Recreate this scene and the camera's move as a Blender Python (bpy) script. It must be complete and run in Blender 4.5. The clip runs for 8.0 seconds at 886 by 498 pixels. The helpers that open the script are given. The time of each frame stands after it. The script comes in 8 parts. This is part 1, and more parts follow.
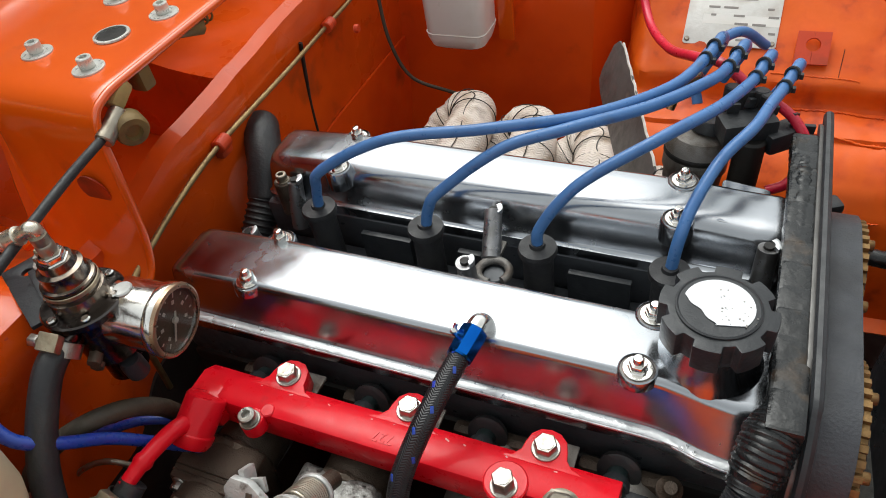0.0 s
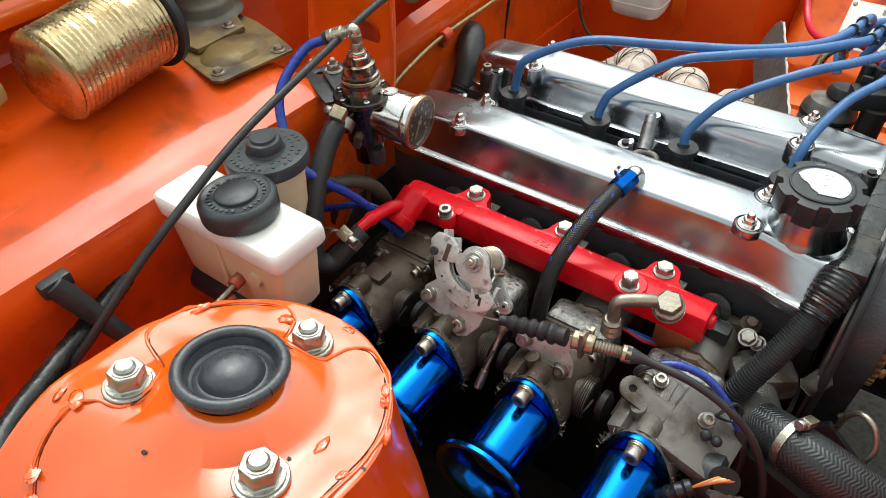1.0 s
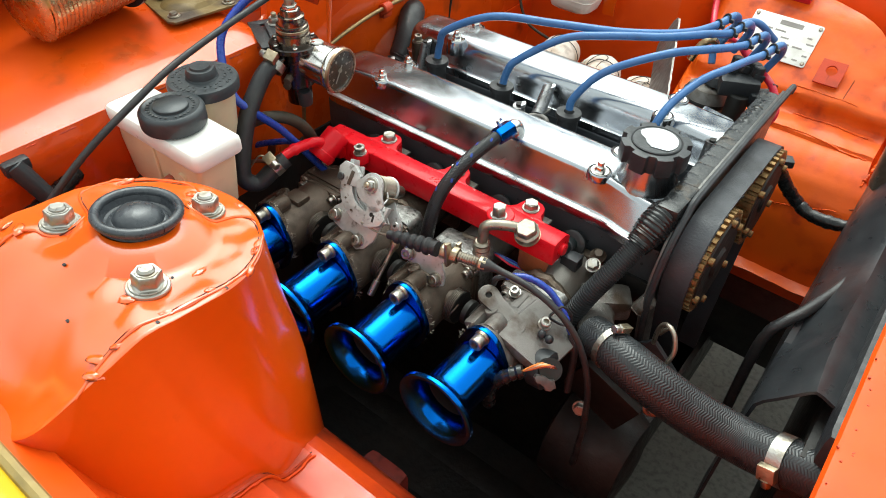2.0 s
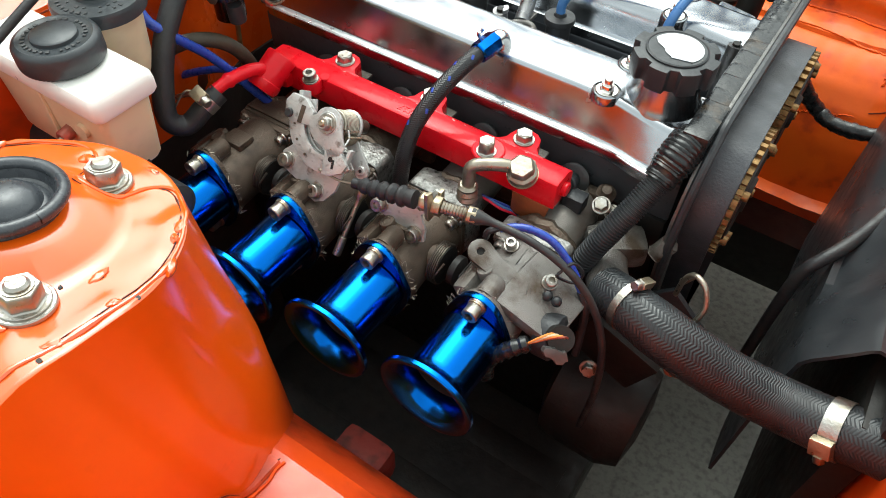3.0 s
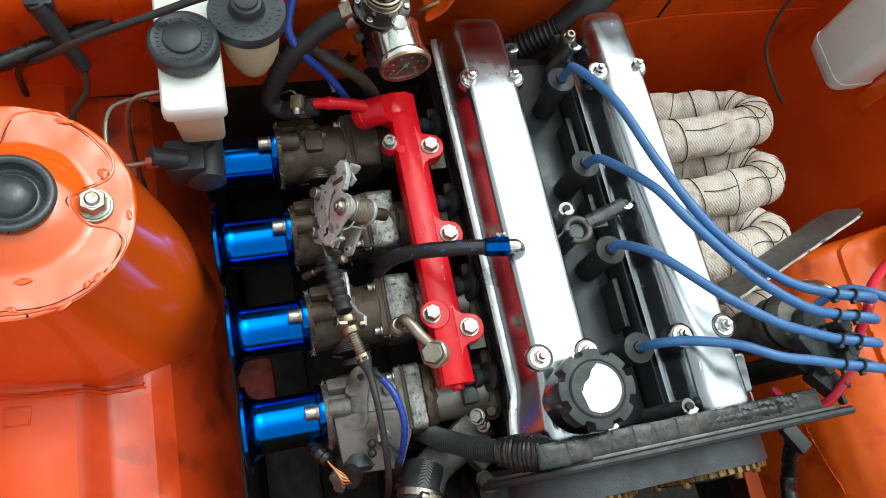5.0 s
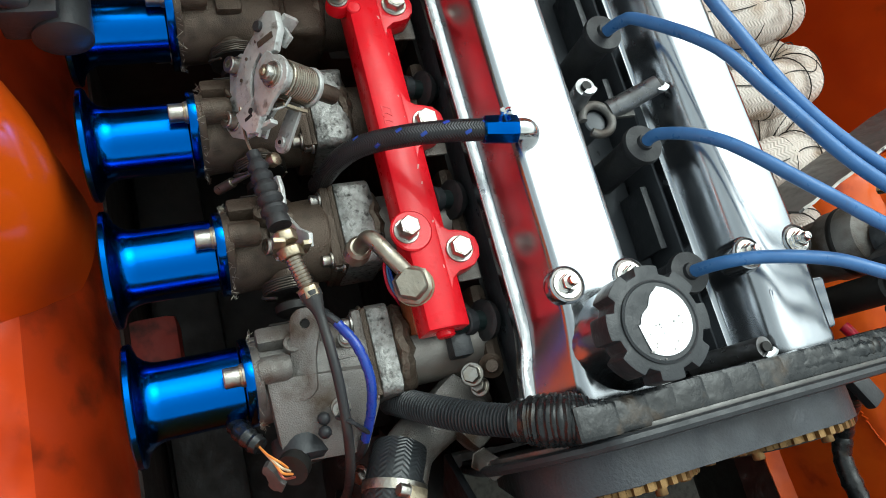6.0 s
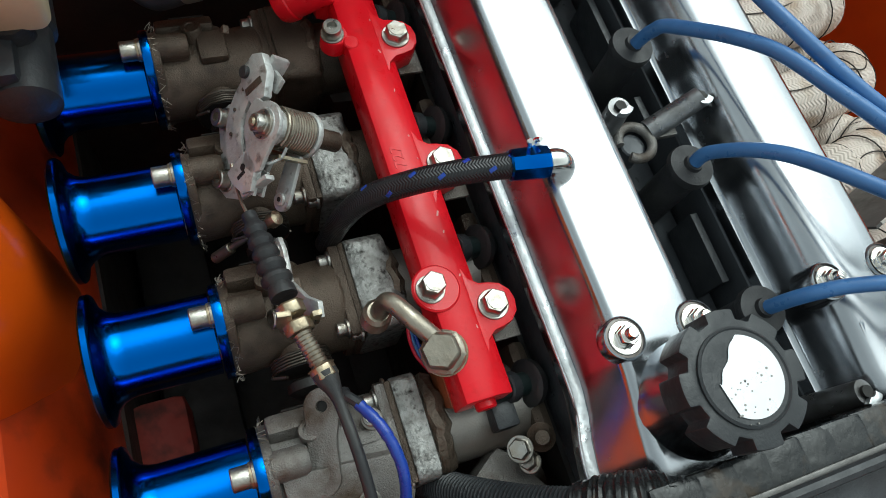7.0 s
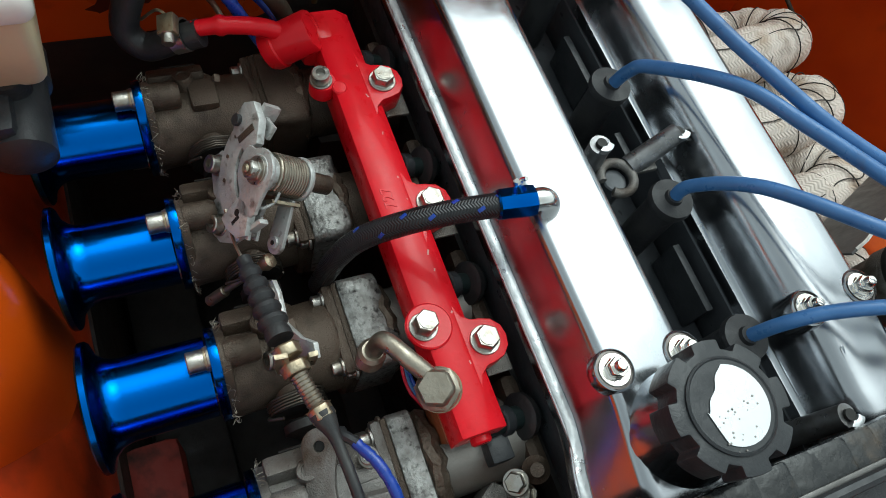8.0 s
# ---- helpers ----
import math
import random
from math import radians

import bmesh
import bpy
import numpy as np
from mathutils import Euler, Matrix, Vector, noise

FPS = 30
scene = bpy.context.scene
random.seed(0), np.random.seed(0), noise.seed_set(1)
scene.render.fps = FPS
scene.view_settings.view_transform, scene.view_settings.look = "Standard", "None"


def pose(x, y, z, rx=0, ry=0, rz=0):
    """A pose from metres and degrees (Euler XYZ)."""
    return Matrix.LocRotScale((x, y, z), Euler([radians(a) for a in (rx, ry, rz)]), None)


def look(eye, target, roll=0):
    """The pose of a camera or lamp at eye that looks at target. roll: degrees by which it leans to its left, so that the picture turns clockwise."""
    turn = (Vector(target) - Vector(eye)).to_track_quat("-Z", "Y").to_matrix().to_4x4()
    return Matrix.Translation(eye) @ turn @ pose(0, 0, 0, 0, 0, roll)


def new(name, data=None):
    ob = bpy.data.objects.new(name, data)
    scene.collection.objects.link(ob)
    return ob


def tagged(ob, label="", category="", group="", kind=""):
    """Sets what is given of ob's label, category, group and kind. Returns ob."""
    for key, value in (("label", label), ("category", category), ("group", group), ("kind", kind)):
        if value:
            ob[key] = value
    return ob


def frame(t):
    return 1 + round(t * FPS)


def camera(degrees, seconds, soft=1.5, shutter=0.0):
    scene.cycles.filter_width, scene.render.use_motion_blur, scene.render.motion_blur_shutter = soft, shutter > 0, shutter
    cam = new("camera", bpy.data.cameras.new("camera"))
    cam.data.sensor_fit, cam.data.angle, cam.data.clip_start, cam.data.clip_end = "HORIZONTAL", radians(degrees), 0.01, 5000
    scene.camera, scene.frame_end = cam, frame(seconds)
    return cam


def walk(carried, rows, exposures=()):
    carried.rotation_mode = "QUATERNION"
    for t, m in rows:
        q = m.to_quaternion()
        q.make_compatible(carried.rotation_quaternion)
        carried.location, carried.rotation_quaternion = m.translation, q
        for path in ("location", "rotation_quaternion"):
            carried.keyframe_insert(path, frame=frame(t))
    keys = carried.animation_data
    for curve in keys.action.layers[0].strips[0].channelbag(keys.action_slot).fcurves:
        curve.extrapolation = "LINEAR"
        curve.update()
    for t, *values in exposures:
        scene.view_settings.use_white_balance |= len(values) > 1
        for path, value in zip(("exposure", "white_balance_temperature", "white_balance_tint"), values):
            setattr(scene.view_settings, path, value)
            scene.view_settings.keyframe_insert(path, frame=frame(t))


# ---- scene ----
cam = camera(64.08, 8.0, soft=0.95)
PATH = [
    (0, (0.2852, -0.3370, 1.1421), (-0.4046, 0.9241, -0.2486), -9.93),
    (0.2, (0.2639, -0.3896, 1.1690), (-0.4225, 0.9050, -0.1922), -8.88),
    (0.5, (0.2425, -0.4571, 1.1793), (-0.4666, 0.8622, -0.1461), -6.29),
    (0.7, (0.2629, -0.5009, 1.1647), (-0.5158, 0.7952, -0.1443), -4.52),
    (1, (0.3250, -0.5558, 1.1585), (-0.5834, 0.6106, -0.1885), -2.84),
    (1.2, (0.3708, -0.5834, 1.1726), (-0.5618, 0.5611, -0.1766), -0.33),
    (1.5, (0.4392, -0.6101, 1.1868), (-0.4946, 0.5512, -0.1471), 0.93),
    (2, (0.4726, -0.6078, 1.1809), (-0.4191, 0.5788, -0.1596), 2.06),
    (2.2, (0.4774, -0.6034, 1.1799), (-0.3736, 0.6058, -0.1668), 2.97),
    (3.3, (0.3478, -0.4729, 1.1137), (-0.2742, 0.5489, -0.4892), 2.56),
    (3.5, (0.3211, -0.4318, 1.1237), (-0.2838, 0.5268, -0.5241), 7.57),
    (3.7, (0.3169, -0.4053, 1.1407), (-0.3074, 0.5048, -0.5272), 13.71),
    (3.9, (0.3178, -0.3746, 1.1683), (-0.3748, 0.3438, -0.5649), 16.28),
    (4, (0.3085, -0.3668, 1.1896), (-0.2790, 0.3428, -0.5856), 23.88),
    (4.2, (0.3285, -0.3383, 1.2476), (-0.2270, 0.3293, -0.5540), 28.56),
    (4.5, (0.3289, -0.2989, 1.3165), (-0.2666, 0.1847, -0.5305), 27.20),
    (4.7, (0.3380, -0.2887, 1.3692), (-0.3003, 0.1179, -0.4821), 22.78),
    (5.8, (0.3467, -0.2852, 1.2069), (-0.1936, 0.4142, -0.5872), 41.58),
    (6, (0.3318, -0.2856, 1.1550), (-0.1948, 0.3783, -0.6566), 39.53),
    (6.5, (0.3074, -0.2816, 1.1099), (-0.3243, 0.3575, -0.6769), 29.47),
    (7, (0.3034, -0.2678, 1.1047), (-0.3301, 0.3605, -0.6853), 28.68),
    (7.5, (0.2950, -0.2654, 1.1044), (-0.3488, 0.4115, -0.6641), 28.09),
    (8, (0.3007, -0.2729, 1.1148), (-0.3903, 0.4122, -0.6326), 27.15),
]
EXPOSURES = [(0, 0.27, 6500, 9), (0.5, 0.44, 6450, 7), (1, 0.60, 6450, 4), (2.2, 0.91, 6400, 1), (3.5, 1.00, 6350, 3), (4.2, 0.34, 6250, 1), (4.7, 0.30, 6200, 0), (5.8, 0.42, 6080, -1), (6, 0.40, 6080, -1), (6.6, 0.07, 6080, -1), (8, -0.04, 6020, -1)]
walk(cam, [(t, look(eye, target, roll)) for t, eye, target, roll in PATH], EXPOSURES)

# ---- place ----
# x runs to the car's nose, y from the intake side across to the exhaust side, z up.

# World and light: a bright hazy day, the car in open shade.
world = bpy.data.worlds.new("hazy_sky")
scene.world = world
world.use_nodes = True
wn, wl = world.node_tree.nodes, world.node_tree.links
wn.clear()
sky = wn.new("ShaderNodeTexSky")
sky.sky_type = "NISHITA"
sky.sun_disc = False
sky.sun_elevation, sky.sun_rotation = radians(60), radians(318)
sky.dust_density, sky.air_density = 3.0, 1.0
hazy = wn.new("ShaderNodeHueSaturation")
hazy.inputs["Saturation"].default_value = 0.08
back = wn.new("ShaderNodeBackground")
back.inputs["Strength"].default_value = 0.15
wout = wn.new("ShaderNodeOutputWorld")
wl.new(sky.outputs[0], hazy.inputs["Color"])
# an overcast dome: far brighter overhead, and dimmed by a ramp towards the horizon
geo = wn.new("ShaderNodeTexCoord")
sep = wn.new("ShaderNodeSeparateXYZ")
dome = wn.new("ShaderNodeMapRange")
dome.interpolation_type = "SMOOTHSTEP"
dome.inputs["From Min"].default_value, dome.inputs["From Max"].default_value = 0.10, 0.38
dome.inputs["To Min"].default_value, dome.inputs["To Max"].default_value = 0.14, 1.55
mul = wn.new("ShaderNodeVectorMath")
mul.operation = "MULTIPLY"
wl.new(geo.outputs["Generated"], sep.inputs[0])
wl.new(sep.outputs["Z"], dome.inputs["Value"])
wl.new(hazy.outputs[0], mul.inputs[0])
wl.new(dome.outputs[0], mul.inputs[1])
warm = wn.new("ShaderNodeVectorMath")
warm.operation = "MULTIPLY"
warm.inputs[1].default_value = (0.955, 0.985, 0.965)
wl.new(mul.outputs[0], warm.inputs[0])
wl.new(warm.outputs[0], back.inputs["Color"])
wl.new(back.outputs[0], wout.inputs["Surface"])

sun = new("sun", bpy.data.lights.new("sun", "SUN"))
sun.data.energy, sun.data.angle, sun.data.color = 0.55, radians(60), (1.0, 0.97, 0.91)
sun.matrix_world = look((-0.63, 0.70, 1.63), (0, 0, 0))


# ---- materials ----
def mat(name, col, rough=0.5, metal=0.0, col2=None, scale=30.0, mix=(0.45, 0.7), bump=0.15, bscale=300.0, rvar=0.12,
        coat=0.0, coat_ior=1.5, coat_rough=0.06, dirt=None, dscale=12.0, dlo=0.58, spec=0.5, rand=0.0):
    """A surface with two tones in a coarse noise, a fine relief, uneven gloss and, where given, dirt in patches."""
    m = bpy.data.materials.new(name)
    m.use_nodes = True
    nt = m.node_tree
    n, li = nt.nodes, nt.links
    p = n["Principled BSDF"]
    tc = n.new("ShaderNodeTexCoord")

    def noise_tex(s, detail=4.0):
        t = n.new("ShaderNodeTexNoise")
        t.inputs["Scale"].default_value, t.inputs["Detail"].default_value = s, detail
        li.new(tc.outputs["Object"], t.inputs["Vector"])
        return t

    def ramp(src, lo, hi):
        r = n.new("ShaderNodeMapRange")
        r.inputs["From Min"].default_value, r.inputs["From Max"].default_value = lo, hi
        li.new(src, r.inputs["Value"])
        return r

    big = noise_tex(scale)
    fine = noise_tex(bscale, 6.0)
    blend = n.new("ShaderNodeMixRGB")
    c2 = col2 or tuple(c * 0.78 for c in col)
    blend.inputs["Color1"].default_value, blend.inputs["Color2"].default_value = (*col, 1), (*c2, 1)
    li.new(ramp(big.outputs["Fac"], *mix).outputs[0], blend.inputs["Fac"])
    out = blend.outputs[0]
    rough_out = ramp(noise_tex(scale * 2.7).outputs["Fac"], 0.3, 0.7)
    rough_out.inputs["To Min"].default_value = max(0.03, rough - rvar)
    rough_out.inputs["To Max"].default_value = min(1.0, rough + rvar)
    rsock = rough_out.outputs[0]
    if dirt:
        dn = noise_tex(dscale, 8.0)
        fac = ramp(dn.outputs["Fac"], dlo, dlo + 0.18)
        dm = n.new("ShaderNodeMixRGB")
        dm.inputs["Color2"].default_value = (*dirt, 1)
        li.new(fac.outputs[0], dm.inputs["Fac"])
        li.new(out, dm.inputs["Color1"])
        out = dm.outputs[0]
    if rand:
        oi = n.new("ShaderNodeObjectInfo")
        hs = n.new("ShaderNodeHueSaturation")
        rr = ramp(oi.outputs["Random"], 0, 1)
        rr.inputs["To Min"].default_value, rr.inputs["To Max"].default_value = 1 - rand, 1 + rand
        li.new(rr.outputs[0], hs.inputs["Value"])
        li.new(out, hs.inputs["Color"])
        out = hs.outputs[0]
    li.new(out, p.inputs["Base Color"])
    li.new(rsock, p.inputs["Roughness"])
    p.inputs["Metallic"].default_value = metal
    p.inputs["Specular IOR Level"].default_value = spec
    p.inputs["Coat Weight"].default_value = coat
    p.inputs["Coat Roughness"].default_value = coat_rough
    p.inputs["Coat IOR"].default_value = coat_ior
    b = n.new("ShaderNodeBump")
    b.inputs["Strength"].default_value, b.inputs["Distance"].default_value = bump, 0.001
    li.new(fine.outputs["Fac"], b.inputs["Height"])
    li.new(b.outputs[0], p.inputs["Normal"])
    return m


M_ORANGE = mat("orange_paint", (0.80, 0.106, 0.004), 0.38, 0, (0.72, 0.083, 0.004), 9, bump=0.12, bscale=45, coat=0.78, coat_ior=1.95, coat_rough=0.13, rvar=0.10, spec=0.08,
               dirt=(0.34, 0.045, 0.008), dscale=22, dlo=0.64)
M_ORANGE_SATIN = mat("orange_paint_satin", (0.74, 0.078, 0.004), 0.44, 0, (0.62, 0.055, 0.004), 11, bump=0.16, bscale=50, coat=0.12, rvar=0.14, spec=0.22,
                     dirt=(0.34, 0.045, 0.008), dscale=20, dlo=0.62)
M_ORANGE_BRUSHED = mat("orange_paint_brushed", (0.78, 0.118, 0.005), 0.5, 0, (0.60, 0.066, 0.004), 26, bump=0.5, bscale=60, coat=0.15, rvar=0.16, spec=0.3,
                       dirt=(0.28, 0.03, 0.006), dscale=26, dlo=0.58)
M_ORANGE_LEDGE = mat("orange_paint_ledge", (0.70, 0.080, 0.004), 0.36, 0, (0.50, 0.048, 0.004), 8, bump=0.35, bscale=24, coat=0.55, rvar=0.16, spec=0.2,
                     dirt=(0.22, 0.045, 0.010), dscale=16, dlo=0.60)
# dark red-brown for grimy cracks and for the firewall's painted shade
M_GRIME_SHADE = mat("grime_and_shade_on_paint", (0.10, 0.014, 0.004), 0.6, 0, (0.045, 0.010, 0.004), 10, bump=0.5, bscale=80, dirt=(0.015, 0.008, 0.005), dscale=16, dlo=0.48, spec=0.3)
# grimy orange; its dark tone also paints a shaded tab and hole
M_ORANGE_OLD = mat("orange_paint_grime_and_shade", (0.60, 0.05, 0.006), 0.5, 0, (0.42, 0.035, 0.006), 14, bump=0.35, bscale=70,
                   dirt=(0.07, 0.02, 0.008), dscale=18, dlo=0.5)
M_SEALER = mat("painted_sealer", (0.78, 0.105, 0.008), 0.4, 0, (0.56, 0.06, 0.006), 90, bump=0.8, bscale=190, coat=0.4)
M_YELLOW = mat("yellow_paint", (0.60, 0.38, 0.012), 0.4, 0, (0.52, 0.31, 0.012), 10, bump=0.08, bscale=60, coat=0.2, spec=0.3,
               dirt=(0.75, 0.70, 0.55), dscale=30, dlo=0.66)
M_POLISH = mat("polished_alloy", (0.43, 0.445, 0.47), 0.22, 1, (0.36, 0.38, 0.405), 14, bump=0.22, bscale=20, rvar=0.08, dirt=(0.16, 0.16, 0.165), dscale=620, dlo=0.74)
M_POLISH_EDGE = mat("polished_rim", (0.60, 0.61, 0.62), 0.36, 0.9, (0.44, 0.46, 0.47), 60, bump=0.4, bscale=300)
M_CHROME = mat("chrome", (0.82, 0.80, 0.76), 0.15, 1, (0.70, 0.68, 0.64), 80, bump=0.05, bscale=300, rvar=0.05)
M_ZINC = mat("zinc_bolt", (0.42, 0.405, 0.375), 0.38, 1, (0.34, 0.30, 0.24), 120, bump=0.35, bscale=420)
M_BRASSY = mat("gold_zinc", (0.44, 0.37, 0.26), 0.38, 0.9, (0.30, 0.24, 0.165), 120, bump=0.25, bscale=500)
M_ALLOY = mat("cast_alloy", (0.20, 0.188, 0.175), 0.46, 0.5, (0.14, 0.125, 0.108), 30, bump=0.6, bscale=1100,
              dirt=(0.070, 0.048, 0.032), dscale=45, dlo=0.50)
M_ALLOY_DARK = mat("dirty_cast_alloy", (0.104, 0.076, 0.055), 0.46, 0.4, (0.060, 0.041, 0.028), 28, bump=0.6, bscale=1100,
                   dirt=(0.036, 0.024, 0.016), dscale=45, dlo=0.50)
M_MACHINED = mat("rough_cut_alloy", (0.30, 0.30, 0.285), 0.42, 0.6, (0.17, 0.165, 0.155), 150, (0.40, 0.66), bump=0.9, bscale=340,
                 dirt=(0.030, 0.027, 0.024), dscale=260, dlo=0.52)
M_CHIPPED = mat("chipped_paint_edge", (0.62, 0.30, 0.27), 0.5, 0, (0.45, 0.16, 0.14), 300)
M_PLATED = mat("plated_steel", (0.50, 0.50, 0.485), 0.40, 0.4, (0.38, 0.37, 0.355), 90, bump=0.45, bscale=420, dirt=(0.10, 0.075, 0.055), dscale=160, dlo=0.58)
M_BLUE = mat("blue_anodised", (0.006, 0.118, 0.49), 0.18, 1, (0.004, 0.085, 0.40), 25, bump=0.03, bscale=400, rvar=0.05)
M_RED = mat("red_paint", (0.67, 0.005, 0.015), 0.34, 0, (0.58, 0.004, 0.011), 40, bump=0.12, bscale=150, coat=0.2, spec=0.2,
            dirt=(0.45, 0.01, 0.012), dscale=60, dlo=0.66)
M_BLUE_LEAD = mat("blue_silicone", (0.062, 0.172, 0.40), 0.36, 0, (0.042, 0.135, 0.34), 60, bump=0.1, bscale=500, dirt=(0.10, 0.12, 0.16), dscale=60, dlo=0.62)
M_BLUE_TAPE = mat("blue_tape", (0.012, 0.050, 0.32), 0.32, 0, (0.02, 0.04, 0.35), 90, bump=0.3, bscale=260, coat=0.2)
M_BLACK = mat("black_plastic", (0.020, 0.022, 0.025), 0.44, 0, (0.030, 0.032, 0.035), 50, bump=0.3, bscale=400, spec=0.45)
M_RUBBER = mat("black_rubber", (0.020, 0.020, 0.022), 0.48, 0, (0.032, 0.031, 0.030), 40, bump=0.4, bscale=350, spec=0.45)
M_TAPE = mat("black_tape", (0.011, 0.012, 0.013), 0.26, 0, (0.018, 0.019, 0.019), 60, bump=0.8, bscale=120, spec=0.40, dirt=(0.07, 0.045, 0.025), dscale=45, dlo=0.60)
# near black: oily iron, and shade painted into throats, holes and slots
M_GREASE_SHADE = mat("oily_iron_and_shade_black", (0.008, 0.007, 0.006), 0.6, 0.1, (0.014, 0.011, 0.008), 25, bump=0.6, bscale=150)
M_WHITE = mat("white_plastic", (0.78, 0.77, 0.73), 0.38, 0, (0.70, 0.68, 0.62), 20, bump=0.1, bscale=200)
M_CREAM = mat("aged_translucent_plastic", (0.66, 0.55, 0.36), 0.42, 0, (0.55, 0.44, 0.29), 25, bump=0.1, bscale=200)
M_WRAP = mat("exhaust_wrap", (0.70, 0.61, 0.54), 0.9, 0, (0.50, 0.38, 0.29), 45, bump=0.9, bscale=700, dirt=(0.25, 0.18, 0.14), dscale=30, dlo=0.6)
M_WIRE = mat("dark_wire", (0.03, 0.025, 0.02), 0.5, 0.5, bump=0.2)
M_FOIL = mat("foil", (0.66, 0.52, 0.30), 0.28, 1.0, (0.46, 0.33, 0.17), 40, bump=0.5, bscale=240)
M_BROWN = mat("grimy_brown_plate", (0.19, 0.125, 0.040), 0.52, 0.2, (0.105, 0.066, 0.036), 22, bump=0.45, bscale=160, dirt=(0.045, 0.024, 0.014), dscale=28, dlo=0.48)
M_CAP_GRIME = mat("grimy_motor_cap", (0.075, 0.060, 0.040), 0.6, 0, (0.05, 0.042, 0.03), 40, bump=0.4, bscale=150)
M_PALE_ZINC = mat("pale_zinc_plate", (0.66, 0.66, 0.62), 0.34, 0.45, (0.54, 0.54, 0.50), 120, bump=0.15, bscale=300)
M_SLATE = mat("black_cam_box", (0.062, 0.067, 0.075), 0.38, 0.2, (0.06, 0.064, 0.070), 40, bump=0.3, bscale=260)
M_ASPHALT = mat("asphalt", (0.13, 0.125, 0.11), 0.9, 0, (0.075, 0.072, 0.064), 90, bump=0.9, bscale=160)
M_LABEL = mat("worn_silver_label", (0.56, 0.57, 0.59), 0.28, 0.6, (0.46, 0.47, 0.49), 12, (0.5, 0.7), bump=0.1, bscale=200)
M_PLATE = mat("etched_aluminium_plate", (0.62, 0.61, 0.58), 0.5, 0.4, (0.50, 0.47, 0.43), 45, bump=0.2, bscale=300)
M_INK = mat("faded_ink", (0.27, 0.25, 0.23), 0.6, bump=0.0)
M_GAUGE = mat("gauge_face", (0.060, 0.038, 0.022), 0.4, 0, (0.05, 0.034, 0.022), 60, bump=0.05)
M_WHITE_INK = mat("white_print", (0.42, 0.40, 0.34), 0.5, bump=0.0)
M_REDHOSE = mat("red_hose", (0.62, 0.01, 0.04), 0.35, 0, (0.5, 0.01, 0.03), 60, bump=0.1, bscale=300, coat=0.2)
M_TIN = mat("dull_tinplate", (0.13, 0.125, 0.12), 0.42, 0.5, (0.09, 0.085, 0.08), 60, bump=0.4, bscale=160, dirt=(0.25, 0.22, 0.2), dscale=60, dlo=0.64)
M_PRIMER_EDGE = mat("worn_pale_edge", (0.62, 0.58, 0.53), 0.6, 0, (0.4, 0.35, 0.3), 90, bump=0.4, bscale=300)
M_SPROCKET = mat("rusty_sprocket", (0.22, 0.13, 0.05), 0.5, 0.7, (0.12, 0.07, 0.03), 90, bump=0.5, bscale=300)
M_WIRE_O = mat("orange_wire", (0.8, 0.28, 0.06), 0.45, bump=0.05)
M_BRONZE = mat("dull_steel", (0.36, 0.32, 0.26), 0.38, 0.9, (0.26, 0.22, 0.17), 90, bump=0.25, bscale=400)
M_OLIVE = mat("olive_plate", (0.30, 0.22, 0.08), 0.5, 0.3, (0.2, 0.15, 0.06), 60, bump=0.3)
M_CLAY = mat("yellowed_foam", (0.42, 0.30, 0.11), 0.8, 0, (0.3, 0.2, 0.08), 50, bump=0.5, bscale=200)


# ---- building helpers ----
def thing(name, at, label, category, group="", kind=""):
    ob = new(name)
    ob.empty_display_size = 0.01
    ob.location = at
    return tagged(ob, label, category, group, kind)


def origin(ob):
    o = Vector(ob.location)
    while ob.parent:
        ob = ob.parent
        o += ob.location
    return o


def part(name, bm, material, parent, label="", smooth=True):
    """Links a bmesh, given in world places, as one mesh under a thing or a part."""
    me = bpy.data.meshes.new(name)
    if parent:
        bmesh.ops.translate(bm, verts=bm.verts, vec=-origin(parent))
    bmesh.ops.recalc_face_normals(bm, faces=bm.faces)
    bm.to_mesh(me)
    bm.free()
    me.materials.append(material)
    if smooth:
        me.shade_smooth()
        me.set_sharp_from_angle(angle=radians(38))
    ob = new(name, me)
    if parent:
        ob.parent = parent
    if label:
        ob["label"] = label
    return ob


def solid(name, bm, material, label, category, group="", kind="", smooth=True):
    """A thing that is a single mesh."""
    return tagged(part(name, bm, material, None, "", smooth), label, category, group, kind)


def bevel(bm, w, seg=2, angle=35):
    es = [e for e in bm.edges if len(e.link_faces) == 2 and e.calc_face_angle(0) > radians(angle)]
    if w and es:
        bmesh.ops.bevel(bm, geom=es, offset=w, segments=seg, affect="EDGES", profile=0.6, clamp_overlap=True)
    return bm


def add(bm, other):
    """Joins other into bm."""
    me = bpy.data.meshes.new("tmp")
    other.to_mesh(me)
    other.free()
    bm.from_mesh(me)
    bpy.data.meshes.remove(me)
    return bm


def aim(d, up=(0, 0, 1)):
    """The turn that lays local z along d."""
    return Vector(d).normalized().to_track_quat("Z", "Y").to_matrix().to_4x4()


def box(c, s, bev=0.0, turn=None, seg=2):
    bm = bmesh.new()
    bmesh.ops.create_cube(bm, size=1)
    bmesh.ops.scale(bm, verts=bm.verts, vec=s)
    bevel(bm, bev, seg)
    m = Matrix.Translation(c) @ (turn if turn else Matrix.Identity(4))
    bmesh.ops.transform(bm, verts=bm.verts, matrix=m)
    return bm


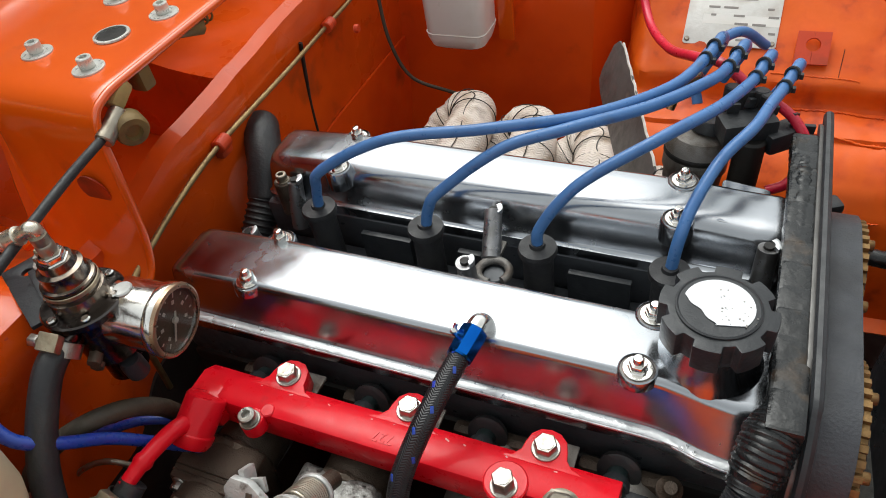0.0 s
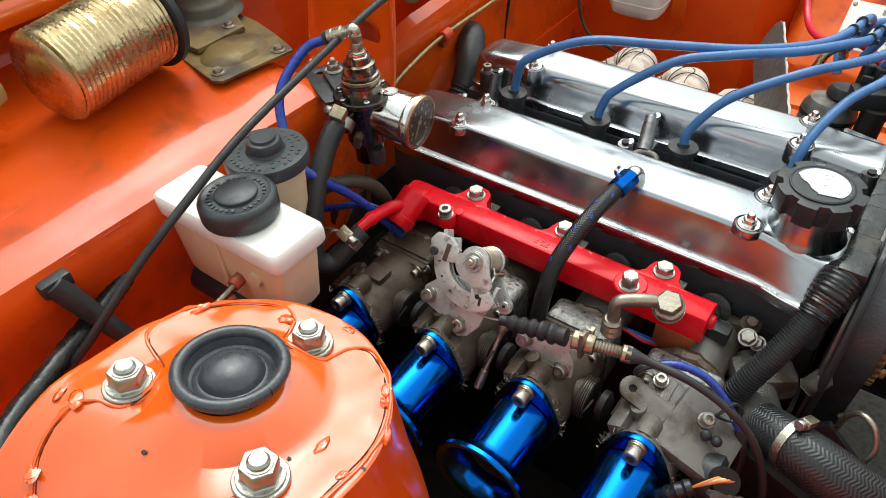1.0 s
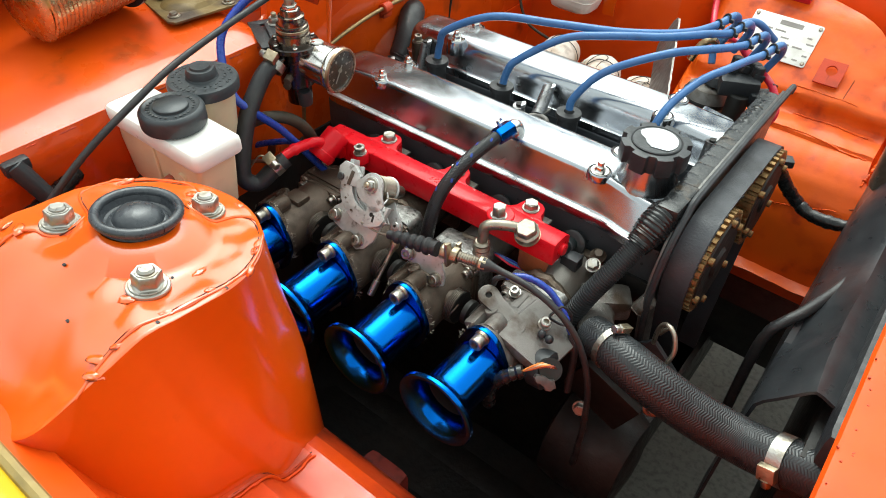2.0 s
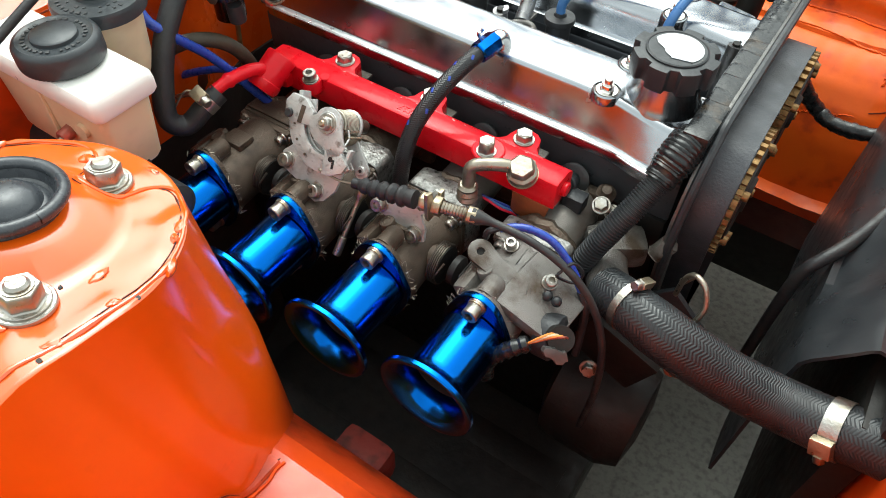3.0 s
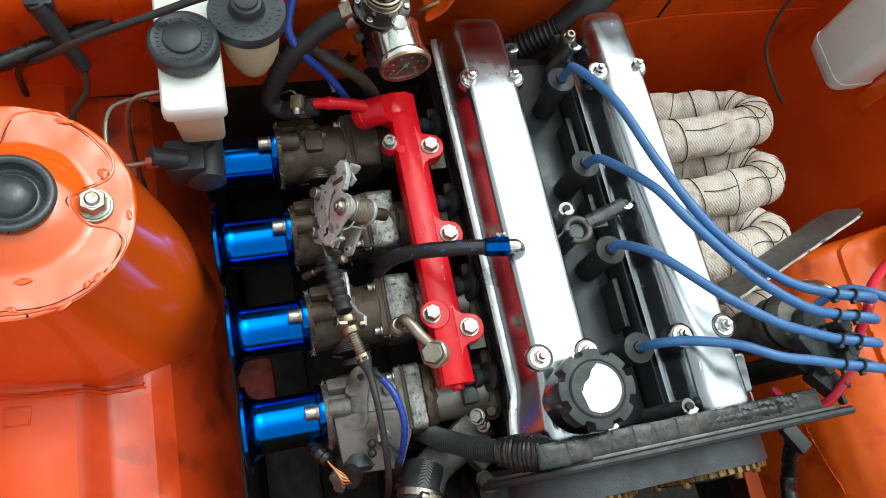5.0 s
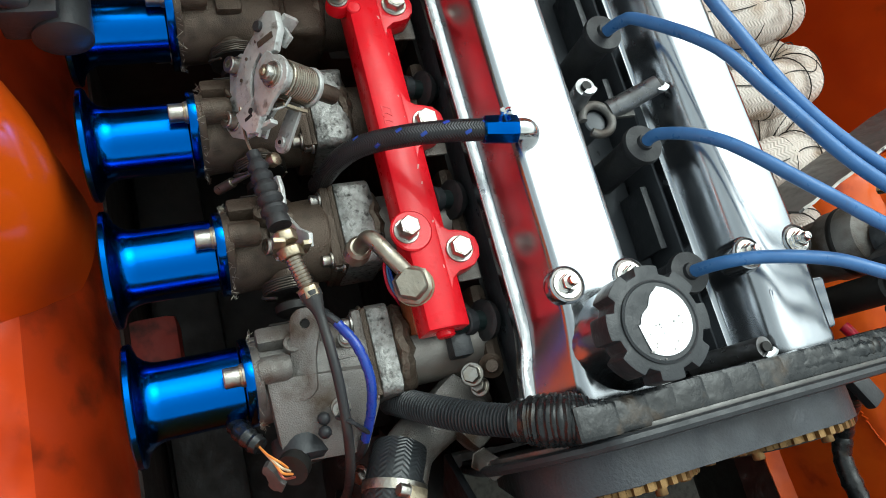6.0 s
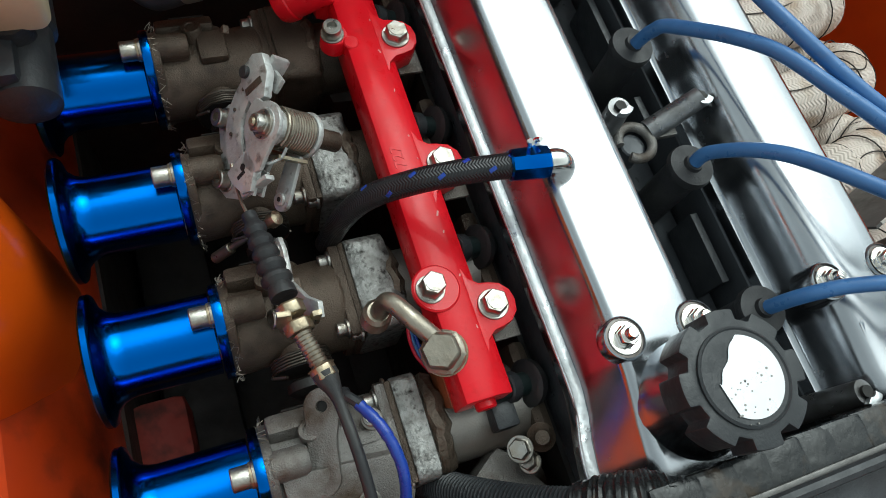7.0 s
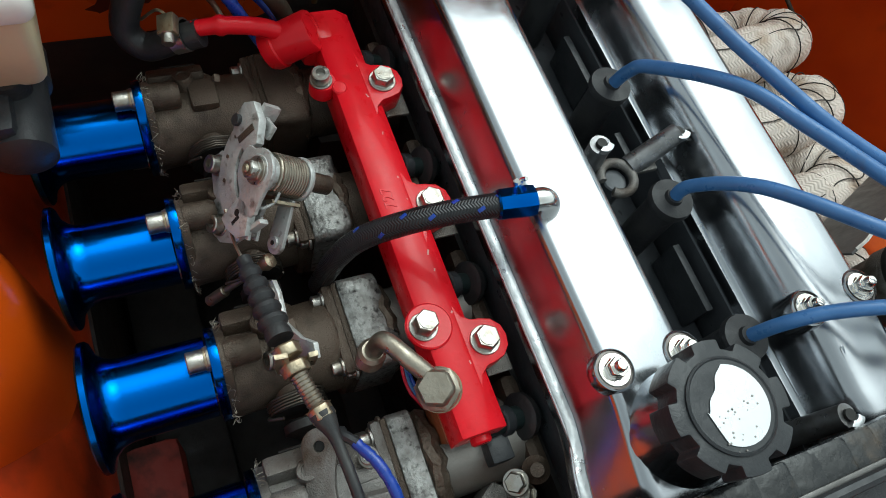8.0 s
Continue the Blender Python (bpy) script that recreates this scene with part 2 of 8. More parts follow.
def lathe(profile, c, d=(0, 0, 1), seg=24, closed=True):
    """Turns (radius, height) pairs round an axis through c along d."""
    bm = bmesh.new()
    rings = []
    for r, h in profile:
        if r < 1e-6:
            rings.append([bm.verts.new((0, 0, h))])
        else:
            rings.append([bm.verts.new((r * math.cos(2 * math.pi * k / seg), r * math.sin(2 * math.pi * k / seg), h)) for k in range(seg)])
    for a, b in zip(rings, rings[1:]):
        for k in range(seg):
            q = [a[k % len(a)], a[(k + 1) % len(a)], b[(k + 1) % len(b)], b[k % len(b)]]
            q = [v for i, v in enumerate(q) if v not in q[:i]]
            if len(q) > 2:
                bm.faces.new(q)
    if closed:
        for ring in (rings[0], rings[-1]):
            if len(ring) > 2:
                bm.faces.new(ring)
    bmesh.ops.transform(bm, verts=bm.verts, matrix=Matrix.Translation(c) @ aim(d))
    return bm


def rod(a, b, r, seg=16, bev=0.0, r2=None):
    """A round bar from a to b."""
    a, b = Vector(a), Vector(b)
    h = (b - a).length
    r2 = r if r2 is None else r2
    k = min(bev, r * 0.4, r2 * 0.4)
    prof = [(r - k, 0), (r, k), (r2, h - k), (r2 - k, h)] if k else [(r, 0), (r2, h)]
    return lathe(prof, a, b - a, seg)


def hexbar(a, b, r, bev=0.0006):
    bm = rod(a, b, r, 6)
    return bevel(bm, bev, 1, 20)


def smooth_path(pts, n=8):
    """A Catmull-Rom line through pts."""
    P = [Vector(p) for p in pts]
    P = [2 * P[0] - P[1]] + P + [2 * P[-1] - P[-2]]
    out = []
    for i in range(1, len(P) - 2):
        p0, p1, p2, p3 = P[i - 1:i + 3]
        for k in range(n):
            t = k / n
            out.append(0.5 * ((2 * p1) + (p2 - p0) * t + (2 * p0 - 5 * p1 + 4 * p2 - p3) * t * t + (3 * p1 - p0 - 3 * p2 + p3) * t ** 3))
    out.append(P[-2])
    return out


def tube(pts, r, seg=12, n=8, radius=None, raw=False, caps=True):
    """A hose along pts. radius(u, k): the radius at a share u of the length, ring k."""
    line = pts if raw else smooth_path(pts, n)
    bm = bmesh.new()
    rings, ref, run = [], None, [0.0]
    for p, q in zip(line, line[1:]):
        run.append(run[-1] + (Vector(q) - Vector(p)).length)
    uv = bm.loops.layers.uv.new("UVMap")
    for i, p in enumerate(line):
        d = (line[min(i + 1, len(line) - 1)] - line[max(i - 1, 0)]).normalized()
        if ref is None:
            ref = d.orthogonal().normalized()
        ref = (ref - d * ref.dot(d)).normalized()
        side = d.cross(ref)
        rr = radius(i / (len(line) - 1), i) if radius else r
        rings.append([bm.verts.new(p + rr * (ref * math.cos(2 * math.pi * k / seg) + side * math.sin(2 * math.pi * k / seg))) for k in range(seg)])
    for i, (a, b) in enumerate(zip(rings, rings[1:])):
        for k in range(seg):
            f = bm.faces.new((a[k], a[(k + 1) % seg], b[(k + 1) % seg], b[k]))
            for lp, (du, dv) in zip(f.loops, ((0, 0), (0, 1), (1, 1), (1, 0))):
                lp[uv].uv = (run[i + du], (k + dv) / seg)
    if caps:
        bm.faces.new(rings[0])
        bm.faces.new(rings[-1])
    return bm


def slab(outline, thick, m=None, bev=0.0, holes=(), seg=2):
    """A plate of the 2D outline (counter-clockwise) with its top at local z = thick, laid by the matrix m; holes: (x, y, r)."""
    bm = bmesh.new()
    vs = [bm.verts.new((x, y, 0)) for x, y in outline]
    if holes:
        edges = [bm.edges.new((vs[i], vs[(i + 1) % len(vs)])) for i in range(len(vs))]
        for hx, hy, hr in holes:
            hv = [bm.verts.new((hx + hr * math.cos(2 * math.pi * k / 14), hy + hr * math.sin(2 * math.pi * k / 14), 0)) for k in range(14)]
            edges += [bm.edges.new((hv[i], hv[(i + 1) % 14])) for i in range(14)]
        bmesh.ops.triangle_fill(bm, use_beauty=True, use_dissolve=True, edges=edges)
        for f in list(bm.faces):
            cx, cy = f.calc_center_median()[:2]
            if any((cx - hx) ** 2 + (cy - hy) ** 2 < (hr * 0.9) ** 2 for hx, hy, hr in holes):
                bm.faces.remove(f)
    else:
        bm.faces.new(vs)
    ext = bmesh.ops.extrude_face_region(bm, geom=list(bm.faces))
    bmesh.ops.translate(bm, verts=[v for v in ext["geom"] if isinstance(v, bmesh.types.BMVert)], vec=(0, 0, thick))
    bmesh.ops.recalc_face_normals(bm, faces=bm.faces)
    bevel(bm, bev, seg, 50)
    if m:
        bmesh.ops.transform(bm, verts=bm.verts, matrix=m)
    return bm


def loft(sections, close_ends=True, ring=True):
    """A skin through rows of points, each row with the same count; ring: rows close on themselves."""
    bm = bmesh.new()
    rows = [[bm.verts.new(p) for p in row] for row in sections]
    n = len(rows[0])
    for a, b in zip(rows, rows[1:]):
        for k in range(n if ring else n - 1):
            bm.faces.new((a[k], a[(k + 1) % n], b[(k + 1) % n], b[k]))
    if ring and close_ends:
        bm.faces.new(rows[0])
        bm.faces.new(rows[-1])
    return bm


def sheet(rows, thick):
    """A bent sheet through a grid of points, with thickness."""
    bm = loft(rows, ring=False)
    bmesh.ops.recalc_face_normals(bm, faces=bm.faces)
    bmesh.ops.solidify(bm, geom=list(bm.faces), thickness=thick)
    return bm


def rounded(w, h, r, k=5):
    """The outline of a rounded rectangle about the origin."""
    out = []
    for cx, cy, a in ((w / 2 - r, h / 2 - r, 0), (-w / 2 + r, h / 2 - r, 90), (-w / 2 + r, -h / 2 + r, 180), (w / 2 - r, -h / 2 + r, 270)):
        out += [(cx + r * math.cos(radians(a + 90 * i / k)), cy + r * math.sin(radians(a + 90 * i / k))) for i in range(k + 1)]
    return out


def bolt(parent, at, d, r=0.006, h=0.006, material=None, washer=0.0, name="bolt", socket=False, hexhead=True, stud=0.0):
    """A bolt head seated at a place, pointing along d, with its washer and stud as pieces of it."""
    d = Vector(d).normalized()
    at = Vector(at)
    material = material or M_ZINC
    w = 0.0012 if washer else 0
    if hexhead:
        bm = hexbar(at + d * w, at + d * (w + h), r)
        add(bm, rod(at + d * (w + h), at + d * (w + h + 0.0005), r * 0.72, 16))
    elif socket:
        k = r * 0.52
        bm = lathe([(r * 0.95, 0), (r, 0.0004), (r, h - 0.0006), (r - 0.0006, h), (k, h), (k, h * 0.45), (0, h * 0.4)], at + d * w, d, 18)
    else:
        bm = rod(at + d * w, at + d * (w + h), r, 18, 0.0008)
    ob = part(name, bm, material, parent)
    if washer:
        part("washer", rod(at - d * 0.0006, at + d * w, washer, 24, 0.0003), material, ob)
    if stud:
        part("stud", rod(at + d * (w + h), at + d * (w + h + stud), r * 0.5, 12, 0.001), M_BRASSY, ob)
    return ob


# ---- structure: ground, body shell ----
def ramp01(a, b, t):
    k = max(0.0, min(1.0, (t - a) / (b - a)))
    return k * k * (3 - 2 * k)


def span(a, b, n):
    return [a + (b - a) * i / n for i in range(n + 1)]


def ground():
    bm = bmesh.new()
    s = 300
    bm.faces.new([bm.verts.new(p) for p in ((-s, -s, 0), (s, -s, 0), (s, s, 0), (-s, s, 0))])
    solid("ground", bm, M_ASPHALT, "dark grey asphalt under the car, deep in shade", "ground", kind="structure")


ground()


# near black that stands for the deep shade low in the bay
M_DEEP_SHADE = mat("deep_shade_black", (0.018, 0.013, 0.011), 0.75, 0, (0.035, 0.02, 0.014), 14, bump=0.8, bscale=110)


def firewall():
    """Front face, rolled ledge, the tray behind it and the wall up to the windscreen lip."""
    wide = [(-0.105, 0.672), (-0.105, 0.70), (-0.098, 0.79), (-0.090, 0.828), (-0.096, 0.843), (-0.115, 0.850), (-0.16, 0.856),
            (-0.22, 0.862), (-0.29, 0.868), (-0.322, 0.874), (-0.334, 0.895), (-0.328, 0.915), (-0.272, 0.928)]
    slim = [(-0.140, 0.672), (-0.140, 0.70), (-0.138, 0.76), (-0.134, 0.790), (-0.137, 0.802), (-0.145, 0.806), (-0.156, 0.788),
            (-0.22, 0.781), (-0.29, 0.784), (-0.325, 0.795), (-0.335, 0.86), (-0.328, 0.915), (-0.272, 0.928)]

    def at(y):
        k = ramp01(-0.19, -0.10, y)
        push = -0.022 * ramp01(0.0, 0.28, y)
        raised = 0.022 * ramp01(-0.08, 0.02, y)
        well = ramp01(-0.085, -0.055, y) * (1 - ramp01(0.112, 0.120, y))
        shut = ramp01(0.112, 0.120, y)
        row = []
        for i, (a, b) in enumerate(zip(wide, slim)):
            z = a[1] * (1 - k) + b[1] * k
            if 2 < i < 6:
                z += raised
            elif 5 < i < 10:
                z += (0.024 if i == 6 else -0.004) * raised / 0.022 - (0.040 if i > 6 else 0.020) * well + (0.030 + 0.012 * (i - 6)) * shut * (i > 6)
            row.append(Vector((a[0] * (1 - k) + b[0] * k + push, y, z)))
        fine = []
        for i, (p, q) in enumerate(zip(row, row[1:])):
            cuts = 4 if 5 < i < 9 else 2
            fine += [p.lerp(q, c / cuts) for c in range(cuts)]
        fine.append(row[-1])
        for p in fine:
            p.z += 0.0012 * noise.noise(Vector((p.x * 22, y * 22, 7))) + 0.0020 * noise.noise(Vector((p.x * 11, y * 8, 3))) * (p.x < -0.125)
        return fine
    ys = span(-0.62, -0.195, 34) + span(-0.19, -0.095, 12) + span(-0.085, 0.108, 12) + [0.112, 0.116, 0.120, 0.124] + span(0.15, 0.60, 14)
    ob = solid("wall_firewall", sheet([at(y) for y in ys], 0.003), M_ORANGE_LEDGE, "orange painted steel firewall with a rolled ledge", "wall", kind="structure")
    # lower face split off and blackened in place of shade
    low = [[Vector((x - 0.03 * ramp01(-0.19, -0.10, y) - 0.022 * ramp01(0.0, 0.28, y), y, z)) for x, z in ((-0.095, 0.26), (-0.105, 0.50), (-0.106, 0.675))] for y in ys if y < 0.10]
    part("undersealed_panel", sheet(low, 0.003), M_DEEP_SHADE, ob, "lower panel coloured near black for deep shade")
    side = [[Vector((x - 0.03 - 0.022 * ramp01(0.0, 0.28, y), y, z)) for x, z in ((-0.095, 0.26), (-0.105, 0.50), (-0.106, 0.675))] for y in ys if y > 0.07]
    part("side_panel", sheet(side, 0.003), M_ORANGE_SATIN, ob, "orange lower panel")
    # a dark sheet laid on the face to stand for shade
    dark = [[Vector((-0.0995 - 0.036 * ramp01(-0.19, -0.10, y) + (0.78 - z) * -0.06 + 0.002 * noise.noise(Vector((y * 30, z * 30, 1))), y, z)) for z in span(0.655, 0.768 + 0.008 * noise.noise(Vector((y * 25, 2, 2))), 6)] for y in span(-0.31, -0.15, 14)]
    part("oily_patch", sheet(dark, 0.002), M_GRIME_SHADE, ob, "dark sheet that paints the shade behind the engine")
    # vertical joint, floor joint and drip seam
    part("seam", tube([(-0.150, 0.228, 0.795), (-0.1535, 0.226, 0.76), (-0.157, 0.222, 0.70), (-0.155, 0.220, 0.55)], 0.0022, 8), M_GREASE_SHADE, ob)
    part("floor_seam", tube([(-0.215, -0.160, 0.8435), (-0.230, -0.135, 0.822), (-0.236, -0.118, 0.805), (-0.240, -0.100, 0.789)], 0.0012, 6), M_ORANGE_OLD, ob)
    part("weld_bead", tube([(-0.0935, -0.42 + 0.03 * i, 0.8405 + 0.0012 * math.sin(i * 2.1)) for i in range(9)], 0.0012, 8,
                           radius=lambda u, k: 0.0008 + 0.0009 * abs(math.sin(k * 1.7))), M_ORANGE_OLD, ob)
    # shallow pressed lines along the ledge and flaked paint at its edge
    for x0, z0 in ((-0.150, 0.8553), (-0.188, 0.8593)):
        part("pressed_line", tube([(x0 + 0.004 * math.sin(i * 0.7), -0.60 + 0.04 * i, z0 + 0.0006) for i in range(10)], 0.0014, 8), M_ORANGE_SATIN, ob)
    rng = random.Random(21)
    for k in range(16):
        y = rng.uniform(-0.46, -0.20)
        part("paint_flake", box((rng.uniform(-0.099, -0.094), y, 0.8425), (rng.uniform(0.002, 0.006), rng.uniform(0.003, 0.012), 0.0014), 0.0005, Matrix.Rotation(rng.uniform(-0.4, 0.4), 4, "Z")), M_ORANGE_OLD, ob)
    # curled tab left by an old fitting on the tray floor
    part("curled_tab", tube([(-0.205, -0.105, 0.800), (-0.195, -0.110, 0.806), (-0.188, -0.104, 0.812), (-0.192, -0.094, 0.816)], 0.004, 8, 6), M_ORANGE, ob)
    return ob


firewall()


def cowl():
    """The windscreen lip: an orange turned-down edge with the yellow outside paint above it."""
    rows = [[Vector((x + 0.006 * (y / 0.7) ** 2, y, z)) for x, z in ((-0.268, 0.925), (-0.266, 0.931), (-0.267, 0.941), (-0.270, 0.9445))] for y in span(-0.7, 0.7, 12)]
    ob = solid("cowl_panel", sheet(rows, 0.003), M_ORANGE, "body panel behind the engine bay, orange lip under yellow outside paint", "car panel", kind="structure")
    rows = [[Vector((x + 0.006 * (y / 0.7) ** 2, y, z)) for x, z in ((-0.270, 0.9475), (-0.276, 0.9505), (-0.290, 0.951), (-0.298, 0.955), (-0.312, 0.963), (-0.34, 0.969), (-0.42, 0.980), (-0.55, 1.00))] for y in span(-0.7, 0.7, 12)]
    part("outside_panel", sheet(rows, 0.004), M_YELLOW, ob, "yellow painted outside panel")


cowl()


def bonnet():
    """The rear-hinged bonnet, thrown right back; unseen, and cut short to block the low sky behind the bay."""
    def at(u, y, out=0.0):
        a = radians(106)
        bow = 0.03 * (1 - (y / 0.62) ** 2)
        return Vector((-0.30 + u * math.cos(a) - bow - out, y, 0.975 + u * math.sin(a)))
    ob = solid("bonnet", sheet([[at(u, y) for y in span(-0.62, 0.62, 12)] for u in span(0, 0.32, 6)], 0.003), M_UNDER, "unseen open bonnet, added short to block the sky behind the bay", "bonnet", kind="structure")
    part("outer_skin", sheet([[at(u, y, 0.008) for y in span(-0.63, 0.63, 12)] for u in span(0, 0.33, 6)], 0.003), M_YELLOW, ob, "yellow outer skin")


M_UNDER = mat("unseen_bonnet_dark", (0.06, 0.042, 0.036), 0.7, 0, (0.08, 0.05, 0.04), 12, bump=0.5, bscale=120)
bonnet()


# shade beside the stacks, with some oil grime, put into the paint colour
M_WING_SHADE = mat("wing_shade_and_oil", (0.46, 0.040, 0.005), 0.42, 0, (0.26, 0.024, 0.005), 14, bump=0.3, bscale=70, coat=0.2,
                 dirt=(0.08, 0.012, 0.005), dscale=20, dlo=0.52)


# a lighter step of the wing's painted shade
M_WING_HALF_SHADE = mat("wing_half_shade", (0.60, 0.056, 0.005), 0.40, 0, (0.44, 0.038, 0.005), 20, bump=0.25, bscale=70, coat=0.2, dirt=(0.16, 0.02, 0.005), dscale=24, dlo=0.54)


def near_wing():
    prof = [(-0.350, 0.530), (-0.354, 0.565), (-0.364, 0.598), (-0.379, 0.627), (-0.396, 0.650), (-0.412, 0.6645), (-0.442, 0.667), (-0.450, 0.671), (-0.459, 0.689), (-0.468, 0.696), (-0.50, 0.705), (-0.535, 0.735),
            (-0.556, 0.785), (-0.566, 0.825), (-0.585, 0.836)]
    def rolled(points):
        return [[Vector((x, y, z + 0.0016 * noise.noise(Vector((x * 25, y * 25, 2))))) for y, z in points] for x in span(-0.14, 0.62, 30)]
    rows = rolled(prof[9:])
    ob = solid("wall_inner_wing", sheet(rows, 0.003), M_ORANGE_SATIN, "orange painted inner wing beside the engine", "inner wing", kind="structure")
    # the wing's foot, with deep shade put into its colour
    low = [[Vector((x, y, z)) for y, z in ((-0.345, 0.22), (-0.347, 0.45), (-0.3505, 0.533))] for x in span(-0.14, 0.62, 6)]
    part("undersealed_panel", sheet(low, 0.003), M_DEEP_SHADE, ob, "lower panel coloured near black for deep shade")
    # the wing darkens in strips towards the engine: shade by colour, plus oil
    part("grimy_edge", sheet(rolled(prof[:5]), 0.003), M_WING_SHADE, ob, "inner edge of the wing, darkened for shade and oil grime")
    part("grimy_strip", sheet(rolled(prof[4:10]), 0.003), M_WING_HALF_SHADE, ob, "wing strip with half shade put into its paint colour")
    def height(y):
        for (a, za), (b, zb) in zip(prof, prof[1:]):
            if b <= y <= a:
                return za + (zb - za) * (y - a) / (b - a)
        return prof[-1][1]
    seam = [Vector((0.206 + 0.0022 * noise.noise(Vector((i * 0.37, 6, 1))), y, height(y) + 0.0015)) for i, y in enumerate(span(-0.416, -0.53, 24))]
    part("sealer_bead", tube(seam, 0.003, 8, 2, radius=lambda u, k: 0.0009 + 0.0014 * abs(noise.noise(Vector((k * 0.27, 1, 3))))), M_ORANGE_SATIN, ob)
    part("seam_crack", tube([p + Vector((-0.004, 0, 0.0006)) for p in seam], 0.0007, 6, 2, radius=lambda u, k: 0.0003 + 0.0007 * abs(noise.noise(Vector((k * 0.33, 1, 9))))), M_GRIME_SHADE, ob)
    # a flat lip of the tower's skirt, and a square pressed into the shelf
    lip = [[Vector((x, y, height(y) + 0.0028 - 0.0016 * (x > 0.2025))) for x in (0.188, 0.196, 0.2025, 0.204)] for y in span(-0.418, -0.53, 20)]
    part("skirt_lip", sheet(lip, 0.002), M_WING_HALF_SHADE, ob)
    sq = [(0.214, -0.500), (0.229, -0.501), (0.230, -0.516), (0.215, -0.515), (0.214, -0.500)]
    part("pressed_square", tube([Vector((x, y, height(y) + 0.0002)) for x, y in sq], 0.0012, 6, 1), M_SEALER, ob)
    for k in range(8):
        y = -0.440 - 0.0118 * k
        part("spot_weld", lathe([(0.0034, -0.001), (0.0030, 0.0006), (0.0018, 0.0013), (0.0, 0.0014)], (0.1945 + 0.002 * noise.noise(Vector((k * 1.7, 2, 2))), y, height(y) + 0.0026), seg=14), M_ORANGE_SATIN, ob)
    return ob


near_wing()


def outer_wing():
    rows = []
    for x in span(-0.5, 0.75, 6):
        rows.append([Vector((x, y, z)) for y, z in ((-0.588, 0.842), (-0.600, 0.852), (-0.62, 0.853), (-0.68, 0.845), (-0.75, 0.80), (-0.80, 0.68), (-0.82, 0.45), (-0.82, 0.20))])
    ob = solid("outer_wing", sheet(rows, 0.004), M_YELLOW, "pale yellow outer wing with a chipped edge", "car panel", kind="structure")
    part("gasket", tube([(x, -0.5865, 0.8425 + 0.001 * math.sin(x * 40)) for x in span(-0.3, 0.7, 20)], 0.0042, 8, 2), M_OLIVE, ob, "dirty olive rubber wing gasket")
    rows = []
    for x in span(-0.5, 0.75, 6):
        rows.append([Vector((x, y, z)) for y, z in ((0.64, 0.842), (0.66, 0.852), (0.71, 0.845), (0.78, 0.78), (0.82, 0.45), (0.82, 0.20))])
    solid("outer_wing", sheet(rows, 0.004), M_YELLOW, "pale yellow outer wing on the exhaust side", "car panel", kind="structure")


outer_wing()


# unseen panel, added to keep light from leaking in under the nose
def front_valance():
    rows = [[Vector((x, y, z)) for x, z in ((0.705, 0.838), (0.722, 0.832), (0.728, 0.80), (0.730, 0.55), (0.715, 0.30), (0.69, 0.20))] for y in span(-0.82, 0.82, 8)]
    solid("front_valance", sheet(rows, 0.004), M_YELLOW, "unseen pale yellow panel below the slam panel, added to block light", "car panel", kind="structure")


front_valance()


M_STRUTCAP = mat("worn_grey_rubber", (0.036, 0.040, 0.047), 0.30, 0, (0.055, 0.060, 0.068), 60, bump=0.25, bscale=300, spec=0.6)
TOWER = Vector((0.111, -0.457, 0))


def tower_top(x, y):
    """The flat crown, dished towards the outer wing between a rear and a front ridge."""
    s = ramp01(-0.492, -0.585, y)
    e = min(1.0, abs(x - 0.112) / 0.080) ** 2.2
    return 0.8765 - 0.150 * (max(y, -0.50) + 0.478) - s * (0.058 * (1 - e) + 0.020 * e)


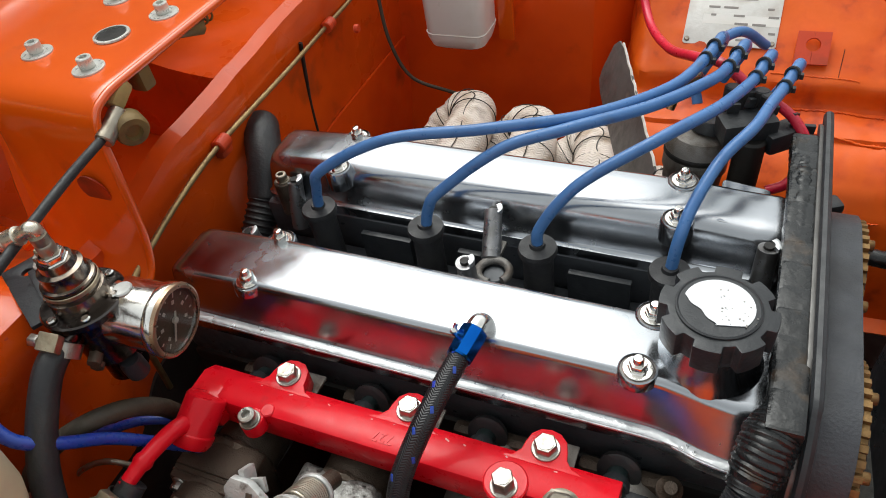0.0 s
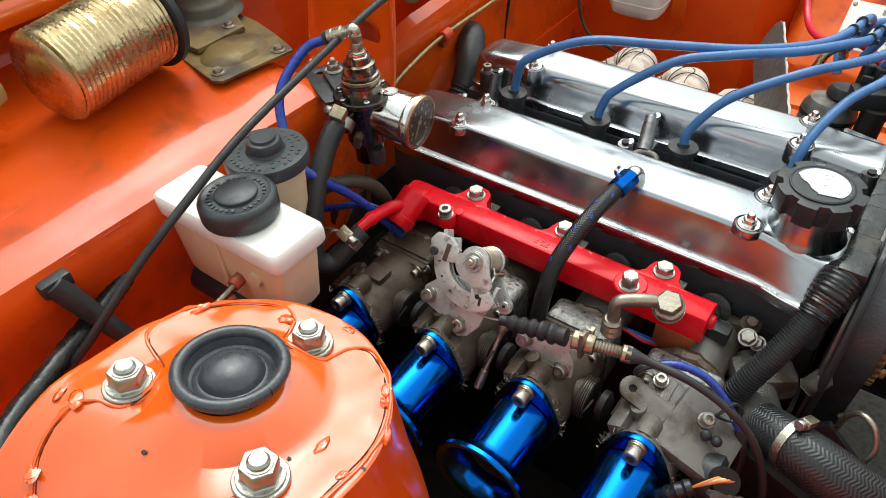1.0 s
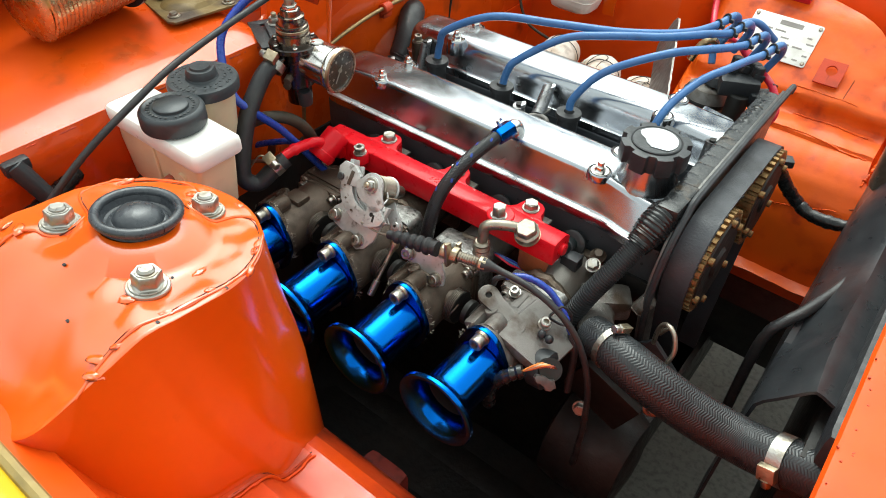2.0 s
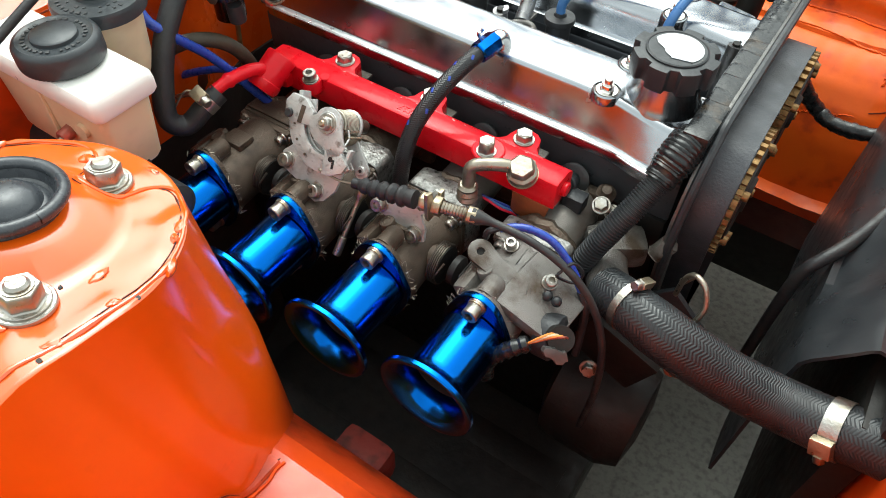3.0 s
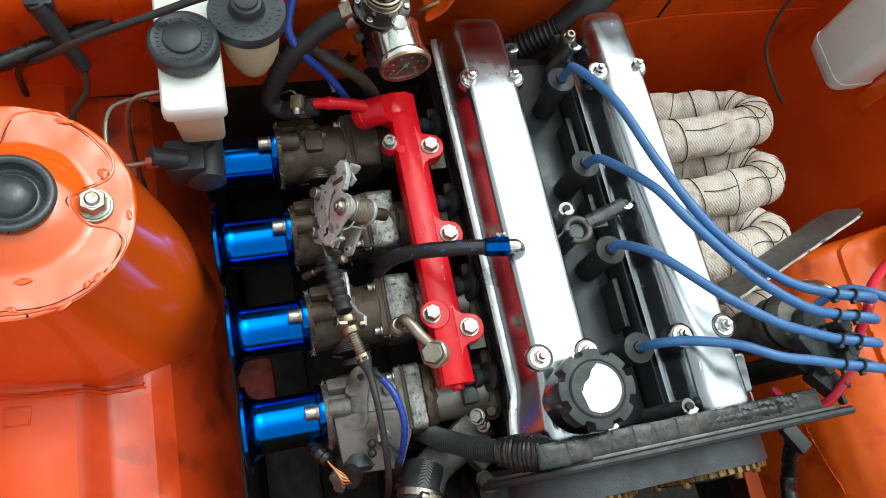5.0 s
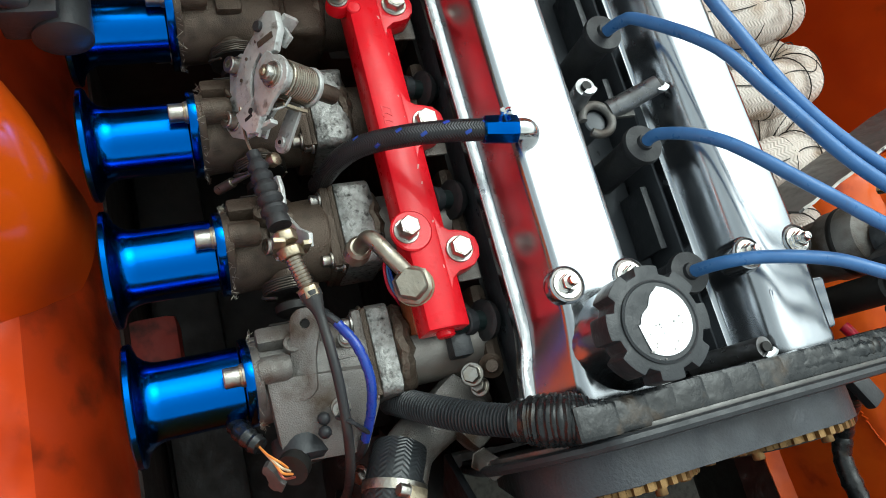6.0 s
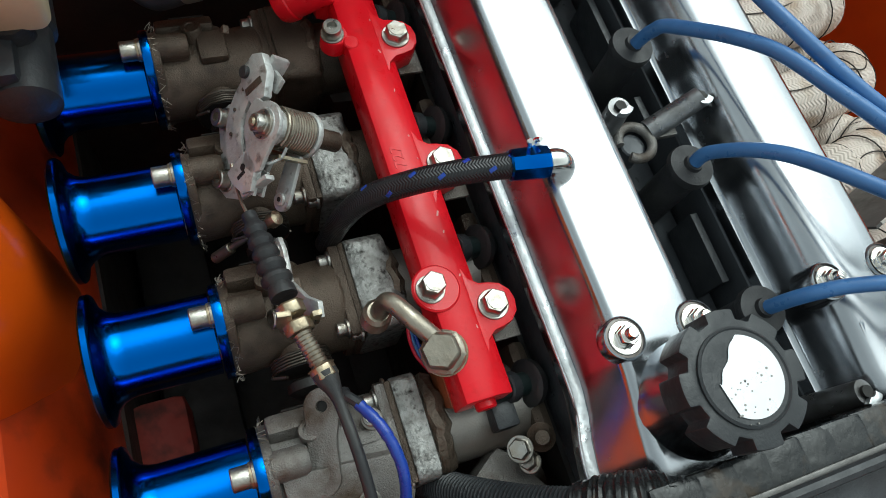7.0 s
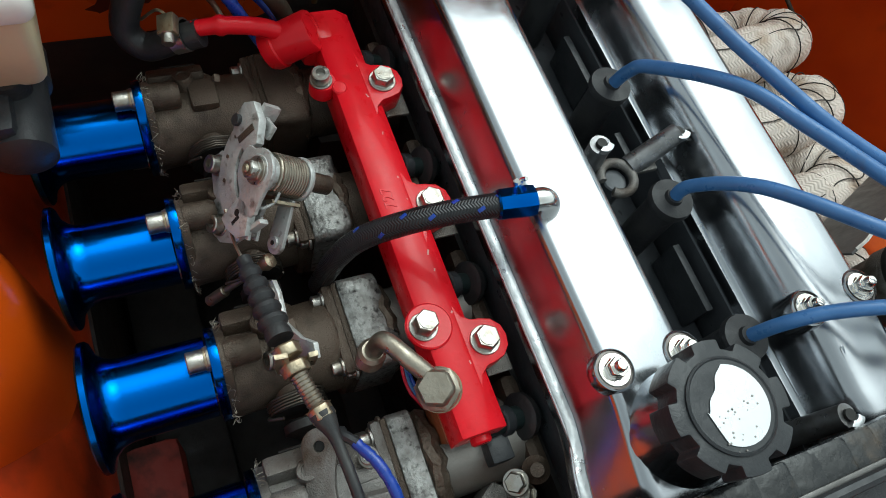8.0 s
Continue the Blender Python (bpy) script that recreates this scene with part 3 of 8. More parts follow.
def strut_tower():
    seg = 112
    th = thing("strut_tower", (TOWER.x, TOWER.y, 0.60), "glossy orange suspension strut tower with three mounting nuts", "strut tower", kind="structure")

    def outline(k, grow, drop):
        a = 2 * math.pi * k / seg
        c, s = math.cos(a), math.sin(a)
        ry = 0.079 if s > 0 else 0.125
        sq = 2.0 if s > 0 else 3.6
        x = math.copysign(abs(c) ** (2 / sq), c) * 0.0795 * (1 + 0.45 * grow)
        y = math.copysign(abs(s) ** (2 / sq), s) * ry * (1 + grow * (1.0 if s > 0 else 0.2))
        return x, y

    def ring(scale, grow, z=None, drop=0.0):
        out = []
        for k in range(seg):
            x, y = outline(k, grow, drop)
            X, Y = TOWER.x + x * scale, TOWER.y + y * scale
            if scale < 0.80:
                w = ramp01(0.80, 0.38, scale)
                a = 2 * math.pi * k / seg
                q = 0.024 + (scale - 0.28) * 0.105
                X, Y = X * (1 - w) + (0.110 + q * math.cos(a)) * w, Y * (1 - w) + (-0.451 + q * math.sin(a)) * w
            r = math.hypot(X - 0.110, Y + 0.451)
            cone = 0.0130 * ramp01(0.047, 0.030, r)
            dent = 0.0012 * noise.noise(Vector((X * 45, Y * 45, 3)))
            if 0.86 < scale < 0.99 and Y > -0.50:
                dent += 0.0009 * noise.noise(Vector((X * 70, Y * 70, 6))) + 0.0006 * abs(noise.noise(Vector((X * 130, Y * 130, 9))))
            Z = (tower_top(X, Y) + cone + dent - drop) if z is None else min(z, tower_top(X, Y) - drop)
            out.append(Vector((X, Y, Z)))
        return out
    rows = [ring(s, 0) for s in (0.28, 0.38, 0.46, 0.54, 0.62, 0.72, 0.82, 0.87, 0.90, 0.93, 0.955, 0.972, 0.985)]
    rows += [ring(1.0, 0.002, drop=0.0008), ring(1, 0.006, drop=0.0026), ring(1, 0.010, drop=0.007), ring(1, 0.04, 0.835, 0.02), ring(1, 0.11, 0.79, 0.03),
             ring(1, 0.20, 0.75, 0.035), ring(1, 0.25, 0.72, 0.036), ring(1, 0.27, 0.69, 0.04), ring(1, 0.30, 0.655, 0.045), ring(1, 0.34, 0.60, 0.05)]
    bm = loft(rows, close_ends=False)
    part("tower_shell", bm, M_ORANGE, th)
    # the edge of the top plate: a crack that wanders round the rim and in past two of the nuts, with a lumpy bead of sealer outside it
    def on_top(x, y, up=0.0):
        r = math.hypot(x - 0.110, y + 0.451)
        return Vector((x, y, tower_top(x, y) + 0.0130 * ramp01(0.047, 0.030, r) + 0.0012 * noise.noise(Vector((x * 45, y * 45, 3))) + up))
    edge = [(0.084, -0.563), (0.060, -0.535), (0.0536, -0.5215), (0.0535, -0.504), (0.062, -0.494), (0.075, -0.489), (0.0795, -0.476), (0.070, -0.463), (0.045, -0.455), (0.0385, -0.443), (0.0400, -0.430),
            (0.0455, -0.4195), (0.059, -0.405), (0.0775, -0.393), (0.0915, -0.3965), (0.1005, -0.411), (0.1130, -0.4185), (0.1250, -0.411), (0.1300, -0.396), (0.1400, -0.3885), (0.155, -0.3945), (0.1665, -0.405),
            (0.1760, -0.418), (0.1825, -0.435), (0.1840, -0.455), (0.1825, -0.485), (0.1790, -0.505), (0.1785, -0.525), (0.1835, -0.545)]
    line = smooth_path([on_top(x, y) for x, y in edge], 7)
    part("edge_crack", tube(line, 0.0005, 6, raw=True, radius=lambda u, k: 0.00025 + 0.0006 * abs(noise.noise(Vector((k * 0.31, 2, 8))))), M_GRIME_SHADE, th, "dark crack along the edge of the plate")
    mid = Vector((0.110, -0.451, 0.87))
    lumps = []
    for k, p in enumerate(line):
        o = p - mid
        o.z = 0
        q = p + o.normalized() * (0.0022 + 0.0012 * noise.noise(Vector((k * 0.2, 4, 4))))
        lumps.append(on_top(q.x, q.y, 0.0002))
    part("sealer_bead", tube(lumps, 0.002, 8, raw=True, radius=lambda u, k: 0.0010 + 0.0016 * max(0, noise.noise(Vector((k * 0.23, 5, 0))))), M_ORANGE, th)
    rng = random.Random(4)
    for i, (X, Y, L, W) in enumerate(((0.056, -0.533, 0.0075, 0.004), (0.062, -0.541, 0.005, 0.003), (0.052, -0.501, 0.006, 0.0035), (0.041, -0.503, 0.005, 0.002), (0.0445, -0.4215, 0.006, 0.0025), (0.088, -0.398, 0.005, 0.0035),
                                      (0.121, -0.383, 0.004, 0.002), (0.166, -0.404, 0.0045, 0.003), (0.1705, -0.411, 0.0035, 0.002), (0.184, -0.425, 0.0055, 0.0022), (0.1645, -0.449, 0.0058, 0.0022), (0.1832, -0.4555, 0.004, 0.002),
                                      (0.158, -0.4925, 0.0050, 0.0036), (0.1826, -0.485, 0.0045, 0.0022), (0.177, -0.525, 0.0075, 0.0032), (0.183, -0.533, 0.006, 0.003), (0.181, -0.515, 0.004, 0.002))):
        a = math.atan2(Y + 0.451, X - 0.110) + rng.uniform(-0.4, 0.4)
        turn = Matrix.Rotation(a + math.pi / 2, 4, "Z")
        at = on_top(X, Y)
        bm = bmesh.new()
        bmesh.ops.create_uvsphere(bm, u_segments=16, v_segments=10, radius=1)
        for v in bm.verts:
            v.co *= 1 + 0.45 * noise.noise(v.co * 1.9 + Vector((i * 7, 0, 0)))
        bmesh.ops.transform(bm, verts=bm.verts, matrix=Matrix.Translation(at) @ turn @ Matrix.Diagonal((L, W, rng.uniform(0.0011, 0.0021), 1)))
        blob = part("sealer_blob", bm, M_ORANGE, th)
        loop = [at + turn.to_3x3() @ Vector((L * 1.02 * math.cos(q) * (1 + 0.3 * noise.noise(Vector((q, i, 1)))), W * 1.08 * math.sin(q), 0.0001)) for q in span(rng.uniform(0, 2), rng.uniform(4, 6.2), 18)]
        part("blob_crack", tube(loop, 0.0003, 5, raw=True, radius=lambda u, k: 0.0001 + 0.0004 * abs(noise.noise(Vector((k * 0.7, i, 2))))), M_GRIME_SHADE, blob)
    for x, y in ((0.188, -0.4465), (0.1865, -0.492), (0.158, -0.463), (0.135, -0.520), (0.104, -0.500)):
        part("paint_chip", slab(rounded(0.0026, 0.0020, 0.0006, 2), 0.0006, Matrix.Translation(on_top(x, y, -0.0002))), M_GREASE_SHADE, th)
    # rubber cap in a rolled ring
    c = Vector((0.110, -0.451, 0.8815))
    lean = Vector((0, 0.15, 1)).normalized()
    across = lean.cross(Vector((1, 0, 0)))
    cap = part("rubber_cap", lathe([(0.0241, 0.004), (0.0235, 0.009), (0.0221, 0.010), (0.0204, 0.0058), (0.0190, 0.0050), (0.0172, 0.0064), (0.0160, 0.0066), (0.0146, 0.0090), (0.0120, 0.0118), (0.0083, 0.0138), (0.0040, 0.0147), (0, 0.0149)],
                                   c, lean, seg=40), M_STRUTCAP, th, "black rubber strut cap")
    line = [c + 0.0252 * (Vector((1, 0, 0)) * math.cos(2 * math.pi * i / 40) + across * math.sin(2 * math.pi * i / 40)) + lean * 0.0110 for i in range(41)]
    part("ring", tube(line, 0.0033, 12, raw=True, caps=False), M_STRUTCAP, cap)
    for x, y in ((0.065, -0.480), (0.113, -0.4045), (0.157, -0.478)):
        p = Vector((x, y, tower_top(x, y) + 0.0014))
        part("washer", rod(p - lean * 0.0014, p + lean * 0.0012, 0.0130, 28, 0.0005), M_ZINC, th)
        nt_ = bolt(th, p + lean * 0.0012, lean, 0.0092, 0.0085, M_ZINC, 0.0112, "nut")
        part("stud", rod(p + lean * 0.010, p + lean * 0.0135, 0.0052, 16, 0.0012), M_ZINC, nt_)
    return th


strut_tower()


BACK, LARGER = Vector((0.38, -0.52, 1.18)), 1.10


def set_back(ob):
    """The wheel housing and what is fixed to it stand out by the far wing, a tenth larger than first drawn."""
    ob.location = BACK + (ob.location - BACK) * LARGER
    ob.scale = (LARGER, LARGER, LARGER)


def far_wing():
    """The wall on the exhaust side, with the wheel housing that bulges from it."""
    wall = [[Vector((x, y + 0.115 * ramp01(0.10, 0.19, x), z)) for z, y in ((0.22, 0.40), (0.45, 0.42), (0.55, 0.445), (0.62, 0.462), (0.72, 0.470), (0.80, 0.478), (0.83, 0.50), (0.836, 0.56))] for x in span(-0.17, 0.62, 40)]
    solid("wall_inner_wing", sheet(wall, 0.003), M_ORANGE_SATIN, "orange inner wing on the exhaust side", "inner wing", kind="structure")
    prof = [(0.192, 0.541), (0.207, 0.546), (0.211, 0.575), (0.217, 0.615), (0.227, 0.650), (0.241, 0.672), (0.257, 0.6855), (0.272, 0.6935), (0.2855, 0.6970), (0.2875, 0.7015), (0.300, 0.7040), (0.314, 0.7060),
            (0.3215, 0.7085), (0.3245, 0.7130), (0.3255, 0.7230), (0.3265, 0.7315), (0.3295, 0.7348), (0.345, 0.7460), (0.370, 0.765), (0.395, 0.785), (0.415, 0.801), (0.430, 0.809), (0.455, 0.813), (0.50, 0.816)]
    fine_prof = []
    for (a, za), (b, zb) in zip(prof, prof[1:]):
        cuts = max(1, int(math.hypot(b - a, zb - za) / 0.006))
        fine_prof += [(a + (b - a) * c / cuts, za + (zb - za) * c / cuts) for c in range(cuts)]
    fine_prof.append(prof[-1])
    rows = []
    for u in span(0, 1, 48) + [1.003, 1.008, 1.016, 1.026, 1.038, 1.052, 1.07, 1.09, 1.12]:
        row = []
        for y, z in fine_prof:
            edge = 0.444 - 0.066 * (max(0.0, y - 0.345) / 0.072) ** 2 + 0.020 * ramp01(0.70, 0.66, z)
            edge = max(edge, 0.24)
            x = 0.15 + (edge - 0.15) * u
            j = ramp01(0.20, 0.15, x)
            fall = 0.07 * (1 - math.exp(-max(0.0, x - edge) * 46)) * ramp01(0.64, 0.70, z)
            row.append(Vector((x, y + (0.50 - y) * 0.85 * j ** 1.6 + 0.25 * fall, z - fall + 0.0026 * noise.noise(Vector((x * 22, y * 22, 1))) + 0.0010 * noise.noise(Vector((x * 70, y * 70, 5))))))
        rows.append(row)
    ob = solid("wheel_housing", sheet(rows, 0.003), M_ORANGE_BRUSHED, "orange wheel housing with a welded seam and old brushed paint", "wheel housing", kind="structure")
    def skin(y):
        for (a, za), (b, zb) in zip(prof, prof[1:]):
            if a <= y <= b:
                return za + (zb - za) * (y - a) / (b - a)
        return prof[-1][1]

    def bead(name, ends, r0, r1, rough, seed, material):
        """A lumpy line laid over the panel between x and y given at its ends and middle."""
        pts = []
        for u in span(0, 1, 60):
            k = min(int(u * (len(ends) - 1)), len(ends) - 2)
            f = u * (len(ends) - 1) - k
            x, y = (ends[k][q] * (1 - f) + ends[k + 1][q] * f for q in (0, 1))
            y += rough * noise.noise(Vector((u * 40, seed, 0)))
            pts.append(Vector((x, y, skin(y) + 0.0004 + 0.0026 * noise.noise(Vector((x * 22, y * 22, 1))))))
        part(name, tube(pts, r0, 8, raw=True, radius=lambda u, k: r0 + r1 * abs(noise.noise(Vector((k * 0.55, seed, 4))))), material, ob)
    bead("weld_bead", [(0.285, 0.2885), (0.330, 0.2885), (0.362, 0.2905), (0.406, 0.2855), (0.438, 0.2835)], 0.0008, 0.0022, 0.0016, 3, M_ORANGE_BRUSHED)
    bead("ledge_bead", [(0.335, 0.3185), (0.366, 0.3190), (0.400, 0.3180), (0.428, 0.3170)], 0.0005, 0.0026, 0.0020, 8, M_ORANGE_BRUSHED)
    bead("edge_bead", [(0.320, 0.333), (0.350, 0.3335), (0.380, 0.332), (0.400, 0.331)], 0.0004, 0.0018, 0.0010, 12, M_ORANGE_BRUSHED)
    bead("panel_crease", [(0.345, 0.2220), (0.375, 0.2228), (0.408, 0.2252), (0.436, 0.2278)], 0.0006, 0.0014, 0.0010, 15, M_ORANGE_BRUSHED)
    bead("paint_crack", [(0.3823, 0.3564), (0.3816, 0.345), (0.3808, 0.3316)], 0.0003, 0.0004, 0.0004, 18, M_GRIME_SHADE)
    bead("ragged_edge", [(0.4465, 0.251), (0.4490, 0.269), (0.4518, 0.296)], 0.0012, 0.0030, 0.0020, 21, M_ORANGE_BRUSHED)
    bead("paint_crack", [(0.4475, 0.2318), (0.458, 0.2345), (0.4705, 0.2384)], 0.0004, 0.0008, 0.0004, 24, M_GRIME_SHADE)
    # bent tab with a round hole, standing a little off the slope
    m = Matrix.Translation((0.3535, 0.3515, 0.7570)) @ Matrix.Rotation(radians(38.5), 4, "X") @ Matrix.Rotation(radians(4), 4, "X")
    ringed = [(0.0068 * math.cos(radians(a)), 0.0030 + 0.0068 * math.sin(radians(a))) for a in span(-90, 270, 20)]
    left = [(-0.0002, -0.0165), (-0.0002, -0.0038)] + [p for p in reversed(ringed) if p[0] < -0.0003] + [(-0.0002, 0.0098), (-0.0002, 0.0162), (-0.0150, 0.0160), (-0.0152, -0.0165)]
    right = [(0.0, -0.0165), (0.0152, -0.0160), (0.0150, 0.0165), (0.0, 0.0162), (0.0, 0.0098)] + [p for p in reversed(ringed) if p[0] > 0.0003] + [(0.0, -0.0038)]
    # the shade of the tab's tilt is put into its darker colour
    for half in (left, right):
        part("tab", slab(half, 0.0030, m), M_ORANGE_OLD, ob, "bent tab with a round hole")
    set_back(ob)


far_wing()


def front_panel():
    edge = 0.516
    rows = [[Vector((edge + x + 0.0010 * noise.noise(Vector((y * 30, z * 30, 4))), y, z)) for x, z in ((0.024, 0.30), (0.022, 0.70), (0.010, 0.79), (0.002, 0.820), (0.0, 0.826), (0.002, 0.8295), (0.008, 0.831), (0.05, 0.832), (0.11, 0.833), (0.20, 0.835))] for y in span(-0.58, 0.58, 30)]
    ob = solid("front_panel", sheet(rows, 0.003), M_ORANGE_SATIN, "orange painted front slam panel with small drilled holes", "car panel", kind="structure")
    # near-black discs paint the shade inside the drilled holes
    for p in ((0.556, -0.232), (0.555, -0.220), (0.572, -0.262)):
        part("drilled_hole", rod((p[0], p[1], 0.828), (p[0], p[1], 0.8325), 0.0036, 14), M_GREASE_SHADE, ob)
    rng = random.Random(11)
    for k in range(26):
        y = rng.uniform(-0.42, -0.08)
        part("paint_chip", box((edge + rng.uniform(0.0015, 0.012), y, 0.8306), (rng.uniform(0.0006, 0.0016), rng.uniform(0.0006, 0.0020), 0.0016), 0.0003, Matrix.Rotation(rng.uniform(0, 3), 4, "Z")), M_ORANGE_OLD, ob)


front_panel()


def under_parts():
    """Dark chassis metal below the engine, and a sheet added to darken the floor."""
    solid("crossmember", box((0.15, -0.02, 0.25), (0.42, 0.78, 0.10), 0.012), M_GREASE_SHADE, "oily black crossmember under the engine", "crossmember", kind="structure")
    solid("chassis_rail", box((0.2, -0.30, 0.33), (0.9, 0.07, 0.10), 0.01), M_GREASE_SHADE, "oily black chassis rail", "chassis rail", kind="structure")
    solid("chassis_rail", box((0.2, 0.33, 0.33), (0.9, 0.07, 0.10), 0.01), M_GREASE_SHADE, "oily black chassis rail", "chassis rail", kind="structure")
    # no known part: a black sheet that hides the lit ground
    solid("splash_tray", sheet([[Vector((x, y, 0.285 + 0.02 * math.sin(y * 30))) for y in span(-0.36, -0.08, 8)] for x in span(-0.14, 0.34, 4)], 0.003), M_GREASE_SHADE, "black sheet added to darken the floor below the intake side", "splash tray", kind="structure")
    solid("gearbox_housing", box((-0.10, 0.0, 0.42), (0.16, 0.30, 0.36), 0.04), M_GREASE_SHADE, "oily dark gearbox bell housing behind the engine", "gearbox", kind="structure")


under_parts()


# ---- engine ----
CY = [0.0, 0.0875, 0.175, 0.2625]      # the four intake tracts along x
PLUG = [-0.0145, 0.081, 0.1705, 0.2640]   # spark plug wells
MID = 0.002                            # middle line of the head


def engine_block():
    th = thing("engine_block", (0.12, 0, 0.30), "oily dark cast engine block and cylinder head", "engine")
    part("block", box((0.125, 0.0, 0.46), (0.43, 0.19, 0.34), 0.012), M_GREASE_SHADE, th)
    head = part("cylinder_head", box((0.125, 0.0, 0.670), (0.43, 0.205, 0.074), 0.006), M_GREASE_SHADE, th, "oily black cylinder head")
    for sd in (-1, 1):
        part("cam_box", box((0.125, MID + sd * 0.068, 0.7265), (0.43, 0.066, 0.042), 0.004), M_SLATE, head)
    part("valley", box((0.125, MID, 0.709), (0.40, 0.068, 0.008), 0.002), M_SLATE, head, "black valley between the cam covers")
    for x0, x1 in ((0.012, 0.058), (0.190, 0.238), (0.100, 0.12)):
        part("coil_rail", box(((x0 + x1) / 2, 0.0265, 0.729), (x1 - x0, 0.0055, 0.030), 0.001), M_BLACK, head)
    # port flange plates on the intake face
    for x in CY:
        part("port_flange", box((x, -0.108, 0.688), (0.062, 0.012, 0.056), 0.008), M_ALLOY_DARK, th)
    return th


engine_block()

BOLTX = (-0.014, 0.260)


M_BLACKCHROME = mat("black_chrome", (0.10, 0.09, 0.085), 0.20, 1, (0.07, 0.06, 0.055), 60, bump=0.1, bscale=300)
M_CASTLUG = mat("half_polished_casting", (0.26, 0.26, 0.265), 0.34, 0.8, (0.17, 0.165, 0.16), 60, bump=0.4, bscale=260)


def cam_cover(side):
    """side -1: intake, +1: exhaust. Distances from the middle line are mirrored."""
    intake = side < 0
    lab = "mirror-polished alloy cam cover on the " + ("intake side" if intake else "exhaust side")
    th = thing("cam_cover", (0.125, MID + side * 0.068, 0.748), lab, "cam cover", "cam covers")

    def Y(d):
        return MID + side * d
    TOP = 0.7935
    st = []  # x, share of height, outward flare, cut of the ends
    for x, h, fl, cut in ((-0.0885, 0.28, -0.010, 0.012), (-0.0880, 0.60, -0.005, 0.006), (-0.0855, 0.80, -0.002, 0.003), (-0.080, 0.865, 0, 0.001), (-0.070, 0.89, 0, 0), (-0.050, 0.925, 0, 0),
                          (-0.030, 0.965, 0, 0), (-0.012, 0.99, 0, 0), (0.006, 1.0, 0, 0), (0.06, 1.0, 0, 0), (0.12, 1.0, 0, 0), (0.18, 1.0, 0, 0), (0.235, 1.0, 0, 0), (0.262, 0.985, 0, 0),
                          (0.276, 0.945, 0.0005, 0), (0.288, 0.89, 0.0025, 0), (0.300, 0.84, 0.006, 0), (0.314, 0.81, 0.0085, 0), (0.326, 0.80, 0.009, 0.0), (0.331, 0.78, 0.009, 0.001), (0.333, 0.65, 0.008, 0.004)):
        if not intake:
            if x > 0.27:
                h = 1 - (1 - h) * 0.55
                fl = fl * 0.3
        H = TOP - 0.758
        base = 0.758
        ring = [(0.1068 + fl - cut, 0.748), (0.1068 + fl - cut, 0.756), (0.1064 + fl - cut, 0.7570), (0.1056 + fl - cut, 0.7573), (0.1010 + fl - cut, 0.7578), (0.1003 + fl - cut, 0.7586), *[(0.1000 + fl * (1 - 0.8 * q) - 0.0090 * q - cut, base + 0.0012 + (H * h * 0.93 - 0.0012) * q) for q in (0.03, 0.12, 0.5, 0.9, 0.98)], (0.0890 + fl * 0.1 - cut, base + H * h * 0.982), (0.0862 - cut, base + H * h * 0.998),
                (0.079 - cut * 0.5, base + H * h * 1.002), (0.066, base + H * h * 1.004), (0.053 + cut * 0.5, base + H * h * 1.002), (0.0465 + cut, base + H * h), (0.0435 + cut, base + H * h * 0.985),
                (0.0415 + cut, base + H * h * 0.93), (0.0405 + cut, base + H * h * 0.80), (0.0385 + cut, base + H * h * 0.30), (0.0375 + cut, 0.760), (0.036 + cut, 0.758), (0.033 + cut, 0.757), (0.033 + cut, 0.748)]
        if not intake:
            ring = ring[:13] + [(0.079 - cut * 0.5, base + H * h * 1.002), (0.066, base + H * h * 1.003)] + [(d + cut, base + H * h * q) for d, q in
                    ((0.0610, 1.0), (0.0565, 0.987), (0.0528, 0.960), (0.0495, 0.915), (0.0467, 0.845), (0.0444, 0.745), (0.0425, 0.61), (0.0409, 0.45), (0.0390, 0.25))] + ring[-4:]
        st.append([Vector((x, Y(d), z)) for d, z in ring])
    part("cover_shell", loft(st), M_POLISH, th)
    # machined flange line
    rim = [Vector((x, Y(0.1062 + f), 0.7566)) for x, f in ((-0.082, 0), (0.05, 0), (0.2, 0), (0.276, 0.0005), (0.288, 0.0025), (0.300, 0.006), (0.314, 0.0085), (0.328, 0.009))]
    part("flange_line", tube(rim, 0.0011, 8, 4), M_POLISH_EDGE, th)
    land = [[Vector((x, Y(d + f), z)) for d, z in ((0.1006, 0.7572), (0.1064, 0.7566), (0.1064, 0.7580), (0.1060, 0.7584), (0.1012, 0.7590), (0.1006, 0.7588))]
            for x, f in ((-0.084, 0), (0.05, 0), (0.2, 0), (0.270, 0), (0.276, 0.0005), (0.288, 0.0025), (0.300, 0.006), (0.314, 0.0085), (0.328, 0.009))]
    if intake:
        part("flange_land", loft(land), M_POLISH_EDGE, th, "brushed flange face")
    # nuts sunk in round pads at the edges of the top
    for bx in BOLTX:
        for d in (0.0862, 0.0435):
            z = 0.7925 if bx > 0 else 0.7905
            p = Vector((bx + (0.002 if d < 0.05 else 0), Y(d), z))
            part("recess", lathe([(0.0120, -0.006 if intake or d > 0.05 else -0.016), (0.0116, 0.0008), (0.0110, 0.0016), (0.0104, 0.0020), (0.0102, 0.0008), (0.0, 0.0004)], p, seg=28), M_POLISH, th)
            # the recess's dark reflection, put in as a black chrome disc
            part("recess_floor", lathe([(0.0103, 0.0010), (0.0, 0.0012)], p, seg=28), M_BLACKCHROME, th)
            b = bolt(th, p + Vector((0, 0, 0.0008)), (0, 0, 1), 0.0056, 0.0052, M_CHROME, 0.0088, "nut")
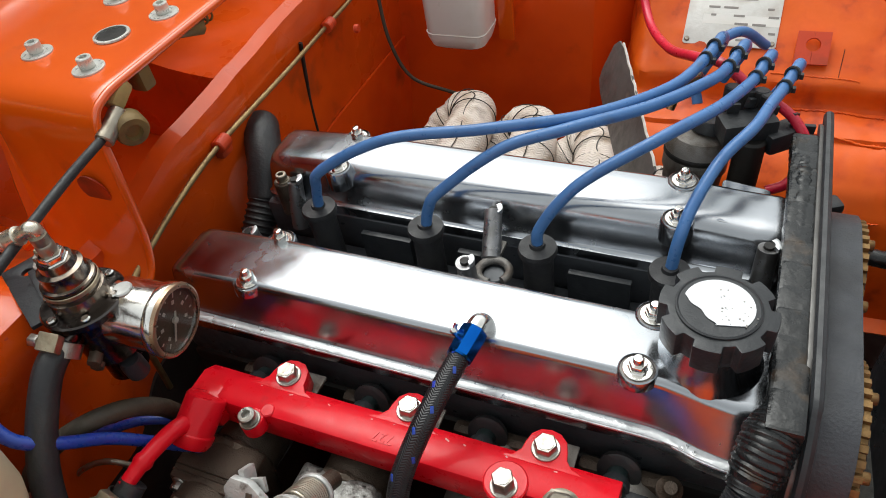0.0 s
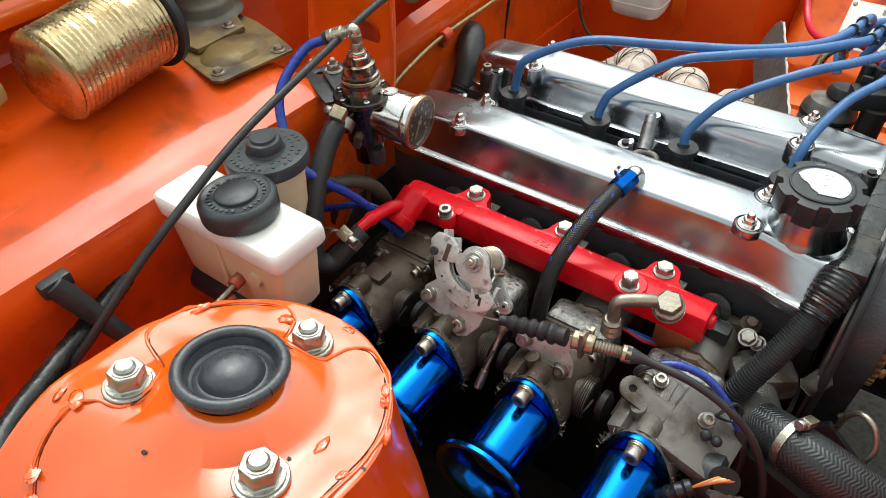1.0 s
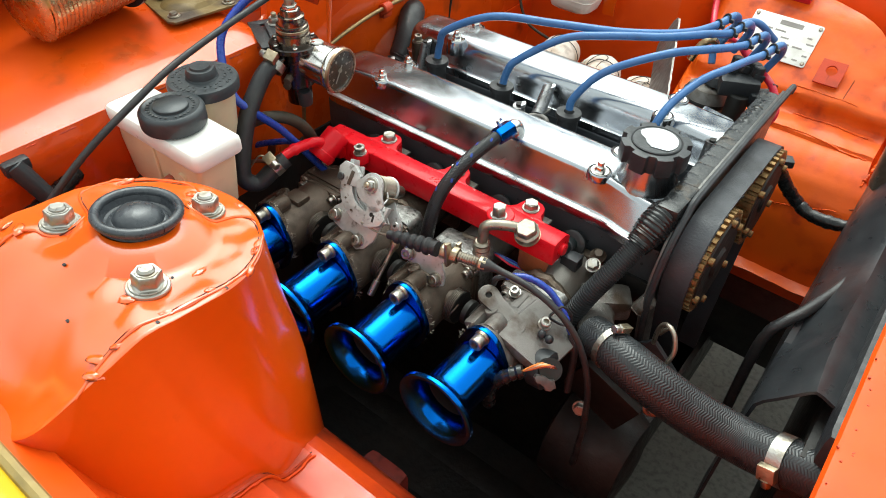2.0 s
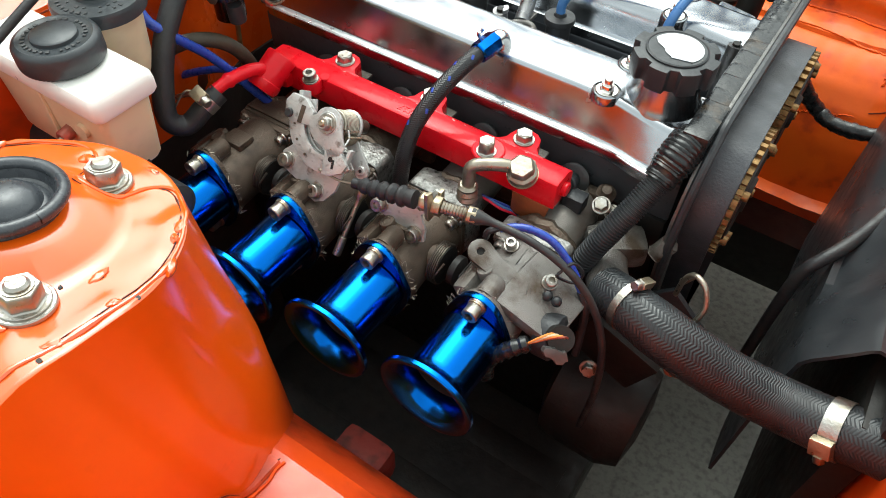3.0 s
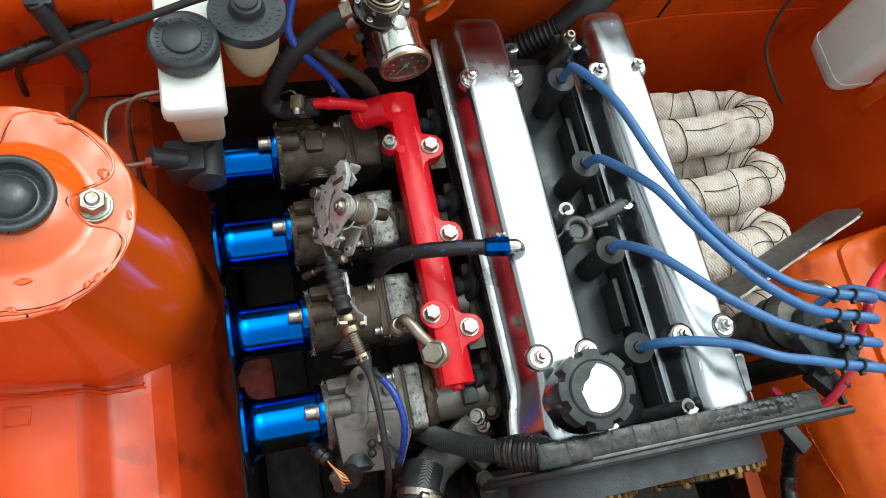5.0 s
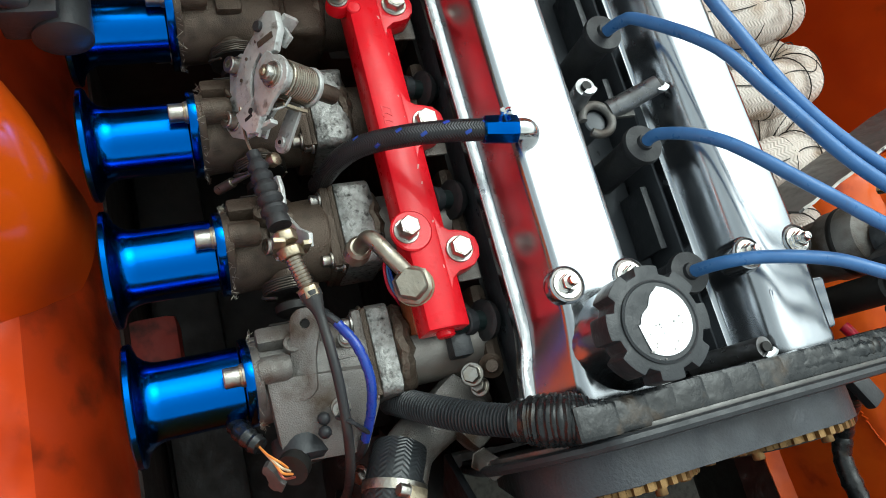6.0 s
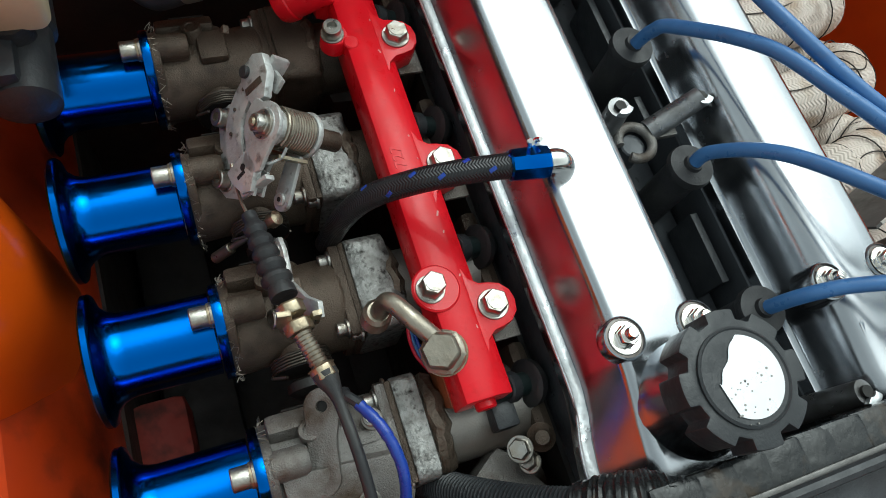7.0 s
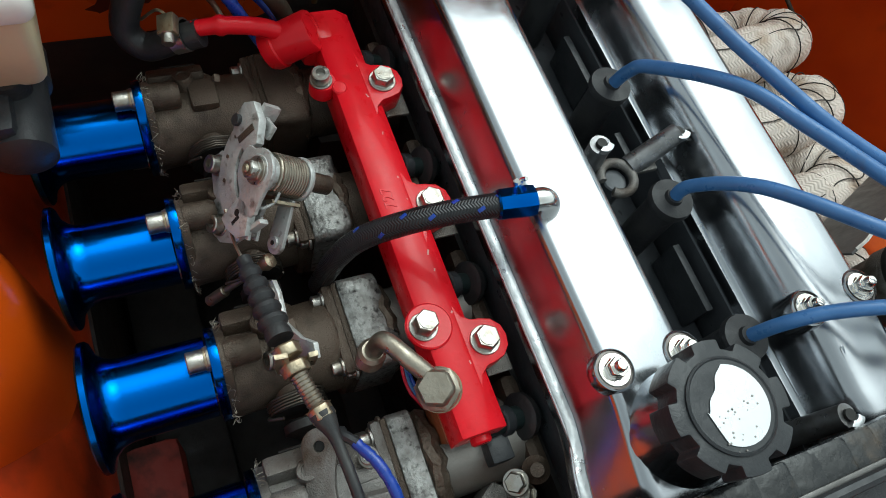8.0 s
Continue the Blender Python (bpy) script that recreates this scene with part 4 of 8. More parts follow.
            part("stud", lathe([(0.0034, 0), (0.0034, 0.003), (0.0026, 0.0045), (0, 0.005)], p + Vector((0, 0, 0.0070)), seg=14), M_CHROME, b)
    # threaded lugs on the valley side
    for lx in (0.128, -0.052, 0.322):
        lug_y = Y(0.033)
        zt = 0.782 if not intake else 0.779
        if lx == 0.128:
            lug_y, zt = (-0.0215, 0.7885) if intake else (0.0365, 0.7845)
        if lx == 0.322 and not intake:
            lug_y, zt = 0.031, 0.7980
        if lx < 0 and intake:
            zt = 0.784
        bm = slab([(0.0075 * math.cos(a), 0.0075 * math.sin(a)) for a in [radians(20 * k) for k in range(18)]], 0.004,
                  Matrix.Translation((lx, lug_y, zt - 0.004)), 0.0006, holes=((0, 0, 0.0034),))
        lug = part("lug", bm, M_POLISH_EDGE, th)
        foot = Vector((lx + 0.008, 0.004, 0.762)) if lx == 0.128 and not intake else Vector((lx, lug_y * 0.7, 0.735))
        part("lug_post", rod(foot, (lx, lug_y, zt - 0.004), 0.0078, 18, r2=0.0068), M_CASTLUG, lug)
        part("lug_thread", rod((lx, lug_y, zt - 0.006), (lx, lug_y, zt - 0.0015), 0.0034, 12), M_GREASE_SHADE, lug)
    if not intake:
        # sunken cast pad on the front end
        m = Matrix.Translation((0.303, Y(0.075), 0.7862)) @ Matrix.Rotation(radians(8), 4, "Y")
        part("cast_pad", slab(rounded(0.034, 0.046, 0.003), 0.0022, m, 0.001), M_POLISH, th)
        bolt(th, (-0.062, 0.032, 0.779), (0, 0, 1), 0.0048, 0.006, M_BRONZE, 0.006, "cap_screw", socket=True, hexhead=False)
        part("screw_post", rod((-0.062, 0.032, 0.745), (-0.062, 0.032, 0.779), 0.008, 16, 0.001), M_ALLOY_DARK, th)
    else:
        # filler neck under the cap
        part("filler_neck", lathe([(0.034, -0.016), (0.0325, -0.010), (0.0295, -0.004), (0.0265, 0.004), (0.0255, 0.018)], (0.296, -0.058, 0.794), seg=36), M_POLISH, th)
    if not intake:
        th.location += Vector((0, 0.004, -0.001))
    return th


def valley_sensor():
    th = thing("valley_sensor", (0.140, -0.004, 0.715), "grey ring-shaped sensor bracket in the valley between the covers", "sensor")
    c = Vector((0.1425, -0.0055, 0.763))
    part("ring", tube([c + 0.0115 * Vector((math.cos(radians(a)), math.sin(radians(a)), 0)) for a in range(-40, 271, 10)], 0.0032, 10, raw=True), M_ALLOY, th)
    part("arm", box(c + Vector((-0.003, 0.020, 0)), (0.007, 0.022, 0.004), 0.001), M_ALLOY, th)
    part("stem", rod((0.1425, -0.0055, 0.713), (0.1425, -0.0055, 0.760), 0.0085, 20, 0.001), M_SLATE, th)


valley_sensor()
cam_cover(-1)
cam_cover(1)


def oil_cap():
    c = Vector((0.2965, -0.0565, 0.810))
    th = thing("oil_filler_cap", c, "black lobed plastic oil filler cap with a worn silver sticker", "oil cap")
    n = 160
    pts = []
    for k in range(n):
        a = 2 * math.pi * k / n
        w = 0.5 + 0.5 * math.cos(8 * a + 0.6)
        r = 0.0272 + 0.0048 * ramp01(0.20, 0.34, w)
        pts.append((r * math.cos(a), r * math.sin(a)))
    part("grip", slab(pts, 0.0185, Matrix.Translation(c), 0.0009, seg=2), M_BLACK, th)
    top = part("top_ring", lathe([(0.0232, 0), (0.0232, 0.0012), (0.0222, 0.0018), (0.0215, 0.0012), (0, 0.0012)], c + Vector((0, 0, 0.0185)), seg=48), M_BLACK, th)
    # sticker with one torn edge
    edge = []
    for k in range(60):
        a = 2 * math.pi * k / 60
        r = 0.0190
        x, y = r * math.cos(a), r * math.sin(a)
        if x < -0.0105:
            x = -0.0105 + 0.0006 * math.sin(y * 500)
        q = -x * 0.8 - y
        if q > 0.0175:
            y += (q - 0.0175) * 0.9
        edge.append((x, y))
    part("sticker", slab(edge, 0.0005, Matrix.Translation(c + Vector((0, 0, 0.0199))) @ Matrix.Rotation(radians(48), 4, "Z")), M_LABEL, top, "torn silver sticker")
    rng = random.Random(2)
    bm = bmesh.new()
    for i in range(26):
        x, y = rng.gauss(0.008, 0.005), rng.gauss(-0.004, 0.007)
        add(bm, rod(c + Vector((x, y, 0.0202)), c + Vector((x, y, 0.0206)), rng.uniform(0.0002, 0.0006), 6))
    tagged(part("speckle", bm, M_INK, top), kind="stuff")


oil_cap()


def spark_lead(i, pts):
    b = Vector((PLUG[i], 0.0145, 0.747))
    th = thing("spark_plug_lead", b, "blue silicone spark plug lead with a black rubber boot", "plug lead", "plug leads")
    part("boot", lathe([(0.0115, -0.032), (0.0115, 0.018), (0.0105, 0.022), (0.0142, 0.024), (0.0146, 0.0265), (0.0138, 0.0295), (0.006, 0.0305), (0.0052, 0.033), (0.0, 0.033)], b, seg=28), M_RUBBER, th)
    part("cable", tube([b + Vector((0, 0, 0.026))] + pts, 0.0043, 12, 10), M_BLUE_LEAD, th)
    return th


TIES = [Vector((0.2585, 0.160, 0.8537)), Vector((0.2755, 0.158, 0.8500)), Vector((0.2950, 0.158, 0.8430)), Vector((0.3155, 0.156, 0.8385))]
LEADS = [[(-0.0095, 0.0130, 0.798), (0.0029, 0.0103, 0.8209), (0.0574, 0.0222, 0.8492), (0.1269, 0.0407, 0.8555), (0.1923, 0.0716, 0.8552), (0.2392, 0.1176, 0.8532)],
         [(0.0865, 0.0150, 0.796), (0.0973, 0.0172, 0.8127), (0.1404, 0.0344, 0.8450), (0.1809, 0.0528, 0.8544), (0.2312, 0.0867, 0.8570), (0.2640, 0.1220, 0.8580)],
         [(0.1725, 0.0170, 0.794), (0.1972, 0.0296, 0.8281), (0.2436, 0.0595, 0.8517), (0.2720, 0.0965, 0.8525), (0.2840, 0.1256, 0.8475)],
         [(0.2665, 0.0215, 0.800), (0.2713, 0.0403, 0.8165), (0.2833, 0.0727, 0.8316), (0.2999, 0.1016, 0.8395), (0.3080, 0.1314, 0.8390)]]
for i, pts in enumerate(LEADS):
    t = TIES[i]
    spark_lead(i, [Vector(p) for p in pts] + [t, t + Vector((0.008, 0.028, 0.003)), t + Vector((0.008, 0.044, -0.012)), t + Vector((-0.004, 0.048, -0.040))])


M_RUSTPLATE = mat("rust_brown_plate", (0.30, 0.085, 0.030), 0.45, 0.1, (0.19, 0.050, 0.020), 60, bump=0.3, bscale=300)


def fuel_rail():
    th = thing("fuel_rail", (0.12, -0.148, 0.722), "glossy red painted fuel injection rail", "fuel rail")
    y0, y1, z1 = -0.1580, -0.1290, 0.7515
    bar = slab([(y0, 0.726), (y1, 0.726), (y1, 0.7452), (y1 - 0.0092, z1), (y0 + 0.0036, z1), (y0 + 0.0011, 0.7504), (y0, 0.7479)], 0.293,
               Matrix.Translation((-0.029, 0, 0)) @ Matrix(((0, 0, 1, 0), (1, 0, 0, 0), (0, 1, 0, 0), (0, 0, 0, 1))), 0.0012)
    part("bar", bar, M_RED, th)
    for x in (0.0335, 0.126, 0.2165):
        out = [(0.026, -0.001), (0.018, 0.002), (0.0140, 0.007), (0.0132, 0.012), (0.0112, 0.0185), (0.0062, 0.0230), (0, 0.0242), (-0.0062, 0.0230), (-0.0112, 0.0185), (-0.0132, 0.012), (-0.0140, 0.007), (-0.018, 0.002), (-0.026, -0.001)]
        part("ear", slab(out, 0.016, Matrix.Translation((x, -0.1355, 0.7345)), 0.001), M_RED, th)
        bolt(th, (x, -0.1250, 0.7505), (0, 0, 1), 0.0072, 0.0062, M_ZINC, 0.0088)
        part("standoff", rod((x, -0.1240, 0.700), (x, -0.1240, 0.7345), 0.0075, 16), M_ALLOY, th)
        part("tab", box((x + 0.004, -0.1165, 0.733), (0.026, 0.016, 0.0025), 0.0008), M_ALLOY, th)
    part("screw_ear", lathe([(0.0085, 0), (0.0085, 0.010), (0.0078, 0.011), (0, 0.011)], (0.027, -0.1625, 0.7405), seg=20), M_RED, th)
    bolt(th, (0.027, -0.164, 0.7515), (0, -0.1, 1), 0.0058, 0.0070, M_ZINC, 0.0072, "cap_screw", socket=True, hexhead=False)
    part("plug_pad", rod((0.0345, -0.1540, 0.749), (0.0345, -0.1540, 0.7522), 0.005, 18, 0.0008), M_RED, th)
    pad = part("port_pad", lathe([(0.0135, 0), (0.0135, 0.0020), (0.0125, 0.0028), (0, 0.0028)], (0.2005, -0.1535, 0.7505), seg=32), M_RED, th)
    bolt(pad, (0.2005, -0.157, 0.7530), (0, 0, 1), 0.0068, 0.0105, M_ZINC, 0.0082, "port_bolt", hexhead=True)
    # return pipe held by a banjo bolt
    pipe = part("return_pipe", tube([(0.233, -0.160, 0.755), (0.218, -0.172, 0.760), (0.203, -0.181, 0.757), (0.202, -0.184, 0.745), (0.202, -0.185, 0.728)], 0.0052, 14, 8), M_BRONZE, th, "bent steel return pipe")
    part("ferrule", lathe([(0.0068, 0), (0.0085, 0.003), (0.0068, 0.006), (0.0085, 0.009), (0.0068, 0.012), (0.0080, 0.015), (0.006, 0.017)], (0.202, -0.185, 0.724), seg=20), M_BRONZE, pipe)
    ban = part("banjo_bolt", lathe([(0.0118, 0), (0.0118, 0.0085), (0.0108, 0.0095), (0.0, 0.0095)], (0.2350, -0.1590, 0.748), (0.05, -0.42, 1), 26), M_BRONZE, th)
    bd = Vector((0.05, -0.42, 1)).normalized()
    part("hex_head", hexbar(Vector((0.2350, -0.1590, 0.748)) + bd * 0.0092, Vector((0.2350, -0.1590, 0.748)) + bd * 0.0166, 0.0108, 0.0016), M_BRONZE, ban)
    part("washer", lathe([(0.0124, 0), (0.0124, 0.0015), (0.0, 0.0015)], (0.2350, -0.1590, 0.7487), (0.05, -0.42, 1), 26), M_BRASSY, ban)
    part("end_plug", rod((0.262, -0.1435, 0.738), (0.268, -0.1435, 0.738), 0.006, 18, 0.001), M_RED, th)
    part("end_bracket", slab([(-0.016, -0.012), (0.012, -0.014), (0.017, 0.010), (-0.016, 0.010)], 0.0025, Matrix.Translation((0.244, -0.1560, 0.7165)) @ Matrix.Rotation(radians(90), 4, "X"), 0.0004), M_RUSTPLATE, th, "rust-brown bracket plate")
    # red cast elbow and feed hose at the firewall end
    part("elbow", box((-0.013, -0.154, 0.740), (0.024, 0.026, 0.024), 0.007), M_RED, th, "red painted inlet elbow")
    part("elbow_neck", lathe([(0.0, 0), (0.0100, 0), (0.0104, -0.0008), (0.0128, -0.0008), (0.0138, 0.0010), (0.0138, 0.0240), (0.0148, 0.0250), (0.0148, 0.0300), (0.0130, 0.0340), (0.0, 0.0340)], (-0.0080, -0.1600, 0.7580), (-0.14, -0.80, -0.58), 28), M_RED, th)
    part("inlet_spout", tube([(-0.0115, -0.176, 0.752), (-0.0125, -0.192, 0.761), (-0.015, -0.215, 0.7635), (-0.018, -0.232, 0.760)], 0.0055, 14, 8, radius=lambda u, k: 0.0062 + 0.0012 * ramp01(0.62, 0.66, u) * (1 - ramp01(0.70, 0.74, u)) - 0.0012 * u), M_RED, th)
    # paint chipped along the upper edge
    rng = random.Random(12)
    for k in range(9):
        m = Matrix.Translation((0.02 + 0.026 * k + rng.uniform(-0.009, 0.009), y1 - 0.0092 + rng.uniform(-0.0008, 0.0010), z1 - 0.0004)) @ Matrix.Rotation(rng.uniform(-0.5, 0.5), 4, "Z")
        part("paint_chip", slab(rounded(rng.uniform(0.0012, 0.0034), rng.uniform(0.0005, 0.0011), 0.0002, 2), 0.0005, m), M_CHIPPED, th)
    # stamped digits
    fc = bpy.data.curves.new("digits", "FONT")
    fc.body, fc.size, fc.extrude, fc.align_x, fc.align_y = "727", 0.010, 0.0002, "CENTER", "CENTER"
    ob = new("stamped_digits", fc)
    me = bpy.data.meshes.new_from_object(ob)
    bpy.data.objects.remove(ob)
    me.transform(Matrix.Translation((0.118, -0.1490, 0.7517)) @ Matrix.Rotation(radians(180), 4, "Z"))
    me.transform(Matrix.Translation(-Vector((0.12, -0.148, 0.722))))
    me.materials.append(M_RED)
    ob = new("stamped_digits", me)
    ob.parent = th
    th.location += Vector((0, -0.0025, 0.002))
    return th


fuel_rail()


def injector(i):
    x = CY[i] - 0.004
    th = thing("fuel_injector", (x, -0.142, 0.70), "black fuel injector with its plug under the red rail", "injector", "injectors")
    part("barrel", rod((x, -0.146, 0.733), (x, -0.100, 0.716), 0.0068, 18, 0.001), M_INJECTOR, th)
    part("collar", rod((x, -0.128, 0.7263), (x, -0.121, 0.7238), 0.0088, 18, 0.001), M_BLACK, th)
    part("plug", box((x + 0.012, -0.132, 0.719), (0.018, 0.014, 0.014), 0.002), M_BLACK, th)
    part("seal", lathe([(0.0095, 0), (0.0135, 0.001), (0.0140, 0.005), (0.0105, 0.007)], (x, -0.1075, 0.7187), (0, -0.46, 0.17), 24), M_RUBBER, th)


M_INJECTOR = mat("dark_green_injector", (0.012, 0.022, 0.022), 0.35, 0.2, (0.018, 0.028, 0.028), 60, bump=0.1, bscale=300)
for i in range(4):
    injector(i)

M_SPRING = mat("dark_spring_steel", (0.10, 0.085, 0.07), 0.4, 0.8, bump=0.1)
AXZ = 0.690   # height of the intake axis
SKEW = [Vector(v) for v in ((0, -0.006, 0.002), (0, -0.003, -0.0005), (0, 0.0005, -0.0025), (0, 0.0035, -0.0025))]  # how each tract sits off that axis


M_RUNNER = mat("drawn_alloy_pipe", (0.34, 0.315, 0.285), 0.38, 0.6, (0.22, 0.185, 0.15), 22, bump=0.3, bscale=900, dirt=(0.12, 0.085, 0.060), dscale=30, dlo=0.56)


M_WELD = mat("browned_weld", (0.16, 0.125, 0.095), 0.42, 0.6, (0.09, 0.06, 0.042), 120, bump=1.0, bscale=420)


def intake_runner(i):
    x = CY[i]
    near = i == 3      # the foremost runner has a thin plate and a broad lumpy weld
    th = thing("intake_runner", (x, -0.14, 0.66), "dirty welded alloy intake runner bolted to the head", "intake runner", "intake runners")
    part("pipe", tube([(x, -0.178, AXZ + 0.002), (x + 0.001, -0.155, AXZ + 0.003), (x + 0.001, -0.112, AXZ + 0.005)], 0.0245, 28, 6), M_RUNNER if i > 1 else M_ALLOY_DARK, th)
    weld = []
    for k in range(41):
        a = 2 * math.pi * k / 40
        weld.append(Vector((x + 0.0255 * math.cos(a), (-0.1705 if near else -0.166) + 0.0022 * noise.noise(Vector((k * 0.6, i, 7))), AXZ + 0.002 + 0.0255 * math.sin(a))))
    part("weld", tube(weld, 0.003, 8, raw=True, caps=False, radius=lambda u, k: (0.0064 if near else 0.0044) + 0.0022 * noise.noise(Vector((k * 0.45, i, 3)))), M_WELD, th, "lumpy browned weld")
    rows = []
    for y, sc, rough in ((-0.1905, 0.985, 0), (-0.1897, 1.0, 0), (-0.180, 1.0, 0), (-0.172, 1.0, 0.5), (-0.166, 0.997, 1), (-0.1645, 0.97, 1), (-0.1640, 0.90, 1)):
        if near and y > -0.185:
            y = -0.1895 + (y + 0.1895) * 0.52
        rows.append([Vector((x + u * sc, y + (0.35 if near else 1.0) * rough * (0.005 * noise.noise(Vector((u * 60, v * 60, i * 3.1))) + 0.002 * noise.noise(Vector((u * 190, v * 190, i)))), AXZ + 0.002 + v * sc)) for u, v in rounded(0.060, 0.055, 0.006, 6)])
    part("adapter_plate", loft(rows), M_MACHINED if i else M_ALLOY_DARK, th, "rough cut alloy adapter plate")
    part("joint_plate", box((x, -0.1915, AXZ + 0.001), (0.058, 0.006, 0.053), 0.003), M_ALLOY_DARK, th)
    for sx in (-0.026, 0.026):
        bolt(th, (x + sx, -0.193, AXZ + 0.020), (0, -1, 0), 0.0042, 0.005, M_ZINC, 0.0058, "cap_screw", socket=True, hexhead=False)

    th.location += SKEW[i]


for i in range(4):
    intake_runner(i)


def throttle_body(i):
    x = CY[i]
    m1 = M_ALLOY if i == 3 else M_ALLOY_DARK
    th = thing("intake_throttle", (x, -0.23, 0.66), "grimy cast alloy intake throttle with its linkage shaft", "throttle", "throttle units")
    prof = [(0.0268, 0), (0.0280, 0.003), (0.0275, 0.012), (0.0268, 0.024), (0.0272, 0.040), (0.0285, 0.050), (0.0290, 0.058), (0.0290, 0.066), (0.0275, 0.068), (0.022, 0.068)]
    part("barrel", lathe(prof, (x, -0.266, AXZ), (0, 1, 0), 40), m1, th)
    ear = []
    for k in range(36):
        a = 2 * math.pi * k / 36
        r = 0.0272 + 0.0135 * (max(0, math.cos(a - radians(90))) ** 7 + max(0, math.cos(a - radians(270))) ** 7)
        ear.append((r * math.cos(a), r * math.sin(a)))
    part("front_flange", slab(ear, 0.0075, Matrix.Translation((x, -0.2605, AXZ)) @ Matrix.Rotation(radians(90), 4, "X"), 0.0012), m1, th)
    part("rear_flange", box((x, -0.1965, AXZ + 0.001), (0.058, 0.008, 0.052), 0.004), m1, th)
    # cast screw boss behind the upper ear, with the fillet down to the barrel
    part("screw_boss", lathe([(0.0082, 0), (0.0084, 0.002), (0.0082, 0.016), (0.0066, 0.019), (0.0, 0.0195)], (x, -0.2625, AXZ + 0.0335), (0, 1, 0), 22), m1, th)
    part("boss_web", box((x, -0.2535, AXZ + 0.026), (0.013, 0.020, 0.014), 0.003), m1, th)
    # vacuum rail with a round plug, on the firewall side of the crown
    part("vacuum_rail", box((x - 0.020, -0.243, AXZ + 0.0235), (0.013, 0.036, 0.012), 0.003, Matrix.Rotation(radians(-28), 4, "Y")), m1, th)
    part("rail_slot", box((x - 0.0275, -0.240, AXZ + 0.0235), (0.0015, 0.022, 0.005), 0.0004, Matrix.Rotation(radians(-28), 4, "Y")), M_GREASE_SHADE, th)
    part("plug_disc", lathe([(0.0064, -0.014), (0.0064, 0.0), (0.0058, 0.0008), (0.0036, 0.0008), (0.0032, 0.0002), (0.0, 0.0002)], (x - 0.0135, -0.2395, AXZ + 0.0335), (-0.25, -0.1, 1), 22), m1, th)
    part("crown_pad", box((x - 0.001, -0.229, AXZ + 0.0265), (0.022, 0.018, 0.010), 0.003), m1, th)
    if i in (0, 1):
        lug = slab([(0.008 * math.cos(radians(a)), 0.008 * math.sin(radians(a))) for a in span(-30, 210, 12)] + [(-0.007, -0.014), (0.007, -0.014)], 0.004,
                   Matrix.Translation((x + 0.004, -0.222, AXZ + 0.045)) @ Matrix.Rotation(radians(62), 4, "X"), 0.0008, holes=((0, 0, 0.0028),))
        part("cable_lug", lug, m1, th)
    for sx in (-0.021, 0.022):
        bolt(th, (x + sx, -0.200, AXZ + 0.020), (0, -1, 0), 0.0044, 0.0056, M_ZINC, 0.0060, "cap_screw", socket=True, hexhead=False)
    # shaft boss with its flat coil spring, towards the next unit
    part("shaft_boss", rod((x - 0.030, -0.229, AXZ + 0.004), (x + 0.028, -0.229, AXZ + 0.004), 0.0125, 22, 0.002), m1, th)
    part("spring", tube([Vector((x + 0.0275 + 0.0017 * k / 12.0, -0.229 + 0.0172 * math.cos(k * math.pi / 6), AXZ + 0.004 + 0.0172 * math.sin(k * math.pi / 6))) for k in range(0, 61)], 0.00075, 6, raw=True), M_SPRING, th, "flat coiled return spring")
    part("spring_core", rod((x + 0.027, -0.229, AXZ + 0.004), (x + 0.036, -0.229, AXZ + 0.004), 0.0160, 24), M_GREASE_SHADE, th)
    part("spring_hook", tube([(x + 0.035, -0.246, AXZ + 0.004), (x + 0.038, -0.247, AXZ + 0.012), (x + 0.041, -0.240, AXZ + 0.020)], 0.0010, 6), M_SPRING, th)
    if i < 3:
        part("link_cup", lathe([(0.008, 0), (0.0125, 0.002), (0.0125, 0.007), (0.008, 0.010)], (x + 0.041, -0.228, AXZ + 0.003), (1, 0, 0), 20), M_GREASE_SHADE, th)
    if i == 3:
        # two drilled lugs, flat side plate and screws on the foremost unit
        part("side_plate", slab([(-0.026, -0.034), (0.030, -0.030), (0.034, 0.022), (0.004, 0.034), (-0.020, 0.030)], 0.012,
                                Matrix.Translation((x + 0.024, -0.226, AXZ + 0.014)) @ Matrix.Rotation(radians(24), 4, "Y"), 0.004), m1, th)
        pa, pb = Vector((x - 0.0233, -0.2297, 0.7256)), Vector((x + 0.0111, -0.2375, 0.7166))
        along = (pb - pa).normalized()
        face = (Vector((0.0, -0.30, 0.95)) - along * along.dot(Vector((0.0, -0.30, 0.95)))).normalized()
        mb = Matrix((along, face.cross(along), face)).transposed().to_4x4()
        mb.translation = (pa + pb) / 2
        h, r = (pb - pa).length / 2, 0.0098
        bar = [(h + r * math.cos(radians(q)), r * math.sin(radians(q))) for q in span(-90, 90, 10)] + [(0.003, 0.0078), (-0.003, 0.0078)] + \
              [(-h + r * math.cos(radians(q)), r * math.sin(radians(q))) for q in span(90, 270, 10)] + [(-0.003, -0.0078), (0.003, -0.0078)]
        lb = part("lug_bar", slab(bar, 0.005, mb, 0.0008, holes=((h, 0, 0.0030), (-h, 0, 0.0030))), m1, th, "flat cast bar with two drilled lugs")
        for q in (pa, pb):
            part("lug_thread", rod(q - face * 0.001, q + face * 0.0022, 0.0031, 12), M_GREASE_SHADE, lb)
        part("lug_boss", rod(mb.translation - face * 0.030, mb.translation + face * 0.002, 0.0085, 18, r2=0.0060), m1, lb)
        part("lug_rib", box(mb.translation + Vector((0.004, 0.018, -0.008)), (0.008, 0.034, 0.014), 0.002), m1, lb)
